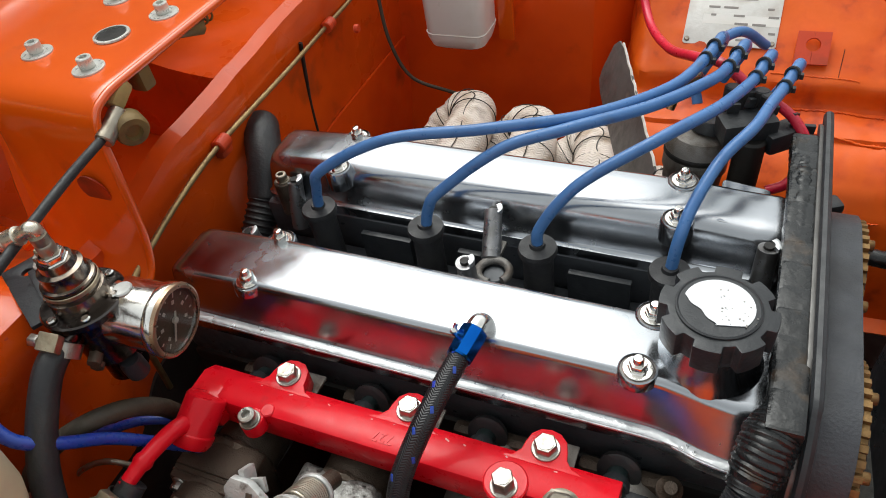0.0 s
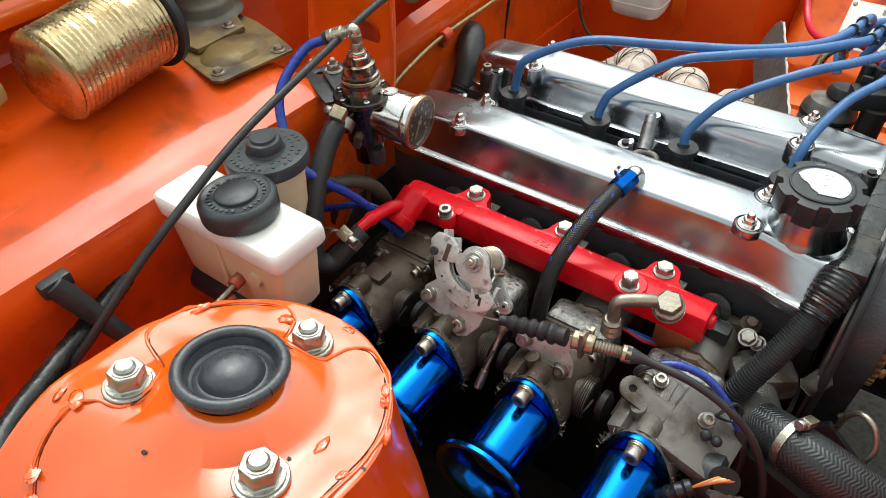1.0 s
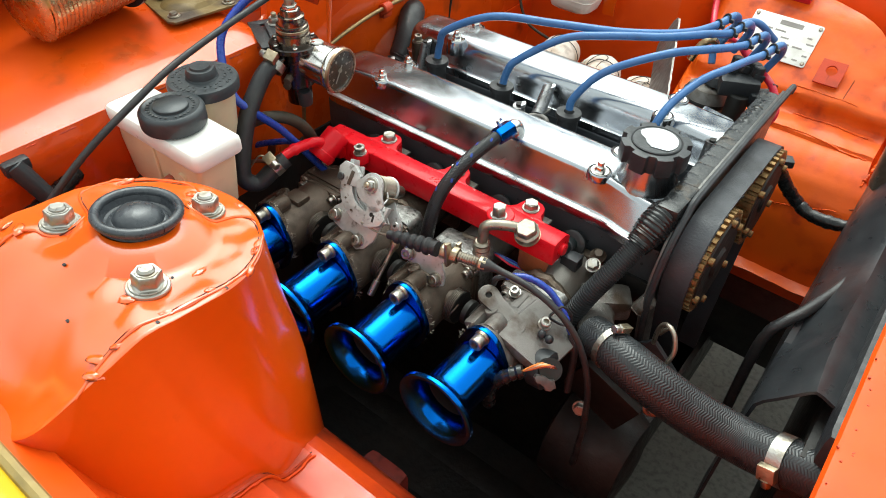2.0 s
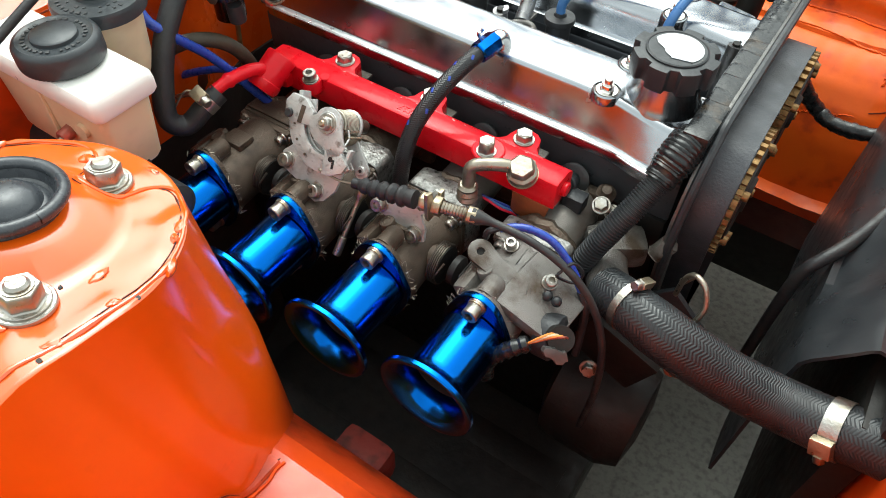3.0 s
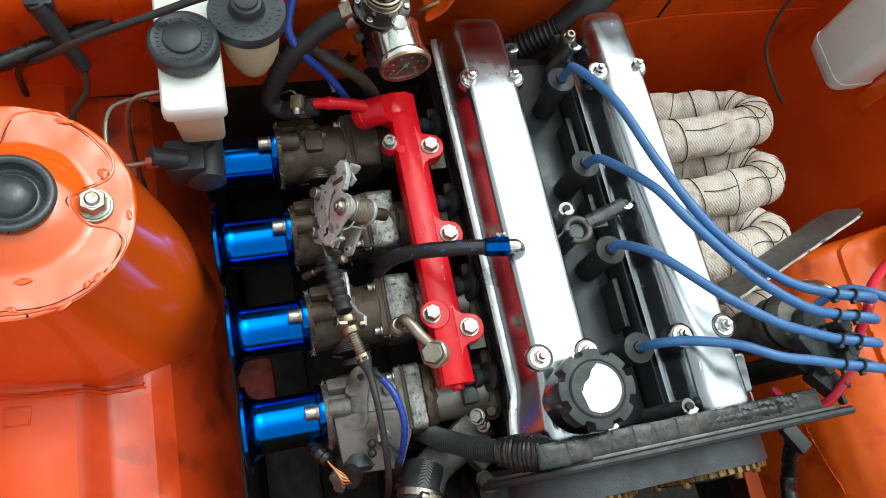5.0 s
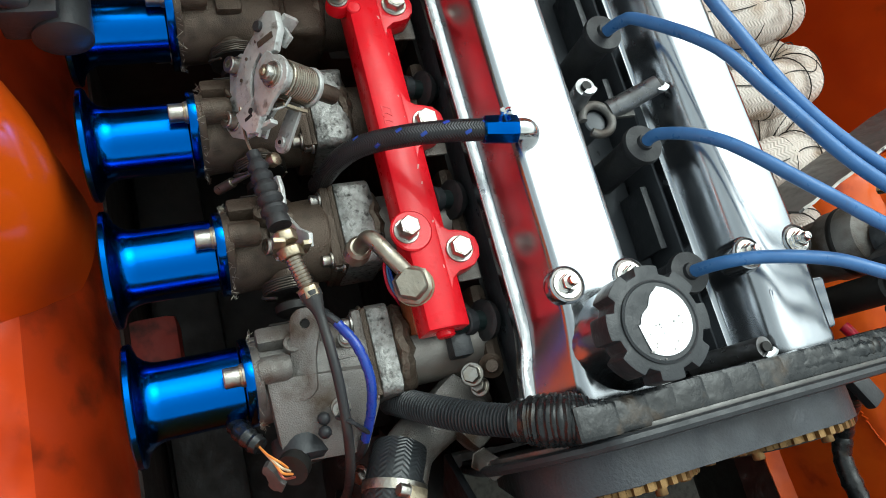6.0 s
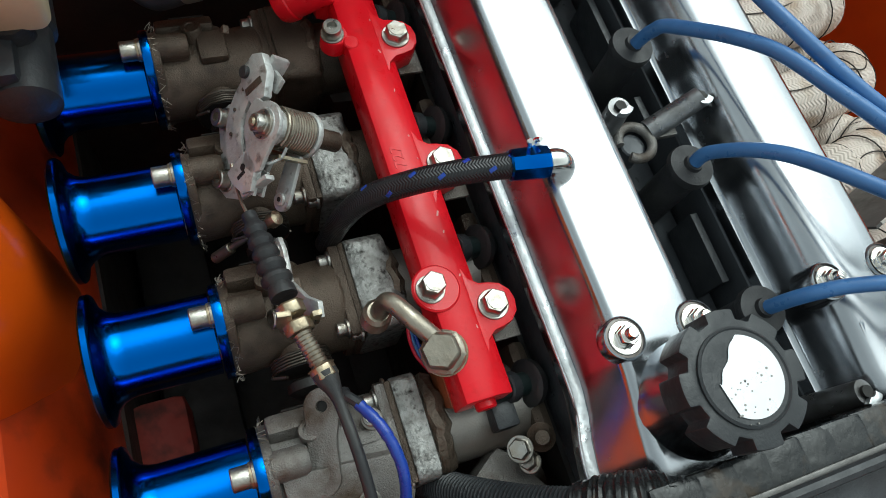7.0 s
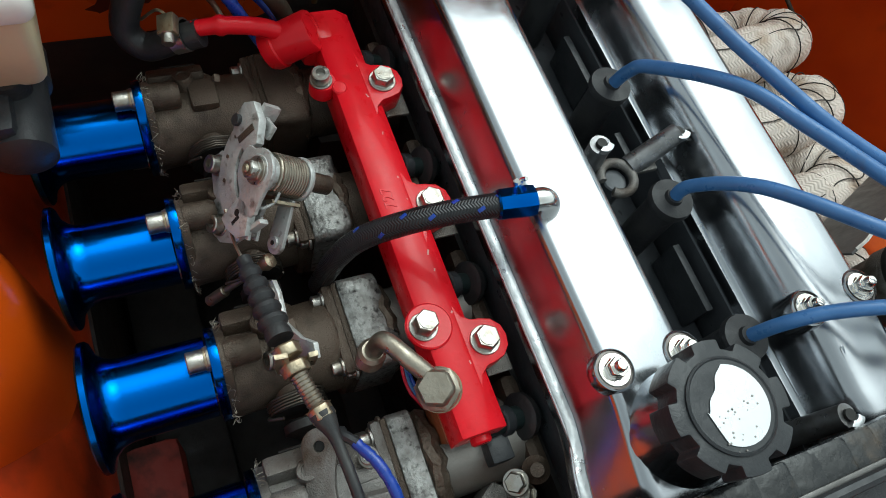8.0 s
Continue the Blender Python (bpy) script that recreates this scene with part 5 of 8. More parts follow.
        bolt(th, (x + 0.030, -0.218, AXZ + 0.0265), (0.3, -0.3, 1), 0.0050, 0.0065, M_ZINC, 0.0062, "cap_screw", socket=True, hexhead=False)
        bolt(th, (x - 0.010, -0.206, AXZ + 0.0305), (0, -0.3, 1), 0.0045, 0.0055, M_ZINC, 0.006, "cap_screw", socket=True, hexhead=False)
    th.location += SKEW[i]
    return th


for i in range(4):
    throttle_body(i)


def velocity_stack(i):
    x = CY[i]
    th = thing("velocity_stack", (x, -0.30, 0.65), "blue anodised alloy velocity stack with a flared mouth", "velocity stack", "velocity stacks")
    outer = [(0.0240, 0.0), (0.0240, 0.046), (0.0246, 0.050), (0.0262, 0.054), (0.0295, 0.0575), (0.0345, 0.0595), (0.0368, 0.0600), (0.0378, 0.0612), (0.0378, 0.0640), (0.0370, 0.0650),
             (0.0350, 0.0652), (0.0300, 0.0628), (0.0255, 0.0570), (0.0228, 0.0480), (0.0220, 0.0350), (0.0217, 0.0)]
    part("trumpet", lathe(outer, (x, -0.272, AXZ), (0, -1, 0), 48, closed=False), M_BLUE, th)
    # the trumpet's inner shade, put in as a near-black lining
    part("throat", lathe([(0.0214, 0.002), (0.0217, 0.034), (0.0221, 0.043), (0.0224, 0.0438), (0.0219, 0.030), (0.0216, 0.002)], (x, -0.272, AXZ), (0, -1, 0), 40, closed=False), M_GREASE_SHADE, th, "throat coloured near black for its inner shade")
    ear = []
    for k in range(48):
        a = 2 * math.pi * k / 48
        r = 0.0282 + 0.0138 * (max(0, math.cos(a - radians(90))) ** 5 + max(0, math.cos(a - radians(270))) ** 5)
        ear.append((r * math.cos(a), r * math.sin(a)))
    part("mount_flange", slab(ear, 0.0055, Matrix.Translation((x, -0.2655, AXZ)) @ Matrix.Rotation(radians(90), 4, "X"), 0.001), M_BLUE, th)
    b = bolt(th, (x, -0.2712, AXZ + 0.034), (0, -1, 0), 0.0062, 0.0105, M_ZINC, 0.0072, "cap_screw", socket=True, hexhead=False)
    part("lock_washer", rod((x, -0.2735, AXZ + 0.034), (x, -0.2722, AXZ + 0.034), 0.0068, 20), M_BRASSY, b)
    bolt(th, (x, -0.2712, AXZ - 0.034), (0, -1, 0), 0.0062, 0.0105, M_ZINC, 0.0072, "cap_screw", socket=True, hexhead=False)
    # frayed wire mesh caught in the joint
    rng = random.Random(10 + i)
    bm = bmesh.new()
    for k in range(46):
        a = radians(rng.uniform(-75, 200))
        r = 0.0282 + 0.0138 * max(0, math.cos(a - radians(90))) ** 5
        p = Vector((x + r * math.cos(a), -0.2645, AXZ + r * math.sin(a)))
        o = Vector((math.cos(a), 0, math.sin(a)))
        q = [p, p + o * rng.uniform(0.001, 0.003) + Vector((rng.uniform(-0.0015, 0.0015), rng.uniform(-0.002, 0.003), 0)),
             p + o * rng.uniform(0.0, 0.004) + Vector((rng.uniform(-0.004, 0.004), rng.uniform(0.0, 0.004), rng.uniform(-0.003, 0.003)))]
        add(bm, tube(q, 0.00016, 4, 3))
    tagged(part("mesh_fray", bm, M_BRONZE, th, "frayed fine wire mesh"), kind="stuff")
    th.location += SKEW[i]
    return th


for i in range(4):
    velocity_stack(i)


for k, shade in enumerate((M_BLUE_TAPE, M_BLUE_LEAD, M_REDHOSE)):
    y = -0.163 - 0.002 * k
    wire = thing("injector_wire", (0.215, y, 0.71), "thin coloured injector wire below the fuel rail", "wire", "injector wires")
    part("insulation", tube([(0.195, y + 0.010, 0.700), (0.208, y, 0.711 + 0.001 * k), (0.222, y, 0.712 - 0.001 * k), (0.232, y + 0.006, 0.704), (0.238, y + 0.014, 0.688)], 0.0011, 8, 8), shade, wire)


# ---- throttle linkage and small engine parts ----
def hose_clamp(parent, c, d, r, side, w=0.009):
    """A worm-drive clamp: band and screw box."""
    d = Vector(d).normalized()
    cl = part("hose_clamp", lathe([(r, -w / 2), (r + 0.0012, -w / 2), (r + 0.0012, w / 2), (r, w / 2)], c, d, 28, closed=False), M_ZINC, parent, "plated steel hose clamp")
    s = Vector(side).normalized()
    t = d.cross(s).normalized()
    p = Vector(c) + s * (r + 0.004)
    turn = Matrix((t, d, s)).transposed().to_4x4()
    part("screw_box", box(p, (0.013, w + 0.002, 0.007), 0.001, turn), M_BRASSY, cl)
    part("screw", hexbar(p + t * 0.006, p + t * 0.0125, 0.0042), M_ZINC, cl)
    return cl


def throttle_quadrant():
    th = thing("throttle_quadrant", (0.096, -0.24, 0.715), "plated steel throttle cable quadrant with a return spring", "throttle linkage")
    tip = Vector((0.097, -0.232, 0.778))
    n = Vector((0, -0.80, 0.60)).normalized()
    c = tip - n * 0.010
    ax = (Vector((1, 0, 0)) - n * n.x).normalized()
    up = n.cross(ax)
    m = Matrix((ax, up, n)).transposed().to_4x4()
    m.translation = c

    def P(a, r):
        return (r * math.cos(radians(a)), r * math.sin(radians(a)))

    def lay(h):
        return m @ Matrix.Translation((0, 0, h))
    # cable sector: two rims with the groove between, open slot inside
    a0, a1 = 180, 318
    arc = [P(a, 0.0385) for a in span(a0, a1, 26)] + [P(a, 0.0245) for a in span(a1, a0, 26)]
    sec = part("cable_sector", slab(arc, 0.0022, lay(-0.0035), 0.0005), M_PLATED, th)
    arc2 = [P(a, 0.0365) for a in span(a0, a1, 26)] + [P(a, 0.0290) for a in span(a1, a0, 26)]
    part("sector_groove", slab(arc2, 0.004, lay(-0.0015), 0.0003), M_ALLOY, sec)
    part("sector_rim", slab(arc, 0.0022, lay(0.0020), 0.0005), M_PLATED, sec)
    for a in (200, 222, 246):
        part("rim_pin", rod(lay(0.0042) @ Vector((*P(a, 0.0330), -0.0004)), lay(0.0042) @ Vector((*P(a, 0.0330), 0.0006)), 0.0011, 10), M_ALLOY_DARK, sec)
    # hub plate, which leaves a slit inside the sector, and the lower web with a keyhole slot
    hubplate = [P(a, 0.0128) for a in span(10, 165, 12)] + [P(a, 0.0172) for a in span(180, 272, 12)] + [P(284, 0.0195), P(292, 0.027), P(316, 0.027), P(330, 0.024), P(342, 0.017)]
    part("hub_plate", slab(hubplate, 0.0026, lay(0.0050), 0.0006), M_PLATED, th)
    web = [P(282, 0.0385), P(294, 0.0395), P(310, 0.0392), P(320, 0.036), P(320, 0.022), P(300, 0.0185), P(284, 0.0195)]
    wb = part("web", slab(web, 0.0030, lay(0.0046), 0.0006), M_PLATED, th)
    part("slot", box(lay(0.0073) @ Vector((*P(300, 0.031), 0)), (0.0028, 0.0075, 0.0006), 0.0002, m.to_3x3().to_4x4() @ Matrix.Rotation(radians(8), 4, "Z")), M_GREASE_SHADE, wb)
    part("slot", rod(lay(0.0070) @ Vector((*P(297, 0.0270), 0)), lay(0.0077) @ Vector((*P(297, 0.0270), 0)), 0.0021, 12), M_GREASE_SHADE, wb)
    part("web_fold", box(lay(0.002) @ Vector((*P(323, 0.030), 0)), (0.003, 0.013, 0.006), 0.0008, m.to_3x3().to_4x4() @ Matrix.Rotation(radians(-4), 4, "Z")), M_PLATED, wb)
    # upper arm with the cable pin and the bent stop tab
    ua = part("upper_arm", slab([P(170, 0.017), P(205, 0.019), P(199, 0.037), P(190, 0.043), P(176, 0.045), P(166, 0.042), P(160, 0.030)], 0.0055, lay(-0.0005), 0.001), M_PLATED, th)
    part("cable_pin", rod(lay(0.004) @ Vector((*P(188, 0.0385), 0)), lay(0.0075) @ Vector((*P(188, 0.0385), 0)), 0.0036, 16, 0.0006), M_RUBBER, ua, "dark cable pin")
    part("arm_notch", box(lay(0.0052) @ Vector((*P(185, 0.027), 0)), (0.004, 0.014, 0.0008), 0.0002, m.to_3x3().to_4x4()), M_ALLOY_DARK, ua)
    part("stop_tab", box(lay(-0.004) @ Vector((*P(170, 0.029), 0)), (0.014, 0.009, 0.0030), 0.0008, m.to_3x3().to_4x4() @ Matrix.Rotation(radians(20), 4, "Z")), M_PLATED, ua)
    part("tab_bend", box(lay(-0.005) @ Vector((*P(165, 0.037), 0)), (0.004, 0.009, 0.011), 0.0008, m.to_3x3().to_4x4() @ Matrix.Rotation(radians(20), 4, "Z")), M_PLATED, ua)
    # hub nut, spring drum behind
    part("hub", rod(c - n * 0.004, c + n * 0.0080, 0.0098, 24, 0.001), M_PLATED, th)
    bolt(th, c + n * 0.0080, n, 0.0054, 0.005, M_ZINC, 0.0080, "nut", stud=0.002)
    coil = []
    for k in range(11 * 16 + 1):
        a = 2 * math.pi * k / 16
        coil.append(c - n * (0.0005 + 0.0018 * k / 16) + 0.0112 * (ax * math.cos(a) + up * math.sin(a)))
    part("return_spring", tube(coil, 0.00085, 6, raw=True), M_BRONZE, th, "tightly coiled return spring")
    part("drum", rod(c, c - n * 0.021, 0.0104, 22), M_BRONZE, th)
    part("drum_cap", rod(c - n * 0.0205, c - n * 0.0240, 0.0128, 24, 0.001), M_PLATED, th)
    part("shaft", rod(c - n * 0.022, c - n * 0.044, 0.006, 14), M_ALLOY_DARK, th)
    # gold cradle under the drum with the spring's hook
    rows = [[c - n * h + (ax * math.cos(radians(a)) + up * math.sin(radians(a))) * 0.0150 for a in span(285, 345, 6)] for h in span(0.001, 0.021, 4)]
    part("spring_stop", sheet(rows, 0.0018), M_BRASSY, th, "gold zinc spring stop")
    part("hook_wire", tube([c - n * 0.004 + ax * 0.012, c - n * 0.003 + ax * 0.0155 - up * 0.005, c + n * 0.001 + ax * 0.0165 - up * 0.0105, c + n * 0.003 + ax * 0.0135 - up * 0.013], 0.0009, 6), M_PLATED, th)
    # fixed back plate with two screws, and the lever arm
    bp = [(-0.042, -0.038), (-0.042, -0.049), (-0.034, -0.052), (-0.018, -0.056), (-0.008, -0.063), (0.001, -0.065), (0.009, -0.061), (0.016, -0.050), (0.018, -0.034), (0.010, -0.018), (-0.026, -0.020)]
    part("back_plate", slab(bp, 0.003, lay(-0.010), 0.0006), M_PLATED, th)
    for q in ((-0.035, -0.044), (0.000, -0.056)):
        bolt(th, lay(-0.007) @ Vector((q[0], q[1], 0)), n, 0.0055, 0.006, M_ZINC, 0.0068, "cap_screw", socket=True, hexhead=False)
    end = Vector((0.124, -0.226, 0.739))
    q = m.inverted() @ end
    d = Vector((q.x, q.y, 0)).normalized()
    s = Vector((-d.y, d.x, 0))
    o = [Vector((q.x, q.y, 0)) + 0.0068 * (d * math.cos(radians(a)) + s * math.sin(radians(a))) for a in span(-80, 80, 10)]
    o += [d * 0.012 + s * 0.0055, d * 0.012 - s * 0.0055]
    la = part("lever_arm", slab([(v.x, v.y) for v in o], 0.0026, lay(q.z - 0.0013), 0.0006), M_PLATED, th)
    bolt(la, end + n * 0.0013, n, 0.0040, 0.0016, M_PLATED, 0, "rivet", hexhead=False)
    part("rivet_hole", rod(end + n * 0.0028, end + n * 0.0034, 0.0014, 10), M_GREASE_SHADE, la)
    th.location += Vector((0, 0.006, 0))


throttle_quadrant()


def throttle_cable():
    th = thing("throttle_cable", (0.17, -0.235, 0.74), "black throttle cable with a ribbed rubber boot and brass adjuster", "throttle cable")
    part("inner_wire", tube([(0.100, -0.243, 0.746), (0.120, -0.243, 0.745), (0.136, -0.241, 0.748)], 0.0010, 6), M_BRONZE, th)
    a, b = Vector((0.132, -0.241, 0.7475)), Vector((0.186, -0.2345, 0.7555))
    d = b - a
    prof = [(0.0025, 0), (0.0042, 0.001), (0.0042, 0.006)]
    for k in range(5):
        h = 0.008 + k * 0.0082
        prof += [(0.0046 + 0.0004 * k, h), (0.0062 + 0.0005 * k, h + 0.002), (0.0064 + 0.0005 * k, h + 0.0045), (0.0046 + 0.0004 * k, h + 0.007)]
    prof += [(0.0072, d.length - 0.004), (0.0072, d.length)]
    part("rubber_boot", lathe(prof, a, d, 22), M_RUBBER, th)
    n1 = Vector((0.191, -0.2335, 0.7562))
    part("lock_nut", hexbar(n1, n1 + Vector((0.006, 0.001, 0.0003)), 0.0075), M_BRASSY, th)
    part("lock_nut", hexbar(n1 + Vector((0.010, 0.0015, 0.0004)), n1 + Vector((0.016, 0.0025, 0.0006)), 0.0078), M_BRASSY, th)
    t0, t1 = n1 + Vector((0.016, 0.0025, 0.0006)), Vector((0.227, -0.226, 0.757))
    L = (t1 - t0).length
    prof = [(0.0046, 0)]
    for k in range(9):
        prof += [(0.0050, L * (k + 0.3) / 9), (0.0043, L * (k + 0.9) / 9)]
    part("threaded_sleeve", lathe(prof, t0, t1 - t0, 16), M_BRONZE, th)
    part("end_nut", hexbar(t1 - (t1 - t0).normalized() * 0.001, t1 + (t1 - t0).normalized() * 0.006, 0.0068), M_BRASSY, th)
    part("sheath", tube([(0.229, -0.2255, 0.757), (0.245, -0.222, 0.756), (0.277, -0.219, 0.752), (0.308, -0.2175, 0.738), (0.330, -0.2165, 0.712), (0.345, -0.216, 0.670), (0.350, -0.214, 0.61), (0.345, -0.20, 0.52)],
                        0.0042, 12, 8, radius=lambda u, k: 0.0066 - 0.0036 * ramp01(0.0, 0.16, u)), M_RUBBER, th)


throttle_cable()


def cable_bracket():
    th = thing("cable_bracket", (0.17, -0.236, 0.715), "plated steel cable bracket bolted to the throttle body", "bracket")
    n = Vector((0, -0.93, 0.36)).normalized()
    ax = Vector((1, 0, 0))
    up = n.cross(ax)
    if up.z < 0:
        up = -up
    m = Matrix((ax, up, ax.cross(up))).transposed().to_4x4()
    m.translation = Vector((0.167, -0.2280, 0.7265))
    out = [(-0.025, -0.002), (-0.022, -0.009), (-0.013, -0.008), (-0.002, -0.010), (0.010, -0.013), (0.018, -0.019), (0.027, -0.014), (0.026, -0.004), (0.019, 0.006), (0.030, 0.018), (0.034, 0.030),
           (0.026, 0.032), (0.018, 0.020), (0.004, 0.008), (-0.014, 0.010), (-0.023, 0.008)]
    part("plate", slab(out, 0.003, m, 0.0006), M_PLATED, th)
    fr = n
    for q in ((-0.017, 0.0), (0.018, -0.011)):
        bolt(th, m @ Vector((q[0], q[1], 0.0015)) + fr * 0.0015, fr, 0.0055, 0.006, M_ZINC, 0.0072, "cap_screw", socket=True, hexhead=False)
    fork = [(-0.010, -0.012), (0.010, -0.012), (0.011, 0.004), (0.006, 0.004), (0.005, -0.003), (-0.004, -0.003), (-0.005, 0.014), (-0.012, 0.016), (-0.012, 0.0)]
    part("fork", slab(fork, 0.003, Matrix.Translation((0.1985, -0.230, 0.758)) @ Matrix.Rotation(radians(90), 4, "Z") @ Matrix.Rotation(radians(90), 4, "X"), 0.0006), M_BRASSY, th)


cable_bracket()


def link_rod():
    th = thing("throttle_link_rod", (0.125, -0.245, 0.69), "short steel throttle link rod between two bodies", "link rod")
    a, b = Vector((0.127, -0.226, 0.722)), Vector((0.125, -0.262, 0.678))
    part("rod", rod(a, b, 0.0022, 12), M_BRONZE, th)
    part("ball_end", lathe([(0.0, -0.005), (0.0045, -0.003), (0.0048, 0.002), (0.003, 0.005), (0.0022, 0.012)], a, b - a, 16), M_BRASSY, th)
    part("sleeve", rod(b + (a - b) * 0.30, b, 0.0036, 14, 0.0006), M_BRONZE, th)


link_rod()


def breather_hose():
    th = thing("breather_hose", (0.15, -0.15, 0.75), "black braided breather hose with blue flecks and a blue end sleeve", "hose")
    pts = [(0.1622, -0.0960, 0.8035), (0.1600, -0.112, 0.8020), (0.1560, -0.134, 0.797), (0.151, -0.158, 0.786), (0.145, -0.178, 0.766), (0.143, -0.190, 0.742), (0.140, -0.197, 0.700)]
    line = smooth_path(pts, 26)
    part("braid", tube(line, 0.0068, 24, raw=True), M_BRAID, th)
    # blue tracer flecks
    rng = random.Random(3)
    for k in range(8):
        i = 12 + k * 13
        p, d = line[i], (line[i + 1] - line[i - 1]).normalized()
        a = radians(60 + (k % 2) * 55 + rng.uniform(-14, 14))
        side = Vector((1, 0, 0)) - d * d.x
        side.normalize()
        upv = side.cross(d)
        if upv.z < 0:
            upv = -upv
        o = side * math.cos(a) + upv * math.sin(a)
        part("tracer_fleck", box(p + o * 0.0066, (0.0042, 0.0022, 0.0008), 0.0003, Matrix((d, o.cross(d), o)).transposed().to_4x4() @ Matrix.Rotation(0.5, 4, "Z")), M_BLUE_TAPE, th)
    d0 = (line[0] - line[3]).normalized()
    end = line[0]
    sl = part("end_sleeve", lathe([(0.0076, -0.017), (0.0086, -0.016), (0.0092, 0.0), (0.0088, 0.004), (0.0072, 0.005)], end, d0, 8), M_BLUE, th, "blue anodised hose end")
    part("barb", tube([end + d0 * 0.002, end + d0 * 0.010, Vector((0.1650, -0.0815, 0.799)), Vector((0.1652, -0.0790, 0.788))], 0.0066, 16, 6), M_CHROME, th, "polished breather spout")
    for s in (-1, 1):
        part("clamp_ear", tube([end + Vector((-0.0070, -0.004, 0.003)), end + Vector((-0.0095, -0.003 + 0.002 * s, 0.007)), end + Vector((-0.0080, -0.003 + 0.003 * s, 0.0105))], 0.0014, 8), M_CHROME, sl)


M_BRAID = mat("black_braid", (0.008, 0.008, 0.010), 0.38, 0, (0.014, 0.014, 0.016), 60, bump=0.2, bscale=700)
breather_hose()


def regulator():
    c = Vector((-0.0545, -0.1692, 0.8515))
    th = thing("fuel_pressure_regulator", (-0.0545, -0.1692, 0.785), "smoked chrome fuel pressure regulator with a round gauge", "fuel regulator")
    part("base_body", lathe([(0.010, -0.066), (0.013, -0.064), (0.013, -0.044), (0.018, -0.042), (0.0185, -0.004), (0.023, -0.002)], c, seg=30), M_BLACKCHROME, th)
    part("flange", lathe([(0.0245, -0.003), (0.0255, -0.002), (0.0255, 0.002), (0.0245, 0.003), (0.016, 0.0032)], c, seg=40), M_BLACKCHROME, th)
    for k in range(6):
        a = radians(60 * k + 20)
        bolt(th, c + Vector((0.0212 * math.cos(a), 0.0212 * math.sin(a), 0.003)), (0, 0, 1), 0.0028, 0.0022, M_CHROME, 0, "flange_screw", hexhead=False)
    part("bonnet", lathe([(0.0175, 0.003), (0.0170, 0.012), (0.0155, 0.0125), (0.0155, 0.018), (0.0158, 0.0185), (0.0158, 0.021), (0.0140, 0.0215), (0.0130, 0.027), (0.0132, 0.0275), (0.0132, 0.030), (0.0105, 0.031), (0.0098, 0.036)], c, seg=36), M_SMOKE, th)
    part("gold_ring", lathe([(0.0161, 0.0150), (0.0166, 0.0155), (0.0166, 0.0178), (0.0161, 0.0182)], c, seg=36, closed=False), M_BRASSY, th)
    part("lock_nut", hexbar(c + Vector((0, 0, 0.036)), c + Vector((0, 0, 0.041)), 0.0078), M_CHROME, th)
    part("adjuster", lathe([(0.0052, 0.041), (0.0052, 0.047), (0.0045, 0.048), (0.0050, 0.049), (0.0050, 0.054)], c, seg=18), M_BRONZE, th)
    e = c + Vector((-0.001, 0.001, 0.058))
    out = Vector((-0.0215, -0.0090, -0.0085)).normalized()
    el = part("vacuum_elbow", tube([e - Vector((0, 0, 0.008)), e - Vector((0, 0, 0.003)), e + Vector((0, 0, 0.0005)) + out * 0.0015, e + out * 0.006, e + out * 0.014], 0.0046, 16, 4), M_NICKEL, th, "satin nickel elbow")
    part("elbow_nut", lathe([(0.0050, 0.011), (0.0058, 0.0115), (0.0058, 0.019), (0.0054, 0.0195), (0.0058, 0.020), (0.0058, 0.024), (0.0045, 0.025)], e, out, 18), M_NICKEL, el)
    part("release_collar", lathe([(0.0050, 0.025), (0.0060, 0.0255), (0.0060, 0.028), (0.0042, 0.029)], e, out, 18), M_BLACK, el)
    # side outlet with clamp
    part("outlet", rod(c + Vector((-0.002, -0.012, -0.010)), c + Vector((-0.003, -0.030, -0.014)), 0.0065, 16), M_BLACKCHROME, th)
    hose_clamp(th, c + Vector((-0.003, -0.026, -0.016)), (0.05, -0.75, -0.5), 0.0095, (0.2, -0.4, 1))
    for q in ((0.006, -0.016, -0.030), (0.002, -0.014, -0.038)):
        part("fitting", hexbar(c + Vector(q), c + Vector(q) + Vector((0.003, -0.007, -0.001)), 0.0046), M_ALLOY_DARK, th)
    part("sensor_tip", lathe([(0.0075, 0), (0.0075, 0.012), (0.006, 0.016)], c + Vector((0.012, -0.004, -0.062)), (0.1, -0.1, 1), 16), M_BLACK, th)
    # gauge
    gd = Vector((0.99, 0.10, -0.06)).normalized()
    g0 = Vector((-0.0078, -0.155, 0.8322)) - gd * 0.036
    gb = part("gauge_case", lathe([(0.006, -0.004), (0.020, 0.0), (0.0215, 0.0015), (0.0218, 0.030), (0.0232, 0.031), (0.0236, 0.032), (0.0236, 0.037), (0.0228, 0.0385), (0.0205, 0.0385), (0.0200, 0.0360)], g0, gd, 48), M_CHROME, th, "chromed gauge case")
    part("bezel", lathe([(0.0205, 0.0386), (0.0226, 0.0388), (0.0234, 0.0378), (0.0238, 0.0372), (0.0232, 0.0396), (0.0220, 0.0402), (0.0204, 0.0398)], g0, gd, 48, closed=False), M_BEZEL, gb, "browned brass bezel")
    face = g0 + gd * 0.0362
    part("dial", rod(face, face + gd * 0.0006, 0.0201, 40), M_GAUGE, gb, "black dial face")
    up = Vector((0, 0, 1)) - gd * gd.z
    up.normalize()
    rt = up.cross(gd)
    for k in range(11):
        a = radians(-135 + 27 * k)
        o = rt * math.sin(a) + up * math.cos(a)
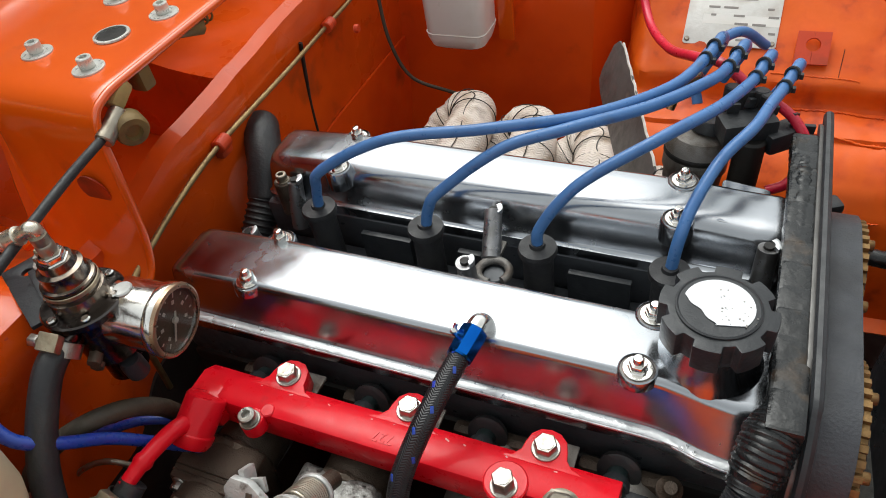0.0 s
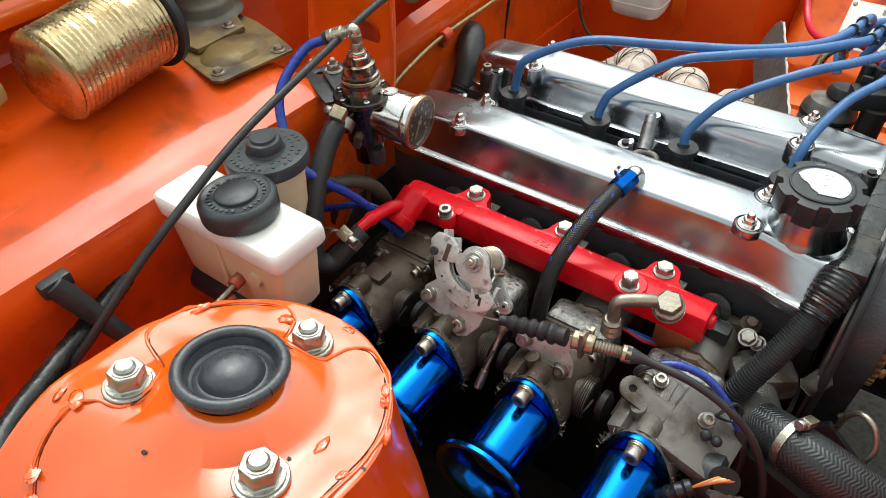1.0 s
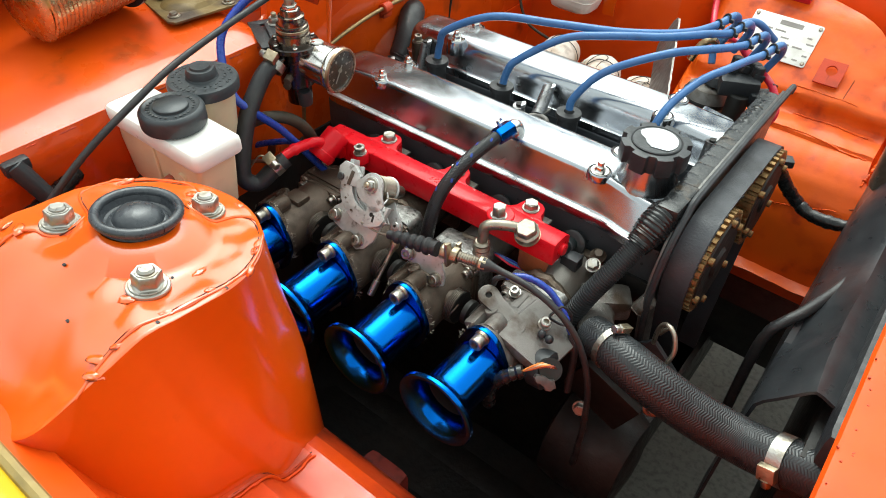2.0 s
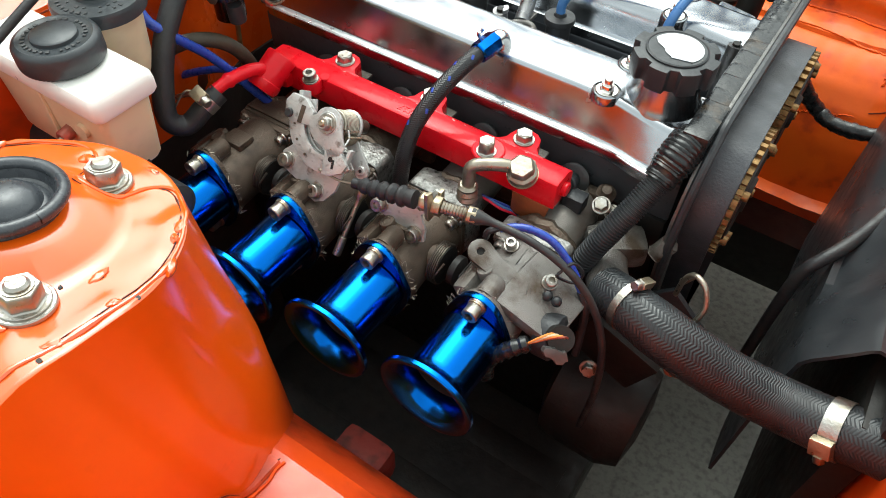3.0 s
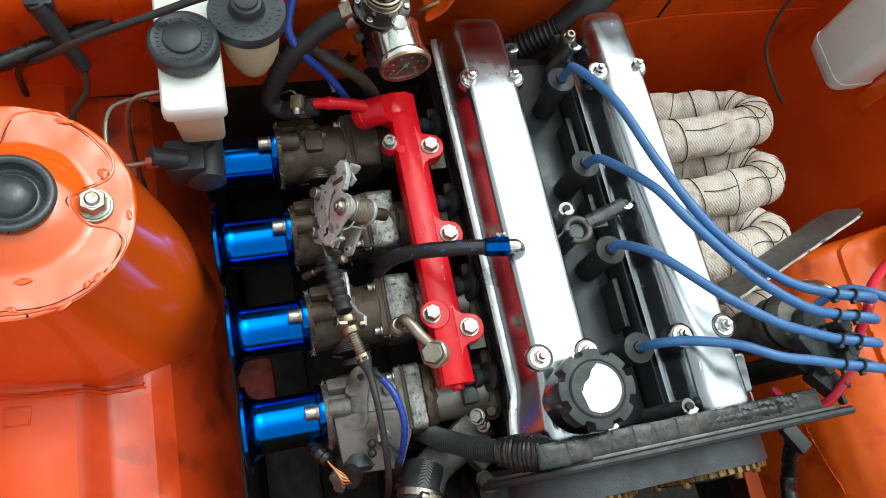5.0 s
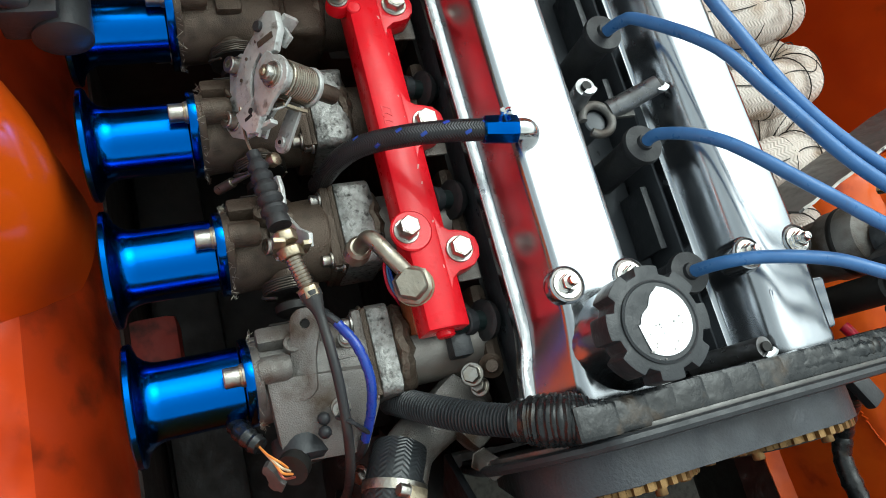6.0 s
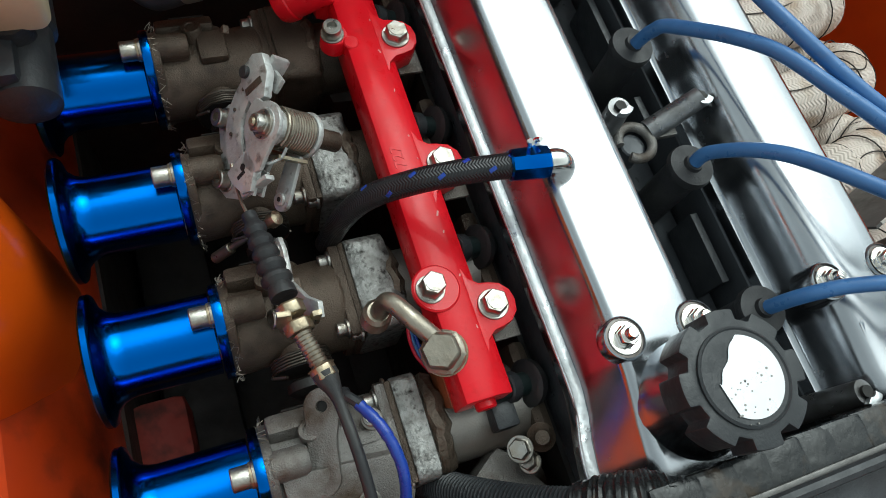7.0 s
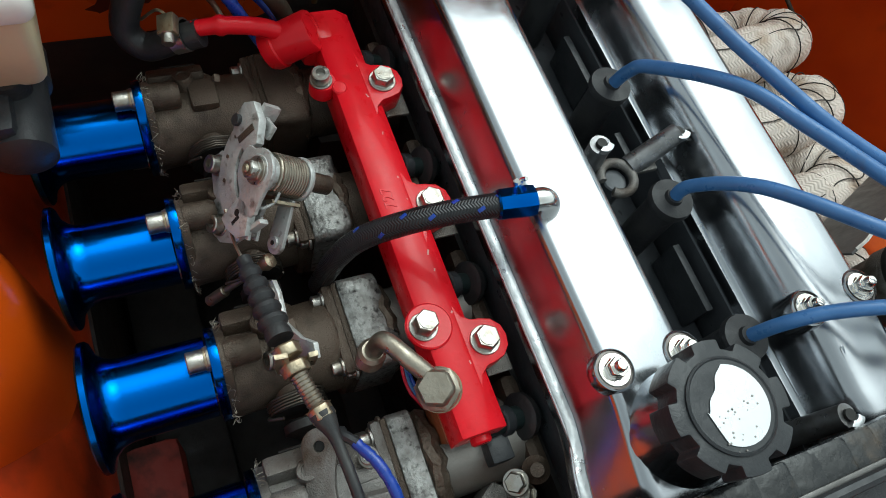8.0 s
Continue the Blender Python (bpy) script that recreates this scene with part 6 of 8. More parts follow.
        part("tick", box(face + gd * 0.0008 + o * 0.0165, (0.0008, 0.0032 if k % 2 == 0 else 0.0020, 0.0003), 0, Matrix((gd.cross(o), o, gd)).transposed().to_4x4()), M_WHITE_INK, gb)
    for k in range(6):
        a = radians(-125 + 50 * k)
        o = rt * math.sin(a) + up * math.cos(a)
        part("dial_mark", box(face + gd * 0.0008 + o * 0.0118, (0.0022, 0.0026, 0.0003), 0, Matrix((gd.cross(o), o, gd)).transposed().to_4x4()), M_WHITE_INK, gb)
    for ln, a in ((0.014, -150), (0.006, 30)):
        o = rt * math.sin(radians(a)) + up * math.cos(radians(a))
        part("needle", box(face + gd * 0.0016 + o * ln / 2, (0.0016, ln, 0.0004), 0, Matrix((gd.cross(o), o, gd)).transposed().to_4x4()), M_WHITE_INK, gb)
    part("needle_hub", rod(face + gd * 0.0008, face + gd * 0.0024, 0.0022, 14), M_WHITE_INK, gb)
    gl = part("lens", rod(face + gd * 0.0030, face + gd * 0.0036, 0.0203, 40), M_GLASS, gb, "clear gauge glass")
    gl.visible_shadow = False
    part("breather_plug", rod(g0 + gd * 0.011 + Vector((0, 0, 0.0208)), g0 + gd * 0.011 + Vector((0, 0, 0.0226)), 0.0062, 18, 0.0008), M_PLATED, gb)


M_NICKEL = mat("satin_nickel", (0.66, 0.61, 0.52), 0.28, 0.9, (0.50, 0.44, 0.35), 80, bump=0.1, bscale=400)
M_BEZEL = mat("browned_bezel", (0.42, 0.30, 0.20), 0.30, 0.9, (0.30, 0.20, 0.13), 80, bump=0.1, bscale=300)
M_SMOKE = mat("smoked_chrome", (0.24, 0.20, 0.165), 0.22, 1, (0.16, 0.13, 0.105), 60, bump=0.05, bscale=300, rvar=0.05)
M_GLASS = bpy.data.materials.new("clear_glass")
M_GLASS.use_nodes = True
gp = M_GLASS.node_tree.nodes["Principled BSDF"]
gp.inputs["Transmission Weight"].default_value, gp.inputs["Roughness"].default_value, gp.inputs["IOR"].default_value = 1.0, 0.02, 1.18
regulator()


def regulator_bracket():
    th = thing("regulator_bracket", (-0.10, -0.155, 0.848), "black steel bracket that holds the fuel regulator", "bracket")
    m = Matrix.Translation((-0.094, -0.160, 0.846)) @ Matrix.Rotation(radians(-20), 4, "Z")
    part("plate", slab([(-0.034, -0.018), (0.030, -0.026), (0.036, 0.012), (-0.006, 0.018), (-0.030, 0.020)], 0.003, m, 0.0006, holes=((-0.020, -0.006, 0.0035),)), M_BLACK, th)
    part("rib", box((-0.090, -0.170, 0.851), (0.040, 0.004, 0.006), 0.001, Matrix.Rotation(radians(-30), 4, "Z")), M_BLACK, th)
    bolt(th, (-0.108, -0.148, 0.849), (0, 0, 1), 0.0062, 0.006, M_ZINC, 0.0085, "nut", stud=0.005)


regulator_bracket()


def plain_hose(name, pts, r, material, label, category="hose", seg=14, n=10, radius=None):
    th = thing(name, pts[len(pts) // 2], label, category)
    part("tube", tube(pts, r, seg, n, radius), material, th)
    return th


M_BROWNHOSE = mat("brown_rubber_hose", (0.055, 0.042, 0.026), 0.6, 0, (0.035, 0.028, 0.02), 60, bump=0.3, bscale=300)
fh = plain_hose("fuel_hose", [(-0.058, -0.193, 0.839), (-0.055, -0.214, 0.832), (-0.047, -0.243, 0.808), (-0.040, -0.262, 0.780), (-0.034, -0.272, 0.752), (-0.026, -0.262, 0.742), (-0.020, -0.246, 0.752), (-0.016, -0.230, 0.760)],
                0.0088, M_RUBBER, "thick black rubber fuel hose looping down to the rail")
hose_clamp(fh, (-0.019, -0.242, 0.756), (0.25, 0.85, 0.45), 0.0092, (0.1, -0.5, 0.9))
part("clamp_tail", tube([(-0.022, -0.245, 0.766), (-0.030, -0.252, 0.768), (-0.036, -0.262, 0.755)], 0.0010, 6), M_BRASSY, fh)
bh = plain_hose("return_hose", [(-0.105, -0.262, 0.700), (-0.088, -0.254, 0.748), (-0.072, -0.243, 0.776), (-0.052, -0.222, 0.790), (-0.040, -0.196, 0.780), (-0.038, -0.175, 0.750), (-0.045, -0.160, 0.700)],
                0.0062, M_BROWNHOSE, "brown rubber return hose with faint printed lettering")
part("brass_collar", rod((-0.088, -0.254, 0.747), (-0.084, -0.251, 0.757), 0.0072, 16, 0.0008), M_BRASSY, bh)
plain_hose("vacuum_hose", [(-0.080, -0.179, 0.899), (-0.092, -0.192, 0.892), (-0.092, -0.224, 0.872), (-0.080, -0.240, 0.848), (-0.056, -0.250, 0.825), (-0.042, -0.238, 0.806), (-0.034, -0.215, 0.778), (-0.02, -0.19, 0.735), (-0.01, -0.17, 0.70)],
           0.0040, M_BLUE_TAPE, "thin bright blue vacuum hose")
plain_hose("vacuum_hose", [(-0.112, -0.205, 0.72), (-0.080, -0.196, 0.735), (-0.055, -0.182, 0.738), (-0.030, -0.165, 0.72)], 0.0035, M_BLUE_TAPE, "thin blue vacuum hose behind the engine")
plain_hose("steel_pipe", [(-0.125, -0.232, 0.68), (-0.100, -0.222, 0.71), (-0.080, -0.212, 0.718), (-0.060, -0.206, 0.712)], 0.0022, M_BRONZE, "thin bent steel pipe at the firewall", "pipe")


def clutch_brake_reservoir():
    """White box reservoir with a round cap, on the front master cylinder."""
    th = thing("brake_fluid_reservoir", (-0.032, -0.337, 0.775), "white plastic brake fluid reservoir with a round black cap", "fluid reservoir")
    def ring(w, l, z, sx=0.0):
        return [Vector((-0.0325 + sx + x, -0.3375 + y, z)) for x, y in rounded(l, w, 0.006, 4)]
    rows = [ring(0.034, 0.104, 0.774), ring(0.037, 0.110, 0.779), ring(0.040, 0.118, 0.815), ring(0.0415, 0.121, 0.833)]
    part("tank", loft(rows), M_CREAM, th, "yellowed translucent tank")
    rows = [ring(0.0480, 0.1300, 0.832), ring(0.0500, 0.1320, 0.834), ring(0.0500, 0.1320, 0.841), ring(0.0485, 0.1305, 0.8455), ring(0.0450, 0.1270, 0.8475)]
    part("lid", loft(rows), M_WHITE, th)
    c = Vector((-0.0225, -0.339, 0.849))
    n = 120
    def knurl(r, h):
        return [c + Vector(((r + (0.0004 if k % 2 else 0)) * math.cos(2 * math.pi * k / n), (r + (0.0004 if k % 2 else 0)) * math.sin(2 * math.pi * k / n), h)) for k in range(n)]
    cap = part("cap", loft([knurl(0.0265, 0), knurl(0.0272, 0.002), knurl(0.0272, 0.013), knurl(0.0258, 0.0155), knurl(0.0235, 0.0165), knurl(0.0222, 0.0158), knurl(0.015, 0.0158)], True), M_CAP, th, "ribbed black screw cap")
    part("cap_boss", lathe([(0.0150, 0.0155), (0.0146, 0.0180), (0.0132, 0.0190), (0.0, 0.0190)], c, seg=36), M_CAP, cap)
    ring_text(cap, c + Vector((0, 0, 0.0164)), 0.0190, 30, 0.0011, 3)
    part("side_dimple", rod((0.0015, -0.3605, 0.812), (0.0015, -0.3575, 0.812), 0.0055, 16), M_CREAM, th)
    part("side_rib", box((-0.035, -0.3582, 0.805), (0.003, 0.003, 0.05), 0.001), M_CREAM, th)
    th.location += Vector((-0.0015, 0.004, 0))
    return th


def ring_text(parent, c, r, n, size, seed):
    """Lettering too small to read, as short raised bars round a cap."""
    rng = random.Random(seed)
    for k in range(n):
        if rng.random() < 0.16:
            continue
        a = 2 * math.pi * k / n
        o = Vector((math.cos(a), math.sin(a), 0))
        t = Vector((-o.y, o.x, 0))
        part("letter_bar", box(c + o * r, (rng.uniform(1.2, 2.2) * size, rng.uniform(1.6, 2.6) * size, 0.0005), 0, Matrix((t, o, Vector((0, 0, 1)))).transposed().to_4x4()), M_CAP_LETTER, parent)


M_CAP = mat("grey_black_cap", (0.030, 0.036, 0.041), 0.42, 0, (0.040, 0.045, 0.050), 60, bump=0.2, bscale=350)
M_CAP_LETTER = mat("raised_letter", (0.055, 0.056, 0.058), 0.45, bump=0.05)
clutch_brake_reservoir()


def round_reservoir():
    c = Vector((-0.051, -0.283, 0.792))
    th = thing("clutch_fluid_reservoir", c, "cream plastic cup reservoir with a wide black cap", "fluid reservoir")
    part("cup", lathe([(0.010, -0.012), (0.014, -0.008), (0.0195, 0.006), (0.0235, 0.020), (0.0260, 0.050), (0.0265, 0.066)], c, seg=36), M_CREAM, th)
    cap = part("cap", lathe([(0.0300, 0.058), (0.0318, 0.0590), (0.0322, 0.0665), (0.0310, 0.0690), (0.0150, 0.0700), (0.0140, 0.0715)], c, seg=56), M_CAP, th, "wide black cap with raised lettering")
    part("cap_boss", lathe([(0.0140, 0.0700), (0.0135, 0.0760), (0.0120, 0.0785), (0.0095, 0.0790), (0.0088, 0.0810), (0.0, 0.0815)], c, seg=30), M_CAP, cap)
    ring_text(cap, c + Vector((0, 0, 0.0697)), 0.0258, 34, 0.0012, 7)
    ring_text(cap, c + Vector((0, 0, 0.0699)), 0.0200, 24, 0.0010, 8)
    return th


round_reservoir()


def master_cylinder():
    th = thing("brake_master_cylinder", (0.0, -0.345, 0.735), "black cast brake master cylinder under the white reservoir", "master cylinder")
    part("body", lathe([(0.010, 0), (0.017, 0.004), (0.0175, 0.050), (0.020, 0.052), (0.020, 0.075), (0.016, 0.078), (0.016, 0.150), (0.012, 0.152)], (0.052, -0.337, 0.752), (-1, 0, 0), 26), M_BLACK, th)
    part("neck", rod((0.012, -0.337, 0.758), (0.012, -0.337, 0.779), 0.012, 18), M_RUBBER, th)
    part("neck", rod((-0.052, -0.337, 0.755), (-0.052, -0.337, 0.779), 0.012, 18), M_RUBBER, th)
    part("port_block", box((0.030, -0.352, 0.762), (0.032, 0.034, 0.028), 0.005), M_BLACK, th)
    part("port_nose", rod((0.034, -0.352, 0.772), (0.036, -0.378, 0.788), 0.009, 18, 0.001), M_BLACK, th)
    return th


master_cylinder()


def brake_pipe(pts, ends, label):
    th = thing("brake_pipe", pts[0], label, "brake pipe", "brake pipes")
    part("pipe", tube(pts, 0.0024, 10, 10), M_BRONZE, th)
    for a, b in ends:
        part("union_nut", hexbar(a, b, 0.0055), M_REDNUT, th, "red marked union nut")
    return th


M_REDNUT = mat("red_marked_nut", (0.42, 0.10, 0.07), 0.4, 0.6, (0.3, 0.12, 0.08), 120, bump=0.2)
brake_pipe([(-0.021, -0.372, 0.790), (-0.020, -0.392, 0.788), (-0.016, -0.408, 0.782), (0.000, -0.414, 0.776), (0.026, -0.412, 0.776), (0.038, -0.400, 0.780), (0.040, -0.380, 0.785)],
           [((-0.021, -0.364, 0.790), (-0.021, -0.375, 0.790)), ((0.040, -0.372, 0.785), (0.040, -0.382, 0.785))], "bare steel brake pipe with red union nuts")
brake_pipe([(-0.02, -0.36, 0.80), (-0.016, -0.39, 0.79), (0.0, -0.40, 0.74), (0.02, -0.40, 0.66), (0.02, -0.395, 0.58)], [((-0.021, -0.352, 0.801), (-0.020, -0.362, 0.80))], "bare steel brake pipe running down the inner wing")


# ---- firewall fittings ----
def wiper_bracket():
    th = thing("firewall_bracket", (-0.14, -0.01, 0.80), "orange pressed steel bracket with four bolts on the firewall", "bracket")
    z = 0.9275
    # one pressing: crown, rounded shoulder and skirt, drawn up at the back to the windscreen lip
    crown = [(0.068, 0.0), (0.045, 0.0), (0.015, 0.0), (-0.010, 0.0), (-0.035, 0.0), (-0.055, 0.0), (-0.068, -0.0004), (-0.0765, -0.0022), (-0.0835, -0.0060), (-0.0880, -0.0120), (-0.0905, -0.021)]
    skirt = [(-0.0925, -0.040), (-0.0945, -0.060), (-0.0965, -0.080), (-0.100, -0.105), (-0.108, -0.128), (-0.122, -0.140)]
    rows = []
    for x in (-0.276, -0.255, -0.238, -0.222, -0.208, -0.198, -0.190, -0.182, -0.172, -0.162, -0.154, -0.146, -0.136, -0.124, -0.112, -0.102, -0.094, -0.0875, -0.084, -0.0825):
        rear = ramp01(-0.176, -0.274, x)
        lift = 0.020 * ramp01(-0.205, -0.276, x)
        lip = 0.0012 * ramp01(-0.0865, -0.0825, x)
        groove = 0.0022 * math.exp(-((x + 0.148) / 0.008) ** 2)
        short = 1 - 0.93 * ramp01(-0.178, -0.200, x)
        row = [Vector((x, 0.068 + (y - 0.068) * (1 - 0.52 * rear), z + dz * (1 - 0.5 * rear) + lift - lip * (dz > -0.006))) for y, dz in crown]
        row += [Vector((x, row[-1].y + ((y + 0.0905) + groove) * short, row[-1].z + (dz + 0.021) * short)) for y, dz in skirt]
        rows.append(row)
    part("pressing", sheet(rows, 0.0025), M_ORANGE, th)
    # the plate is not cut: a dark disc paints the hole's shade
    ft = lathe([(0.0, 0.0002), (0.0108, 0.0002), (0.0108, 0.0007), (0.0, 0.0007)], (-0.1295, -0.0105, z), seg=28)
    part("dark_hole", ft, M_GREASE_SHADE, th, "near-black disc drawn as a hole in the top plate")
    part("hole_lip", lathe([(0.0106, 0.0004), (0.0135, 0.0004), (0.0132, 0.0016), (0.0112, 0.0018)], (-0.1295, -0.0105, z), seg=28, closed=False), M_PALE_ZINC, th, "bare metal lip round the hole")
    # likewise a dark disc laid on the uncut skirt
    part("skirt_hole", lathe([(0.0, 0), (0.013, 0), (0.013, 0.0012), (0, 0.0012)], (-0.112, -0.0958, z - 0.070), (0, -1, -0.09), 24), M_ORANGE_OLD, th, "dark disc drawn as an access hole in the skirt")
    part("rolled_rim", tube([p + Vector((-0.0012, 0, -0.0022)) for p in rows[-1]], 0.0030, 10, 4), M_ORANGE, th)
    for p in ((-0.1715, -0.042), (-0.113, -0.053), (-0.110, 0.025), (-0.1685, 0.041)):
        bolt(th, (p[0], p[1], z), (0, 0, 1), 0.0052, 0.0078, M_PALE_ZINC, 0.0112, "cap_screw", socket=True, hexhead=False)
    # clips that hang under the front edge
    part("spring_clip", box((-0.090, -0.036, 0.914), (0.014, 0.012, 0.018), 0.003), M_BROWN, th)
    part("clip_bolt", hexbar((-0.092, 0.012, 0.922), (-0.088, 0.034, 0.914), 0.0058), M_BROWN, th)
    part("wire_coil", tube([Vector((-0.092 + 0.004 * math.cos(k), 0.026 + 0.0009 * k, 0.916 + 0.004 * math.sin(k))) for k in range(28)], 0.0009, 6, 2), M_BROWN, th)
    part("yellow_rag", box((-0.088, -0.062, 0.917), (0.015, 0.020, 0.012), 0.004, Matrix.Rotation(0.5, 4, "X")), M_CLAY, th, "yellow tape scrap")
    th.location += Vector((-0.005, 0.010, 0))
    return th


wiper_bracket()


def stay_rod():
    th = thing("bonnet_release_cable", (-0.06, -0.25, 0.88), "long black cable from the firewall bracket down past the reservoirs", "cable")
    part("sheath", tube([(-0.086, -0.074, 0.904), (-0.078, -0.125, 0.903), (-0.062, -0.20, 0.900), (-0.047, -0.300, 0.888), (-0.040, -0.360, 0.871), (-0.042, -0.410, 0.846), (-0.055, -0.450, 0.808), (-0.075, -0.485, 0.765), (-0.09, -0.50, 0.70)], 0.0031, 12, 8), M_RUBBER, th)
    part("knuckle", lathe([(0.007, -0.004), (0.011, 0.0), (0.0115, 0.010), (0.010, 0.013), (0.006, 0.0135), (0.005, 0.010), (0, 0.010)], (-0.086, -0.060, 0.900), (0.75, -0.45, -0.1), 22), M_BROWN, th)
    part("sleeve", rod((-0.087, -0.060, 0.910), (-0.084, -0.084, 0.902), 0.0062, 16, 0.001), M_BRONZE, th)


stay_rod()


def foil_duct():
    a, b = Vector((-0.200, -0.350, 0.908)), Vector((-0.214, -0.252, 0.912))
    th = thing("heater_duct", (-0.18, -0.33, 0.868), "heater blower wrapped in shiny crinkled foil", "heater duct")
    d = b - a
    L = d.length
    bm = lathe([(0.034, 0), (0.0365, 0.002)] + [(0.0362 + 0.0009 * (k % 2), L * k / 44) for k in range(1, 44)] + [(0.032, L)], a, d, 48)
    for v in bm.verts:
        v.co += Vector((noise.noise(v.co * 90), noise.noise(v.co * 90 + Vector((5, 0, 0))), noise.noise(v.co * 90 + Vector((9, 0, 0))))) * 0.0009
    part("foil_wrap", bm, M_FOIL, th)
    part("end_flange", lathe([(0.036, 0), (0.042, 0.001), (0.042, 0.007), (0.032, 0.009)], b - d.normalized() * 0.001, d, 40), M_BLACK, th, "black plastic end flange")
    part("motor_end", lathe([(0.0355, 0), (0.033, 0.002), (0.018, 0.0035), (0, 0.004)], a, -d, 30), M_FOIL, th)
    part("foam_stub", box((-0.225, -0.392, 0.905), (0.024, 0.032, 0.020), 0.006, Matrix.Rotation(0.3, 4, "Z")), M_CLAY, th, "yellowed foam stub")
    return th


foil_duct()


def heater_plate():
    th = thing("heater_cover_plate", (-0.165, -0.20, 0.862), "grimy olive heater cover plate bolted to the ledge", "cover plate")
    lo = Matrix.Translation((0, 0, 0.8635))
    part("plate", slab([(-0.142, -0.162), (-0.150, -0.158), (-0.178, -0.148), (-0.215, -0.138), (-0.262, -0.132), (-0.272, -0.215), (-0.160, -0.240), (-0.152, -0.236)], 0.0028, lo, 0.0008), M_BROWN, th)
    bm = lathe([(0.030, 0), (0.025, 0.0045), (0.012, 0.006), (0, 0.0062)], (-0.186, -0.192, 0.8660), (0, 0, 1), 32)
    bmesh.ops.scale(bm, verts=bm.verts, vec=(0.85, 1.15, 1), space=Matrix.Translation((0.186, 0.192, -0.8660)))
    part("dished_boss", bm, M_BROWN, th)
    # raised rear step with the motor's domed cap
    hi = Matrix.Translation((0, 0, 0.8665))
    st = part("raised_step", slab([(-0.214, -0.156), (-0.232, -0.146), (-0.262, -0.124), (-0.322, -0.118), (-0.322, -0.216), (-0.206, -0.216), (-0.206, -0.160)], 0.0062, hi, 0.0022), M_BROWN, th)
    part("motor_cap", lathe([(0.038, 0), (0.036, 0.0016), (0.031, 0.0022), (0.029, 0.004), (0.0275, 0.010), (0.0255, 0.0125), (0.020, 0.0142), (0.010, 0.0150), (0, 0.0152)], (-0.266, -0.158, 0.8722), (0, 0, 1), 36), M_CAP_GRIME, st, "dark domed motor cap")
    for q in ((-0.152, -0.170, 0.8663), (-0.166, -0.228, 0.8663), (-0.218, -0.168, 0.8726)):
        bolt(th, q, (0, 0, 1), 0.0045, 0.003, M_BRONZE, 0.0066, "bolt")


heater_plate()


def firewall_pipe():
    th = thing("fuel_pipe", (-0.13, 0.05, 0.79), "thin brass coloured fuel pipe clipped along the firewall", "pipe")
    part("pipe", tube([(-0.155, 0.45, 0.80), (-0.152, 0.36, 0.788), (-0.150, 0.28, 0.786), (-0.138, 0.17, 0.792), (-0.128, 0.05, 0.798), (-0.114, -0.03, 0.800), (-0.100, -0.095, 0.797), (-0.098, -0.118, 0.785), (-0.104, -0.125, 0.74), (-0.106, -0.128, 0.68)], 0.0026, 10, 8), M_PIPE, th)
    for p in ((-0.128, 0.050, 0.797), (-0.149, 0.285, 0.786)):
        d = Vector((0.1, -0.99, 0.02))
        part("rubber_clip", rod(Vector(p) + d * 0.008, Vector(p) - d * 0.008, 0.0068, 16, 0.001), M_ORANGE_OLD, th, "painted rubber clip")
    part("rubber_clip", box((-0.133, 0.052, 0.790), (0.014, 0.016, 0.014), 0.003), M_ORANGE_OLD, th)


M_PIPE = mat("brass_pipe", (0.36, 0.26, 0.12), 0.4, 0.8, (0.26, 0.18, 0.09), 90, bump=0.3, bscale=500)
firewall_pipe()


def heater_hose():
    th = thing("heater_hose", (-0.11, 0.06, 0.72), "ribbed black heater hose behind the engine", "hose")
    part("elbow", tube([(-0.140, 0.118, 0.768), (-0.126, 0.098, 0.767), (-0.112, 0.074, 0.753), (-0.106, 0.054, 0.733)], 0.0168, 20, 6, radius=lambda u, k: 0.0168 + 0.0006 * (k % 2)), M_RUBBER, th)
    part("ribbed_hose", tube(smooth_path([(-0.1065, 0.056, 0.736), (-0.107, 0.02, 0.705), (-0.108, -0.02, 0.670), (-0.11, -0.06, 0.62)], 24), 0.015, 18, raw=True, radius=lambda u, k: 0.0145 + 0.0016 * (k % 3 == 0)), M_RUBBER, th)


heater_hose()


def wing_prong():
    th = thing("wiring_stub", (-0.09, -0.452, 0.80), "black plastic wiring stub hanging from the ledge", "bracket")
    part("clip", box((-0.090, -0.446, 0.834), (0.014, 0.022, 0.012), 0.003), M_BLACK, th)
    part("stalk", rod((-0.088, -0.448, 0.836), (-0.062, -0.428, 0.778), 0.0085, 14, 0.001, 0.0068), M_BLACK, th)
    part("wire", tube([(-0.062, -0.428, 0.780), (-0.050, -0.432, 0.760), (-0.035, -0.450, 0.735), (-0.01, -0.42, 0.70)], 0.0028, 8), M_BROWNHOSE, th)
    lo = thing("wiring_loom", (-0.08, -0.50, 0.79), "dark taped wiring loom along the inner wing", "wiring loom")
    part("loom", tube([(-0.095, -0.400, 0.800), (-0.085, -0.430, 0.795), (-0.065, -0.480, 0.795), (-0.03, -0.535, 0.80), (0.03, -0.56, 0.79)], 0.0075, 12, 10, radius=lambda u, k: 0.0072 + 0.0008 * (k % 2)), M_TAPE, lo)


wing_prong()


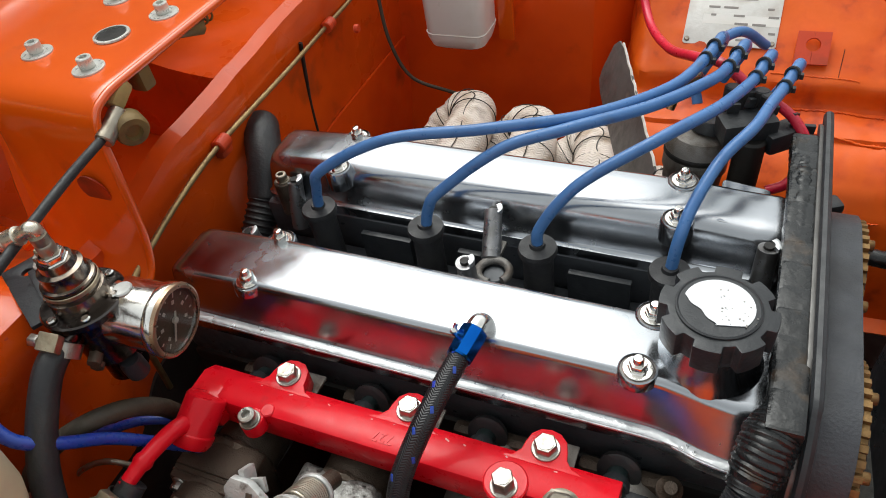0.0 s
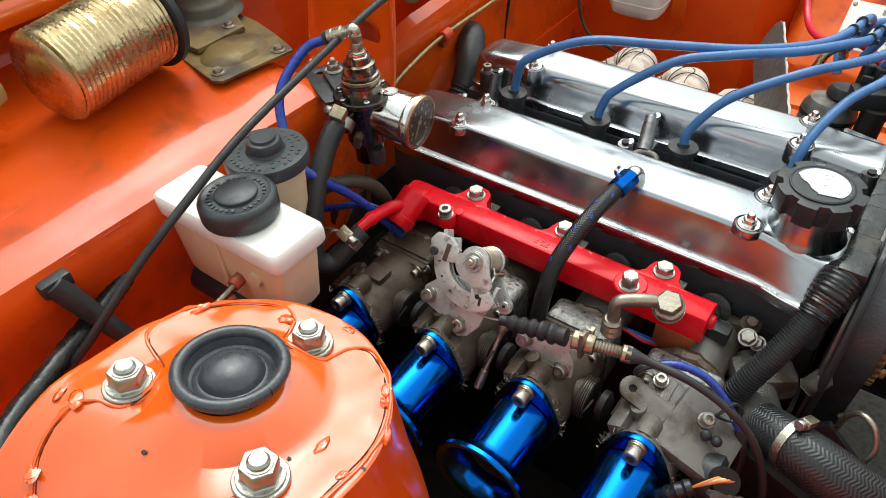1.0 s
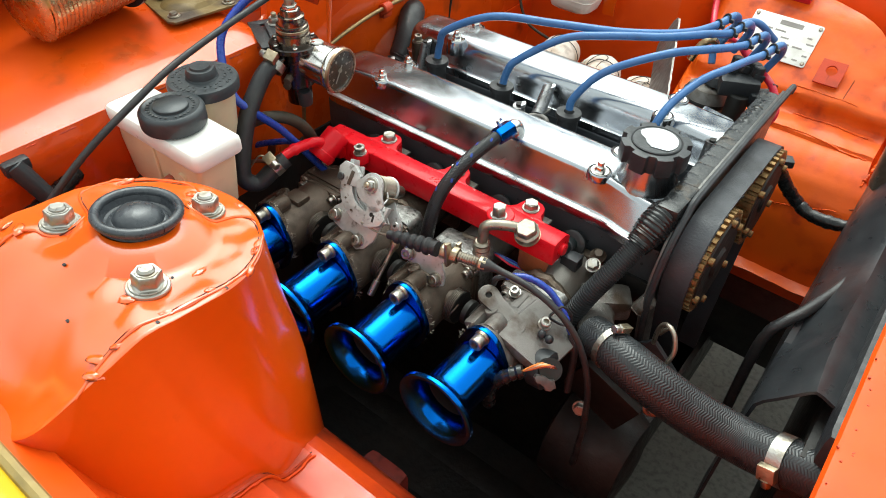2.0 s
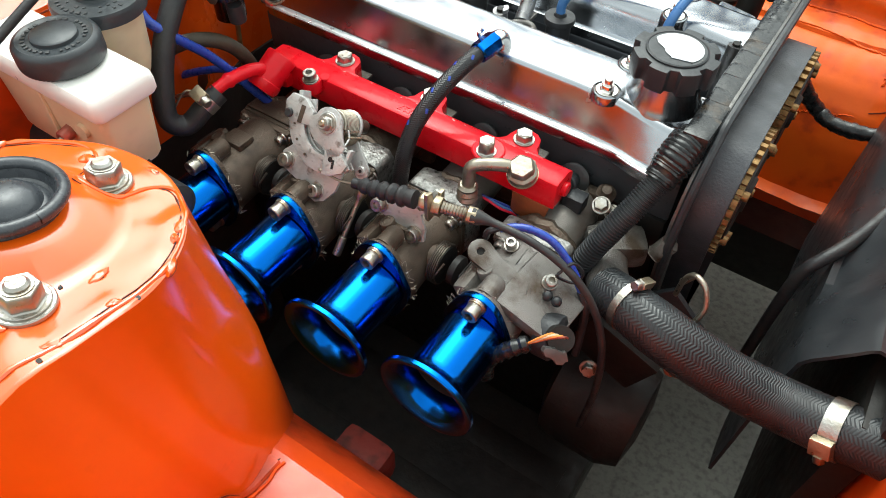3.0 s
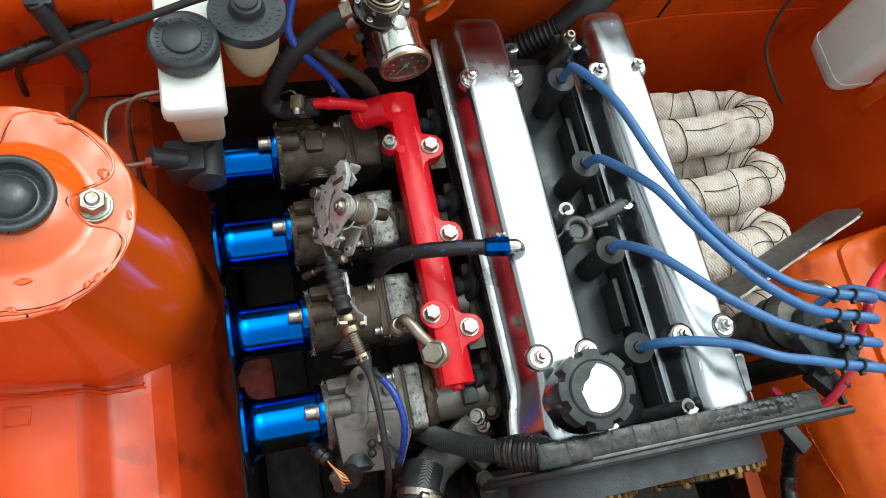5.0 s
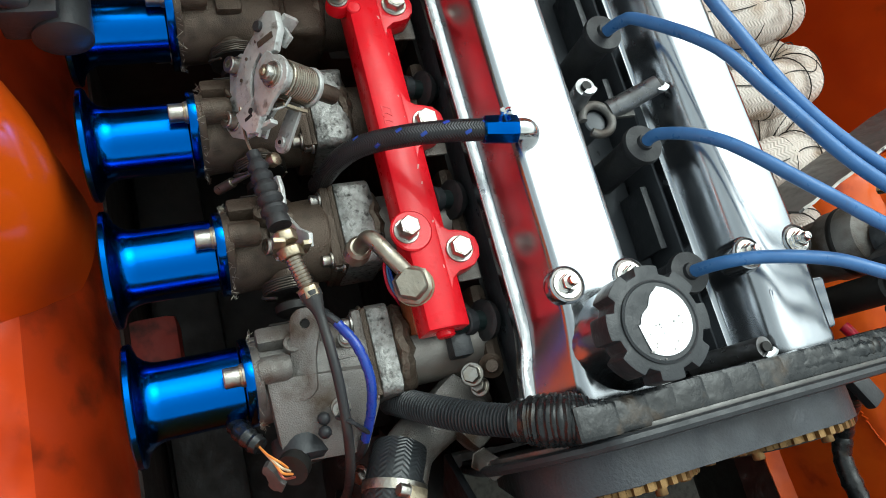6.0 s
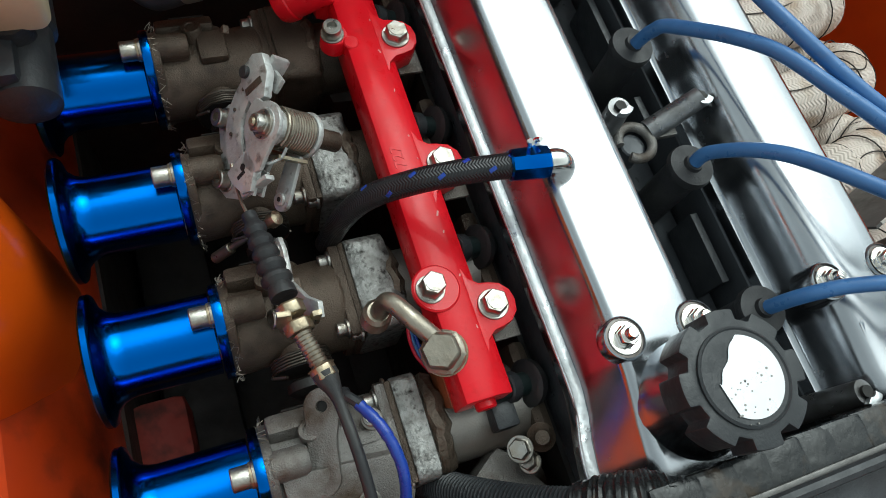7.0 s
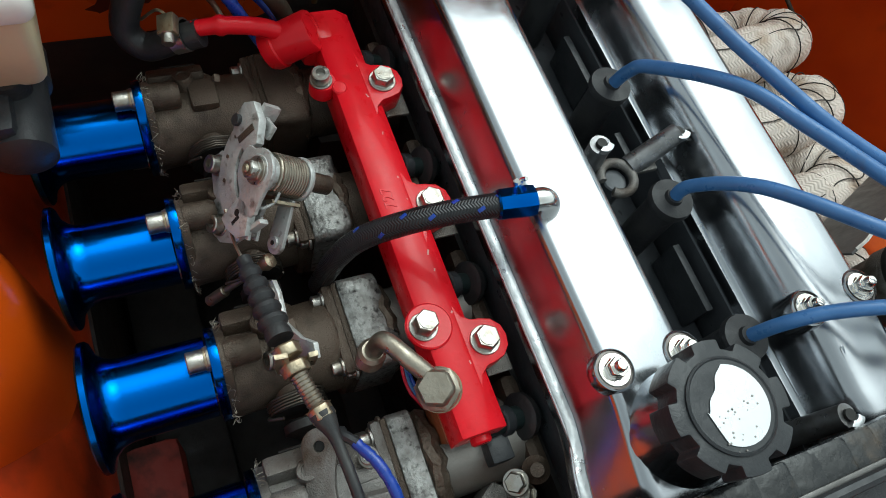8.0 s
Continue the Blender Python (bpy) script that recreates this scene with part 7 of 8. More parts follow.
# ---- exhaust side ----
def exhaust_primary(x, reach, z):
    th = thing("exhaust_header_pipe", (x, 0.2, z), "exhaust header pipe bandaged in pale heat wrap and tied with wire", "exhaust pipe", "exhaust header pipes")
    y1 = reach - 0.030
    pts = [(x + 0.016, 0.105, z - 0.01), (x + 0.016, 0.16, z + 0.002), (x + 0.012, y1 - 0.035, z + 0.008), (x + 0.004, y1 - 0.004, z + 0.006), (x - 0.014, y1 + 0.002, z - 0.006), (x - 0.032, y1 - 0.016, z - 0.024),
           (x - 0.044, y1 - 0.06, z - 0.040), (x - 0.050, 0.17, z - 0.055), (x - 0.052, 0.13, z - 0.11), (x - 0.05, 0.12, z - 0.25)]
    line = smooth_path(pts, 16)
    part("wrap", tube(line, 0.0235, 26, raw=True, radius=lambda u, k: 0.0242 + 0.0011 * ((k % 6) / 6.0) + 0.0012 * math.sin(k * 0.43 + x * 90)), M_WRAP, th)
    rng = random.Random(int(x * 1000) + 5)
    for k in range(10, len(line) - 40, 9):
        p = line[k]
        d = (line[k + 1] - line[k - 1]).normalized()
        d = (d + Vector((rng.uniform(-0.25, 0.25), rng.uniform(-0.25, 0.25), rng.uniform(-0.25, 0.25)))).normalized()
        u = d.orthogonal().normalized()
        v = d.cross(u)
        part("tie_wire", tube([p + 0.0258 * (u * math.cos(a) + v * math.sin(a)) for a in [2 * math.pi * j / 28 for j in range(29)]], 0.0006, 5, raw=True, caps=False), M_WIRE, th)
    part("tie_wire", tube([line[k] + Vector((0.003 * math.sin(k * 0.35), 0.004, 0.0252)) for k in range(18, 70, 4)], 0.0006, 5, 4), M_WIRE, th)
    return th


for x, reach, z in ((0.012, 0.312, 0.690), (0.086, 0.300, 0.688), (0.160, 0.276, 0.690), (0.232, 0.245, 0.672)):
    exhaust_primary(x, reach, z)


def heat_shield():
    th = thing("heat_shield", (0.20, 0.20, 0.72), "dark scuffed tin heat shield with a pale torn edge", "heat shield")
    e1, e2 = Vector((0.166, 0.282, 0.778)), Vector((0.228, 0.128, 0.742))
    w = Vector((0.026, -0.013, 0.050)).normalized()
    u = (e2 - e1).normalized()
    nrm = u.cross(w).normalized()
    w = nrm.cross(u).normalized()
    m = Matrix((u, w, nrm)).transposed().to_4x4()
    m.translation = e1
    out = [(0.0, -0.016), (0.004, -0.026), (0.020, -0.030), (0.080, -0.029), (0.165, -0.028), (0.165, 0.026), (0.060, 0.027), (0.020, 0.026), (0.004, 0.022), (-0.002, 0.012)]
    part("sheet", slab(out, 0.0022, m, 0.0004), M_TIN, th)
    part("torn_edge", tube([m @ Vector((x, 0.0262 + 0.0008 * math.sin(x * 300), 0.0012)) for x in span(0.012, 0.16, 16)], 0.0013, 6, 2), M_PRIMER_EDGE, th)


heat_shield()


def distributor():
    c = Vector((0.262, 0.186, 0.765))
    th = thing("distributor", (0.262, 0.186, 0.70), "alloy distributor with a black cap and soot", "distributor")
    part("body", lathe([(0.018, -0.075), (0.023, -0.070), (0.025, -0.030), (0.0270, -0.026), (0.0270, -0.004), (0.0225, 0.004), (0.012, 0.007)], c, (0.05, 0.12, 1), 36), M_ALLOY, th)
    part("band", lathe([(0.0271, -0.014), (0.0277, -0.013), (0.0277, -0.010), (0.0271, -0.009)], c, (0.05, 0.12, 1), 32, closed=False), M_GREASE_SHADE, th)
    part("cap", lathe([(0.016, 0.008), (0.016, 0.014), (0.013, 0.018), (0, 0.018)], c + Vector((0.006, 0.004, 0)), (0.05, 0.12, 1), 28), M_BLACK, th)
    for q in ((0.018, 0.014), (0.030, 0.012), (0.040, 0.012), (0.046, 0.006)):
        p = c + Vector((q[0], q[1], 0.018))
        part("lead_tower", rod(p, p + Vector((0.001, 0.003, 0.024)), 0.0066, 14, 0.001), M_RUBBER, th)
    part("braid_strap", tube([(0.236, 0.172, 0.800), (0.242, 0.178, 0.818), (0.252, 0.182, 0.826), (0.256, 0.196, 0.812)], 0.0045, 10), M_FOIL, th, "silver braided strap")
    cb = thing("coil_connector", (0.312, 0.165, 0.775), "black connector block with ragged tabs beside the leads", "connector")
    rot = Matrix.Rotation(0.45, 4, "Z")
    part("block", box((0.296, 0.178, 0.786), (0.044, 0.024, 0.020), 0.004, rot), M_BLACK, cb)
    part("block", box((0.322, 0.184, 0.776), (0.030, 0.020, 0.018), 0.004, Matrix.Rotation(0.7, 4, "Z")), M_BLACK, cb)
    part("stem", rod((0.300, 0.165, 0.70), (0.302, 0.172, 0.780), 0.012, 16, 0.002), M_GREASE_SHADE, cb)
    for x, y, z, a, l in ((0.284, 0.182, 0.800, 0.3, 0.010), (0.296, 0.190, 0.801, 0.8, 0.008), (0.312, 0.190, 0.796, 0.5, 0.012), (0.330, 0.192, 0.790, 1.1, 0.009), (0.340, 0.190, 0.782, 0.2, 0.014)):
        part("clip_tab", box((x, y, z), (l, 0.004, 0.008), 0.001, Matrix.Rotation(a, 4, "Z") @ Matrix.Rotation(0.4 * a, 4, "Y")), M_BLACK, cb)


distributor()


def lead_ties():
    for off in (Vector((0, 0, 0)), Vector((0.004, 0.014, 0.003))):
        th = thing("cable_tie", TIES[1] + off, "black plastic cable tie bundling the blue leads", "cable tie", "cable ties")
        for t in TIES:
            p = t + off
            ring = [p + 0.0052 * (Vector((0.81, -0.45, 0.30)).normalized() * math.cos(a) + Vector((0, 0.2, 1)).normalized() * math.sin(a)) for a in [2 * math.pi * j / 16 for j in range(17)]]
            part("loop", tube(ring, 0.0012, 6, raw=True, caps=False), M_BLACK, th)
            part("buckle", box(p + Vector((0.0060, 0, -0.001)), (0.0036, 0.0042, 0.0042), 0.0008), M_BLACK, th)


lead_ties()
# king lead and red wires by the coil
plain_hose("coil_lead", [(0.256, 0.190, 0.795), (0.250, 0.205, 0.815), (0.262, 0.222, 0.832), (0.280, 0.240, 0.835), (0.300, 0.262, 0.812)], 0.0042, M_BLUE_LEAD, "short blue coil lead dropping behind the bundle", "plug lead")
plain_hose("red_cable", [(0.156, 0.525, 0.828), (0.158, 0.475, 0.786), (0.180, 0.415, 0.749), (0.212, 0.335, 0.762), (0.245, 0.255, 0.800), (0.268, 0.228, 0.812), (0.292, 0.216, 0.800)], 0.0046, M_REDHOSE, "bright red battery cable along the wheel housing", "cable")
plain_hose("red_cable", [(0.300, 0.210, 0.80), (0.330, 0.190, 0.79), (0.345, 0.172, 0.770), (0.335, 0.158, 0.752), (0.320, 0.152, 0.745)], 0.0042, M_REDHOSE, "red cable loop by the connector", "cable")


def red_terminal():
    th = thing("terminal_block", (0.262, 0.432, 0.818), "dark red terminal block on the wheel housing", "terminal block")
    m = Matrix.Translation((0.262, 0.434, 0.822)) @ Matrix.Rotation(radians(30), 4, "X")
    part("block", box(m.translation, (0.052, 0.036, 0.022), 0.003, Matrix.Rotation(radians(30), 4, "X")), M_REDHOSE, th)
    for x in (-0.018, 0.018):
        bolt(th, m @ Vector((x, 0, 0.011)), m.to_3x3() @ Vector((0, 0, 1)), 0.004, 0.004, M_ZINC, 0.006)
    set_back(th)


red_terminal()


def chassis_plate():
    m = Matrix.Translation((0.2755, 0.3770, 0.7712)) @ Matrix.Rotation(radians(38.6), 4, "X")
    th = thing("maker_plate", m.translation, "worn aluminium maker's plate riveted to the wheel housing", "maker plate")
    part("plate", slab(rounded(0.090, 0.062, 0.003), 0.0014, m, 0.0003), M_PLATE, th)
    rng = random.Random(8)
    part("name_bar", slab(rounded(0.030, 0.0065, 0.0005), 0.0003, m @ Matrix.Translation((0.006, 0.022, 0.0014))), M_INK, th)
    for r in range(5):
        x = -0.034
        while x < 0.036:
            w = rng.uniform(0.004, 0.014)
            if rng.random() < 0.4:
                part("text_bar", slab(rounded(w, 0.0022, 0.0003), 0.0003, m @ Matrix.Translation((x + w / 2, 0.010 - r * 0.0085, 0.0014))), M_INK, th)
            x += w + rng.uniform(0.002, 0.008)
    part("blank_field", slab(rounded(0.074, 0.010, 0.0005), 0.0003, m @ Matrix.Translation((0.008, -0.003, 0.00115))), M_WHITE, th)
    for q in ((-0.041, -0.026), (0.041, -0.026), (-0.041, 0.026), (0.041, 0.026)):
        bolt(th, m @ Vector((q[0], q[1], 0.0014)), m.to_3x3() @ Vector((0, 0, 1)), 0.0026, 0.0014, M_BRONZE, 0, "rivet", hexhead=False)
    set_back(th)


chassis_plate()


def washer_bottle():
    th = thing("washer_bottle", (-0.045, 0.415, 0.70), "translucent white plastic washer bottle on the inner wing", "washer bottle")
    def ring(w, l, z):
        return [Vector((-0.046 + x, 0.415 + y, z)) for x, y in rounded(l, w, 0.014, 5)]
    part("tank", loft([ring(0.040, 0.056, 0.704), ring(0.050, 0.070, 0.708), ring(0.056, 0.078, 0.720), ring(0.058, 0.080, 0.80), ring(0.058, 0.082, 0.90), ring(0.040, 0.060, 0.915)]), M_WHITE, th)
    part("mould_seam", loft([ring(0.0570, 0.0792, 0.7245), ring(0.0574, 0.0797, 0.7250), ring(0.0576, 0.0799, 0.7255), ring(0.0570, 0.0792, 0.7260)]), M_WHITE, th)
    plain_hose("washer_wire", [(-0.115, 0.345, 0.80), (-0.108, 0.34, 0.74), (-0.090, 0.345, 0.69), (-0.050, 0.36, 0.665), (-0.03, 0.375, 0.65)], 0.0022, M_BROWNHOSE, "thin dark wire hanging below the washer bottle", "wire")
    st = thing("bottle_strap", (-0.088, 0.440, 0.75), "orange steel strap beside the washer bottle", "strap")
    part("strap", box((0.006, 0.435, 0.80), (0.020, 0.004, 0.20), 0.001), M_ORANGE, st)
    bolt(st, (-0.125, 0.30, 0.775), (1, 0, 0.2), 0.005, 0.004, M_ORANGE_OLD, 0, "bolt")


washer_bottle()


# ---- front of the engine ----
def timing_drive():
    cams = [(-0.062, 0.734), (0.064, 0.734)]
    def hull(r):
        pts = []
        for a in span(0, 90, 8):
            pts.append((cams[1][0] + r * math.sin(radians(90 - a)) , cams[1][1] + r * math.sin(radians(a))))
        for a in span(90, 190, 9):
            pts.append((cams[0][0] + r * math.cos(radians(a)), cams[0][1] + r * math.sin(radians(a))))
        pts.append((-0.03 - r * 0.4, 0.50))
        pts.append((0.03 + r * 0.4, 0.50))
        return pts
    yz = Matrix(((0, 0, 1, 0), (1, 0, 0, 0), (0, 1, 0, 0), (0, 0, 0, 1)))
    bp = thing("timing_back_plate", (0.347, 0, 0.56), "thin black steel plate behind the timing belt", "timing cover")
    out = [(0.172, 0.800), (0.160, 0.806), (-0.060, 0.806), (-0.095, 0.797), (-0.118, 0.775), (-0.131, 0.742), (-0.132, 0.700), (-0.10, 0.56), (0.11, 0.56), (0.130, 0.70), (0.150, 0.775)]
    part("plate", slab(out, 0.003, Matrix.Translation((0.346, 0, 0)) @ yz, 0.0005), M_TIN, bp)
    lip = [(0.352, y, z) for y, z in out[:8]]
    part("rolled_lip", tube([Vector(p) for p in lip], 0.0035, 8, 4), M_BLACK, bp)
    bt = thing("timing_belt", (0.365, 0, 0.60), "dark toothed rubber timing belt over the cam sprockets", "timing belt")
    h1, h0 = hull(0.0560), hull(0.0530)
    rows = []
    for (a, b) in zip(h1 + h1[:1], h0 + h0[:1]):
        rows.append([Vector((0.3535, a[0], a[1])), Vector((0.3775, a[0], a[1])), Vector((0.3775, b[0], b[1])), Vector((0.3535, b[0], b[1]))])
    part("belt", loft(rows, close_ends=False), M_BELT, bt)
    # teeth along the inside of the run
    line = smooth_path([Vector((0.366, p[0], p[1])) for p in hull(0.0522)[:19]], 6)
    for k in range(0, len(line) - 1, 2):
        d = (line[k + 1] - line[k]).normalized()
        part("tooth", box(line[k], (0.0245, 0.0042, 0.0030), 0.0008, Matrix((Vector((1, 0, 0)), d, Vector((1, 0, 0)).cross(d))).transposed().to_4x4()), M_BELT, bt)
    for cy, cz in cams:
        sp = thing("cam_sprocket", (0.365, cy, cz - 0.05), "rusty toothed cam sprocket inside the belt", "sprocket", "cam sprockets")
        pts = []
        teeth = 40
        for k in range(teeth):
            for f, r in ((0.0, 0.0500), (0.34, 0.0500), (0.44, 0.0532), (0.90, 0.0532)):
                a = 2 * math.pi * (k + f) / teeth
                pts.append((cy + r * math.cos(a), cz + r * math.sin(a)))
        part("rim", slab(pts, 0.0285, Matrix.Translation((0.354, 0, 0)) @ yz), M_SPROCKET, sp)
        part("face_plate", lathe([(0.046, 0), (0.045, 0.0015), (0.016, 0.001), (0.014, 0.004), (0, 0.004)], (0.3825, cy, cz), (1, 0, 0), 40), M_GREASE_SHADE, sp)
        for k in range(6):
            a = 2 * math.pi * k / 6 + 0.4
            part("rim_stud", hexbar((0.382, cy + 0.044 * math.cos(a), cz + 0.044 * math.sin(a)), (0.3875, cy + 0.044 * math.cos(a), cz + 0.044 * math.sin(a)), 0.0042), M_SPROCKET, sp)


M_BELT = mat("timing_belt_rubber", (0.035, 0.038, 0.045), 0.55, 0, (0.022, 0.022, 0.025), 30, bump=0.5, bscale=500)
timing_drive()


def taped_loom():
    th = thing("front_wiring_loom", (0.335, 0, 0.79), "wiring loom bound in shiny black tape before the covers", "wiring loom")
    pts = [(0.337, 0.150, 0.792), (0.338, 0.105, 0.797), (0.338, 0.03, 0.795), (0.338, -0.05, 0.793), (0.337, -0.085, 0.793), (0.333, -0.108, 0.786), (0.327, -0.128, 0.768)]
    line = smooth_path(pts, 34)
    def rad(u, k):
        b = 0.0085 + 0.0062 * ramp01(0.66, 0.80, u) - 0.003 * ramp01(0.88, 1.0, u)
        return b + 0.0013 * noise.noise(Vector((k * 0.55, u * 13, 2))) + 0.0009 * abs(noise.noise(Vector((k * 1.7, 5, 2))))
    bm = tube(line, 0.01, 22, raw=True, radius=rad)
    for v in bm.verts:
        v.co += Vector((noise.noise(v.co * 160), noise.noise(v.co * 160 + Vector((4, 0, 0))), noise.noise(v.co * 160 + Vector((8, 0, 0))))) * 0.0006
    part("tape", bm, M_TAPE, th)
    rng = random.Random(31)
    for k in range(13):
        y = -0.096 + 0.0195 * k
        turn = Matrix.Rotation(rng.uniform(-0.035, 0.035), 4, "Z") @ Matrix.Rotation(0.030, 4, "X") @ Matrix.Rotation(rng.uniform(-0.04, 0.04), 4, "Y")
        bm = box((0, 0, 0), (0.020 + rng.uniform(-0.0005, 0.0005), 0.0268, 0.0105), 0.0026)
        bmesh.ops.subdivide_edges(bm, edges=bm.edges, cuts=2, use_grid_fill=True)
        for v in bm.verts:
            v.co += Vector((0, 0, 0.0004 * noise.noise(Vector((v.co.x * 160 + k * 9, v.co.y * 90, 1)))))
        bmesh.ops.transform(bm, verts=bm.verts, matrix=Matrix.Translation((0.3385, y, 0.7990 + rng.uniform(-0.0003, 0.0003))) @ turn)
        part("tape_wrap", bm, M_TAPE, th)
    line = smooth_path([(0.328, -0.126, 0.770), (0.320, -0.143, 0.750), (0.310, -0.158, 0.728), (0.300, -0.168, 0.700), (0.292, -0.172, 0.665)], 48)
    part("corrugated_tube", tube(line, 0.012, 22, raw=True, radius=lambda u, k: 0.0082 + 0.0016 * (k % 4 in (0, 1))), M_BLACK, th, "black corrugated conduit")


taped_loom()


def thermostat():
    th = thing("thermostat_housing", (0.335, -0.17, 0.68), "dirty alloy coolant neck at the front of the head", "coolant neck")
    part("neck", tube([(0.300, -0.115, 0.680), (0.312, -0.145, 0.684), (0.326, -0.172, 0.690), (0.345, -0.186, 0.700)], 0.017, 22, 8), M_ALLOY, th)
    bm = box((0.312, -0.132, 0.690), (0.050, 0.030, 0.026), 0.008, Matrix.Rotation(0.6, 4, "Z"))
    part("flange", bm, M_ALLOY, th)
    bolt(th, (0.292, -0.130, 0.724), (0, -0.5, 0.8), 0.0058, 0.005, M_ZINC, 0.0075)
    part("sensor", lathe([(0.006, 0), (0.007, 0.012), (0.008, 0.013), (0.008, 0.017), (0.005, 0.019), (0.004, 0.022)], (0.288, -0.112, 0.710), (0.1, -0.3, 1), 18), M_ALLOY_DARK, th)
    bolt(th, (0.300, -0.124, 0.716), (-0.2, -0.6, 0.8), 0.0050, 0.005, M_ZINC, 0.0065)
    part("plug_nut", hexbar((0.345, -0.130, 0.700), (0.352, -0.128, 0.716), 0.008), M_ALLOY, th)
    part("spike", rod((0.372, -0.140, 0.695), (0.382, -0.142, 0.712), 0.003, 10, 0.001, 0.001), M_BRONZE, th)
    hk = thing("hook_pipe", (0.388, -0.165, 0.70), "bent steel hook pipe near the radiator hose", "pipe")
    part("pipe", tube([(0.372, -0.150, 0.69), (0.374, -0.155, 0.715), (0.380, -0.160, 0.729), (0.390, -0.166, 0.728), (0.396, -0.172, 0.716), (0.394, -0.177, 0.702)], 0.0022, 10, 8), M_BRONZE, hk)


thermostat()


def radiator_hose():
    th = thing("radiator_hose", (0.43, -0.19, 0.70), "thick black woven radiator hose with steel clamps", "radiator hose")
    pts = [(0.326, -0.180, 0.694), (0.345, -0.190, 0.702), (0.366, -0.196, 0.702), (0.396, -0.197, 0.694), (0.432, -0.191, 0.680), (0.468, -0.186, 0.673), (0.500, -0.190, 0.681), (0.524, -0.194, 0.691), (0.545, -0.198, 0.698)]
    part("hose", tube(pts, 0.0245, 34, 12, radius=lambda u, k: 0.0186 + 0.0018 * ramp01(0.10, 0.30, u)), M_HOSE, th)
    hose_clamp(th, (0.348, -0.191, 0.7025), (0.9, -0.35, 0.15), 0.0192, (0.2, 0.35, 1), 0.006)
    hose_clamp(th, (0.507, -0.1912, 0.684), (0.9, -0.15, 0.35), 0.0208, (-0.3, -1, 0.2), 0.012)
    part("neck", rod((0.538, -0.197, 0.696), (0.56, -0.200, 0.708), 0.0195, 26), M_TIN, th)


M_HOSE = mat("woven_black_hose", (0.016, 0.018, 0.020), 0.38, 0, (0.024, 0.027, 0.030), 40, bump=0.3, bscale=500)


def weave(material, strips, pitch, depth):
    """Herringbone relief: slanted ribs that turn back at every strip of the weave."""
    nt = material.node_tree

    def sums(kind, a, b, c=0.0):
        m = nt.nodes.new("ShaderNodeMath")
        m.operation = kind
        for i, v in enumerate((a, b, c)):
            if isinstance(v, float):
                m.inputs[i].default_value = v
            else:
                nt.links.new(v, m.inputs[i])
        return m.outputs[0]
    tc = nt.nodes.new("ShaderNodeTexCoord")
    sp = nt.nodes.new("ShaderNodeSeparateXYZ")
    nt.links.new(tc.outputs["UV"], sp.inputs[0])
    zigzag = sums("PINGPONG", sums("MULTIPLY", sp.outputs["Y"], strips), 1.0)
    ribs = sums("SINE", sums("MULTIPLY", sums("MULTIPLY_ADD", sp.outputs["X"], pitch, zigzag), 6.2832), 0.0)
    b = nt.nodes.new("ShaderNodeBump")
    b.inputs["Strength"].default_value, b.inputs["Distance"].default_value = 0.4, depth
    nt.links.new(ribs, b.inputs["Height"])
    nt.links.new(b.outputs[0], nt.nodes["Principled BSDF"].inputs["Normal"])


weave(M_HOSE, 24.0, 400.0, 0.00034)
weave(M_BRAID, 16.0, 620.0, 0.0004)
weave(M_WRAP, 34.0, 300.0, 0.0010)
radiator_hose()


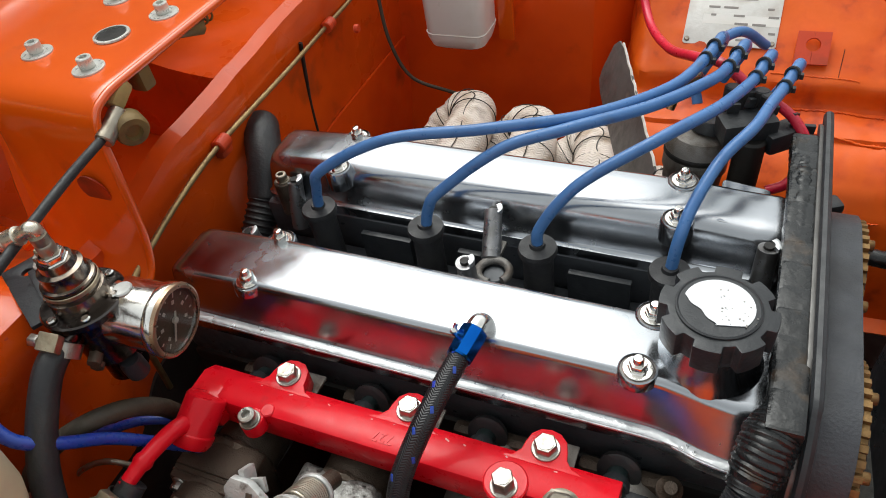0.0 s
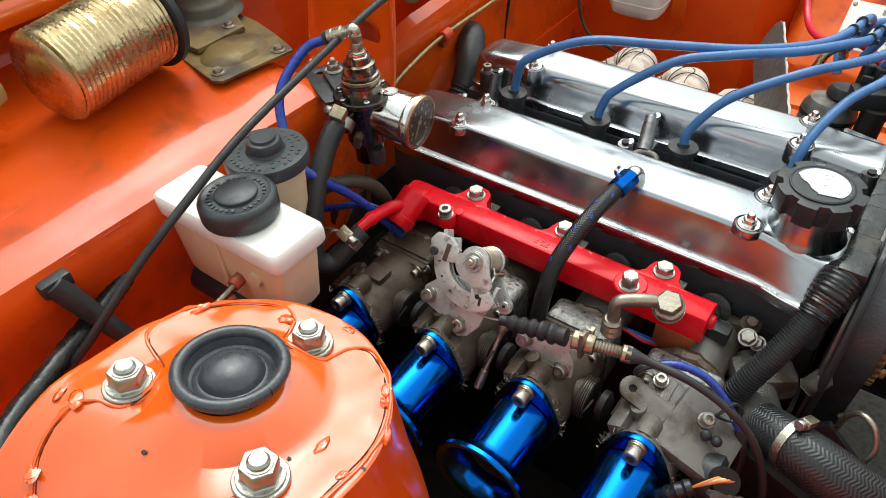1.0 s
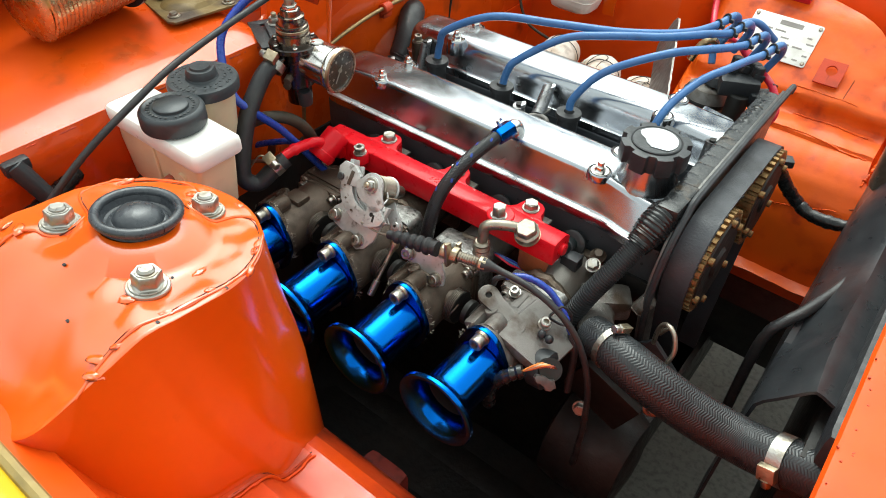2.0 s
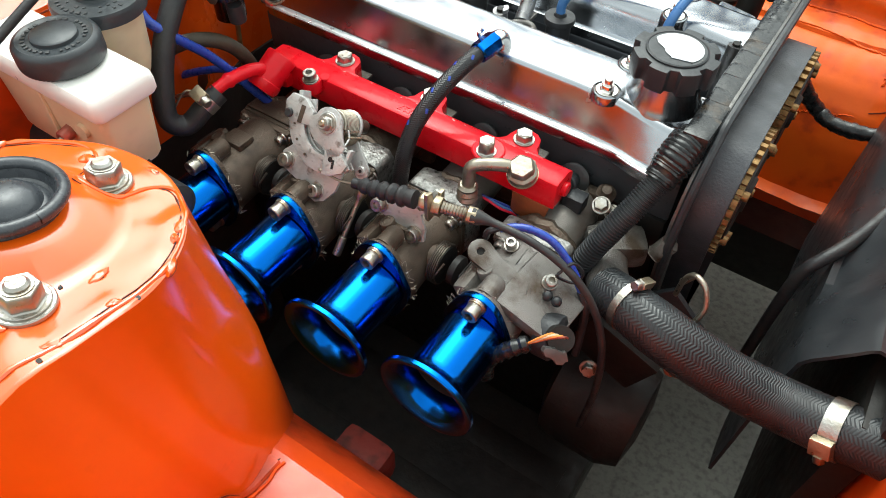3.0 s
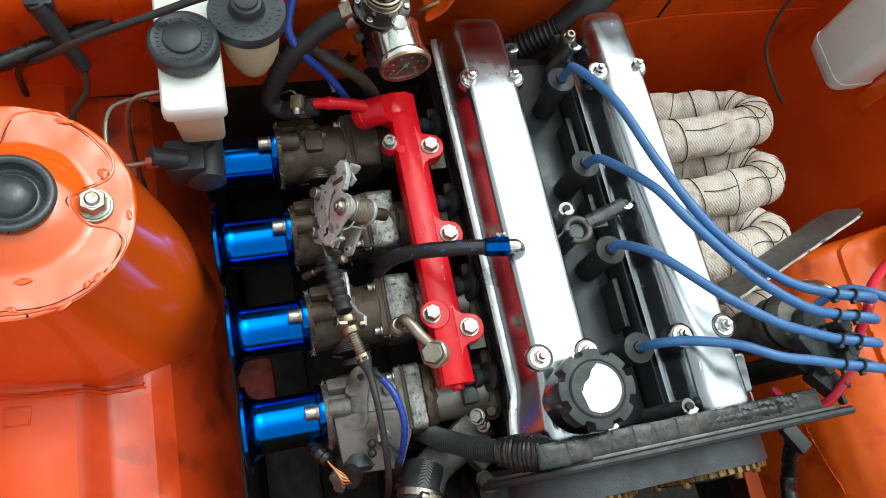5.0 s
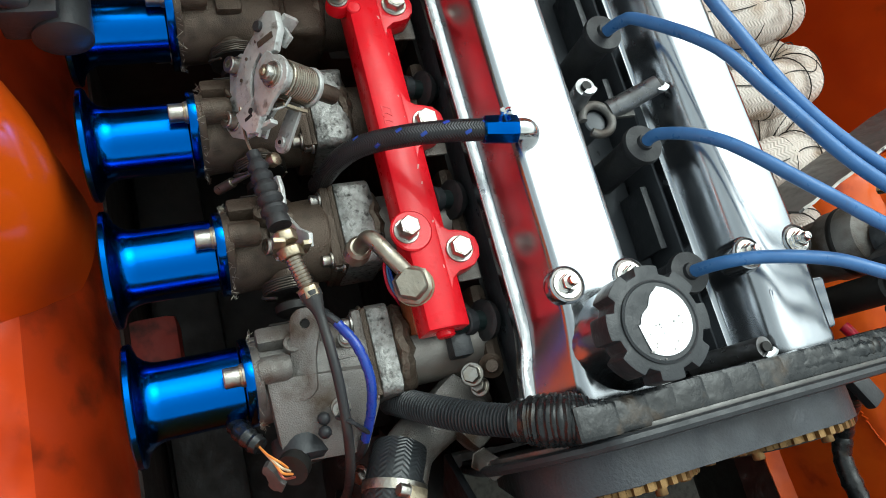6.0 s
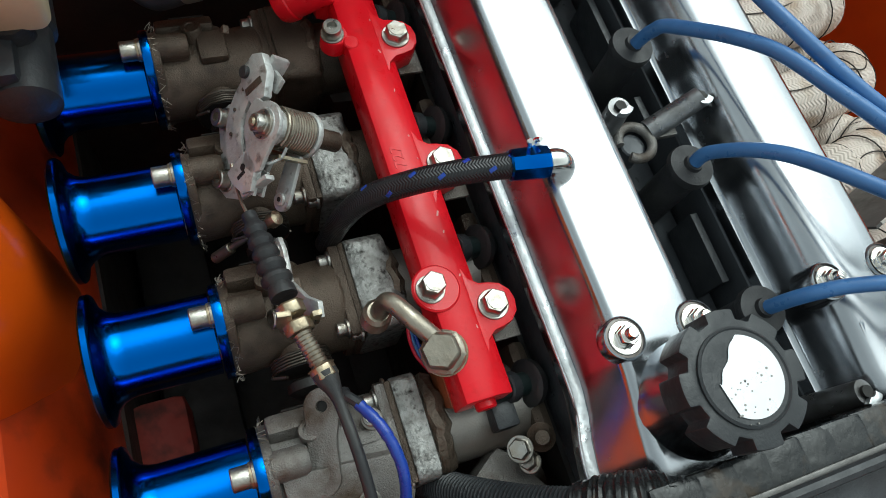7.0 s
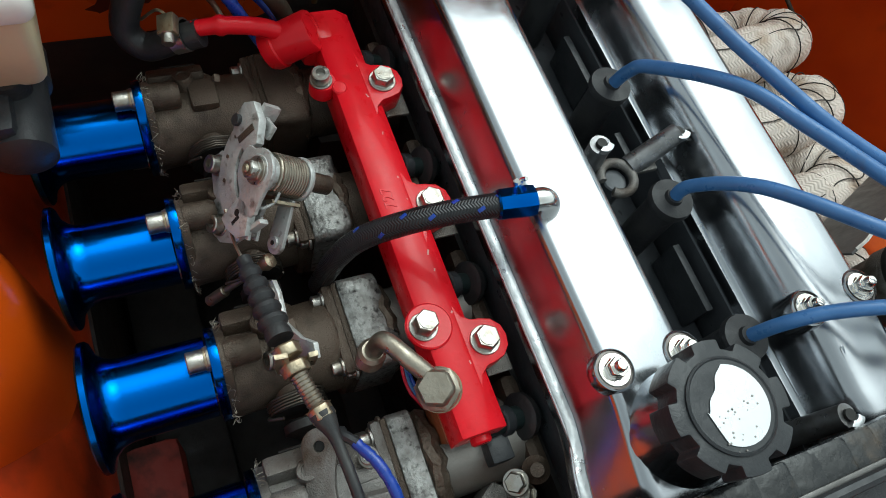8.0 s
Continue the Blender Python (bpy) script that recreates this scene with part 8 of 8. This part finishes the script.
def radiator():
    th = thing("radiator", (0.50, 0.0, 0.35), "black radiator with a bent plastic shroud", "radiator")
    part("core", box((0.524, 0.02, 0.53), (0.022, 0.44, 0.36), 0.003), M_GREASE_SHADE, th)
    part("top_tank", box((0.535, 0.02, 0.735), (0.032, 0.46, 0.040), 0.010), M_BLACK, th)
    prof = [(0.462, 0.50), (0.465, 0.60), (0.467, 0.672), (0.4685, 0.690), (0.473, 0.699), (0.482, 0.711), (0.492, 0.725), (0.498, 0.7335), (0.5015, 0.7365), (0.506, 0.7355), (0.513, 0.732), (0.521, 0.729), (0.526, 0.733), (0.529, 0.745)]
    rows = []
    for y in span(-0.160, 0.185, 24):
        lift = 0.045 * ramp01(0.03, 0.12, y)
        rows.append([Vector((x + 0.0025 * noise.noise(Vector((y * 11, 0, z * 6))) + 0.004 * ramp01(-0.10, -0.20, y) - 0.010 * ramp01(0.05, 0.14, y) * ramp01(0.45, 0.50, x), y,
                             z + 0.004 * noise.noise(Vector((y * 9, 3, x * 20))) + lift * ramp01(0.60, 0.72, z) - 0.012 * math.exp(-((y + 0.055) / 0.03) ** 2) * (0.469 < x < 0.499))) for x, z in prof])
    part("shroud", sheet(rows, 0.003), M_SHROUD, th, "creased dull black shroud sheet")
    part("overflow_hose", tube([(0.520, 0.170, 0.735), (0.511, 0.118, 0.728), (0.498, 0.05, 0.722), (0.482, -0.002, 0.712), (0.468, -0.035, 0.702), (0.457, -0.052, 0.694), (0.449, -0.060, 0.680), (0.446, -0.062, 0.64), (0.446, -0.06, 0.52)], 0.0055, 12, 8), M_RUBBER, th)
    cp = part("filler_cap", lathe([(0.018, 0), (0.022, 0.002), (0.022, 0.009), (0.016, 0.012), (0, 0.012)], (0.478, 0.150, 0.815), (0, 0, 1), 30), M_PLATED, th, "radiator filler cap")
    part("cap_label", rod((0.478, 0.150, 0.8272), (0.478, 0.150, 0.8278), 0.016, 26), M_WHITE, cp)
    part("cap_ring", lathe([(0.013, 0.0130), (0.0165, 0.0132), (0.0165, 0.0137), (0.013, 0.0137)], (0.478, 0.150, 0.815), (0, 0, 1), 30, closed=False), M_CYAN, cp)
    part("filler_neck", rod((0.480, 0.152, 0.745), (0.478, 0.150, 0.815), 0.019, 24), M_BRONZE, th)


M_SHROUD = mat("dull_black_sheet", (0.020, 0.022, 0.025), 0.36, 0, (0.030, 0.032, 0.035), 22, bump=0.4, bscale=90)
M_CYAN = mat("cyan_print", (0.02, 0.40, 0.55), 0.5, bump=0)
radiator()


def front_clutter():
    lp = thing("headlamp_loom", (0.41, 0.27, 0.62), "thick black taped cable running to the radiator", "wiring loom")
    part("loom", tube([(0.362, 0.185, 0.705), (0.372, 0.195, 0.690), (0.384, 0.20, 0.672), (0.400, 0.205, 0.655), (0.424, 0.20, 0.647), (0.463, 0.20, 0.651), (0.502, 0.20, 0.668)], 0.0085, 14, 8, radius=lambda u, k: 0.008 + 0.002 * noise.noise(Vector((k * 0.6, 0, 0)))), M_TAPE, lp)
    part("lug", box((0.368, 0.182, 0.712), (0.030, 0.016, 0.010), 0.003, Matrix.Rotation(0.5, 4, "Z")), M_BLACK, lp)
    alt = thing("alternator", (0.36, -0.12, 0.50), "dark alternator low beside the engine block", "alternator")
    part("case", lathe([(0.03, 0), (0.055, 0.008), (0.058, 0.030), (0.058, 0.07), (0.050, 0.09), (0.02, 0.095)], (0.30, -0.150, 0.50), (1, 0, 0), 28), M_GREASE_SHADE, alt)
    part("bracket", box((0.345, -0.165, 0.605), (0.07, 0.012, 0.05), 0.003, Matrix.Rotation(0.4, 4, "Y")), M_GREASE_SHADE, alt)
    bolt(alt, (0.395, -0.176, 0.640), (0.6, -0.5, 0.4), 0.007, 0.007, M_ZINC, 0.009)
    bolt(alt, (0.335, -0.19, 0.60), (0.2, -0.8, 0.4), 0.006, 0.006, M_ZINC, 0.008)
    sb = thing("hose_support", (0.39, -0.14, 0.62), "black bent steel support arm below the hose", "bracket")
    part("arm", box((0.385, -0.135, 0.63), (0.090, 0.006, 0.05), 0.002, Matrix.Rotation(0.75, 4, "Y")), M_BLACK, sb)


front_clutter()


# red darkened in its colour for the low light down there
M_RED_SHADED = mat("red_darkened_for_shade", (0.24, 0.028, 0.018), 0.7, 0, (0.14, 0.02, 0.015), 30, bump=0.5, bscale=120, dirt=(0.04, 0.02, 0.015), dscale=40, dlo=0.5)


def sensor_and_wires():
    th = thing("throttle_sensor", (0.318, -0.245, 0.70), "black throttle position sensor with its wiring plug", "sensor")
    part("body", lathe([(0.017, 0), (0.018, 0.002), (0.018, 0.014), (0.014, 0.017), (0, 0.017)], (0.302, -0.240, 0.690), (1, 0, 0.1), 28), M_BLACK, th)
    n = 40
    gear = []
    for k in range(n):
        a = 2 * math.pi * k / n
        r = 0.0138 + (0.0020 if (k // 3) % 2 else 0)
        gear.append((r * math.cos(a), r * math.sin(a)))
    part("clip_ring", slab(gear, 0.006, Matrix.Translation((0.322, -0.250, 0.706)) @ aim((0.6, -0.55, 0.6)), 0.0008, holes=((0, 0, 0.0062),)), M_TIN, th, "grey notched clip ring")
    part("plug", rod((0.318, -0.246, 0.702), (0.322, -0.250, 0.708), 0.010, 18), M_GREASE_SHADE, th)
    for k in range(4):
        part("wire", tube([(0.320 + 0.002 * k, -0.252 + 0.001 * k, 0.712), (0.316 + 0.003 * k, -0.256, 0.718 + 0.001 * k), (0.310 + 0.002 * k, -0.262 + 0.001 * k, 0.715), (0.303, -0.266, 0.706)], 0.0008, 6), (M_WIRE_O, M_CREAM, M_WIRE_O, M_REDNUT)[k], th)
    part("tape_end", tube([(0.304, -0.265, 0.707), (0.292, -0.274, 0.698), (0.280, -0.276, 0.676), (0.276, -0.268, 0.64)], 0.006, 10, 8, radius=lambda u, k: 0.0055 + 0.0006 * (k % 3)), M_TAPE, th)
    bw = thing("taped_sensor_wire", (0.28, -0.205, 0.73), "wire wrapped in glossy blue tape over the throttle body", "wire")
    part("tape", tube([(0.246, -0.211, 0.741), (0.262, -0.203, 0.744), (0.282, -0.198, 0.738), (0.300, -0.199, 0.724), (0.315, -0.203, 0.706)], 0.0048, 12, 10, radius=lambda u, k: 0.0031 + 0.0007 * noise.noise(Vector((k * 0.8, 3, 0)))), M_BLUE_TAPE, bw)
    part("core", tube([(0.236, -0.214, 0.728), (0.239, -0.216, 0.738), (0.247, -0.210, 0.742)], 0.0028, 8), M_BLACK, bw)
    part("core", tube([(0.314, -0.203, 0.707), (0.322, -0.206, 0.690), (0.325, -0.21, 0.64)], 0.0034, 8), M_BLACK, bw)
    ct = thing("cable_tie", (0.308, -0.21, 0.72), "black cable tie joining the throttle cable and the wire", "cable tie", "cable ties")
    part("loop", tube([(0.300, -0.222, 0.738), (0.306, -0.214, 0.745), (0.312, -0.204, 0.728), (0.308, -0.206, 0.716), (0.298, -0.216, 0.726), (0.300, -0.222, 0.738)], 0.0012, 6, 8), M_BLACK, ct)
    for k in range(2):
        bm = bmesh.new()
        bmesh.ops.create_uvsphere(bm, u_segments=10, v_segments=8, radius=0.0042)
        bmesh.ops.translate(bm, verts=bm.verts, vec=(0.297 + 0.008 * k, -0.226 - 0.001 * k, 0.714))
        part("bead", bm, M_BLACK, ct)
    wp = thing("wing_block", (0.186, -0.328, 0.45), "red block low on the inner wing, darkened for low light", "rubber pad")
    part("pad", box((0.186, -0.328, 0.475), (0.055, 0.045, 0.05), 0.010), M_RED_SHADED, wp)


sensor_and_wires()
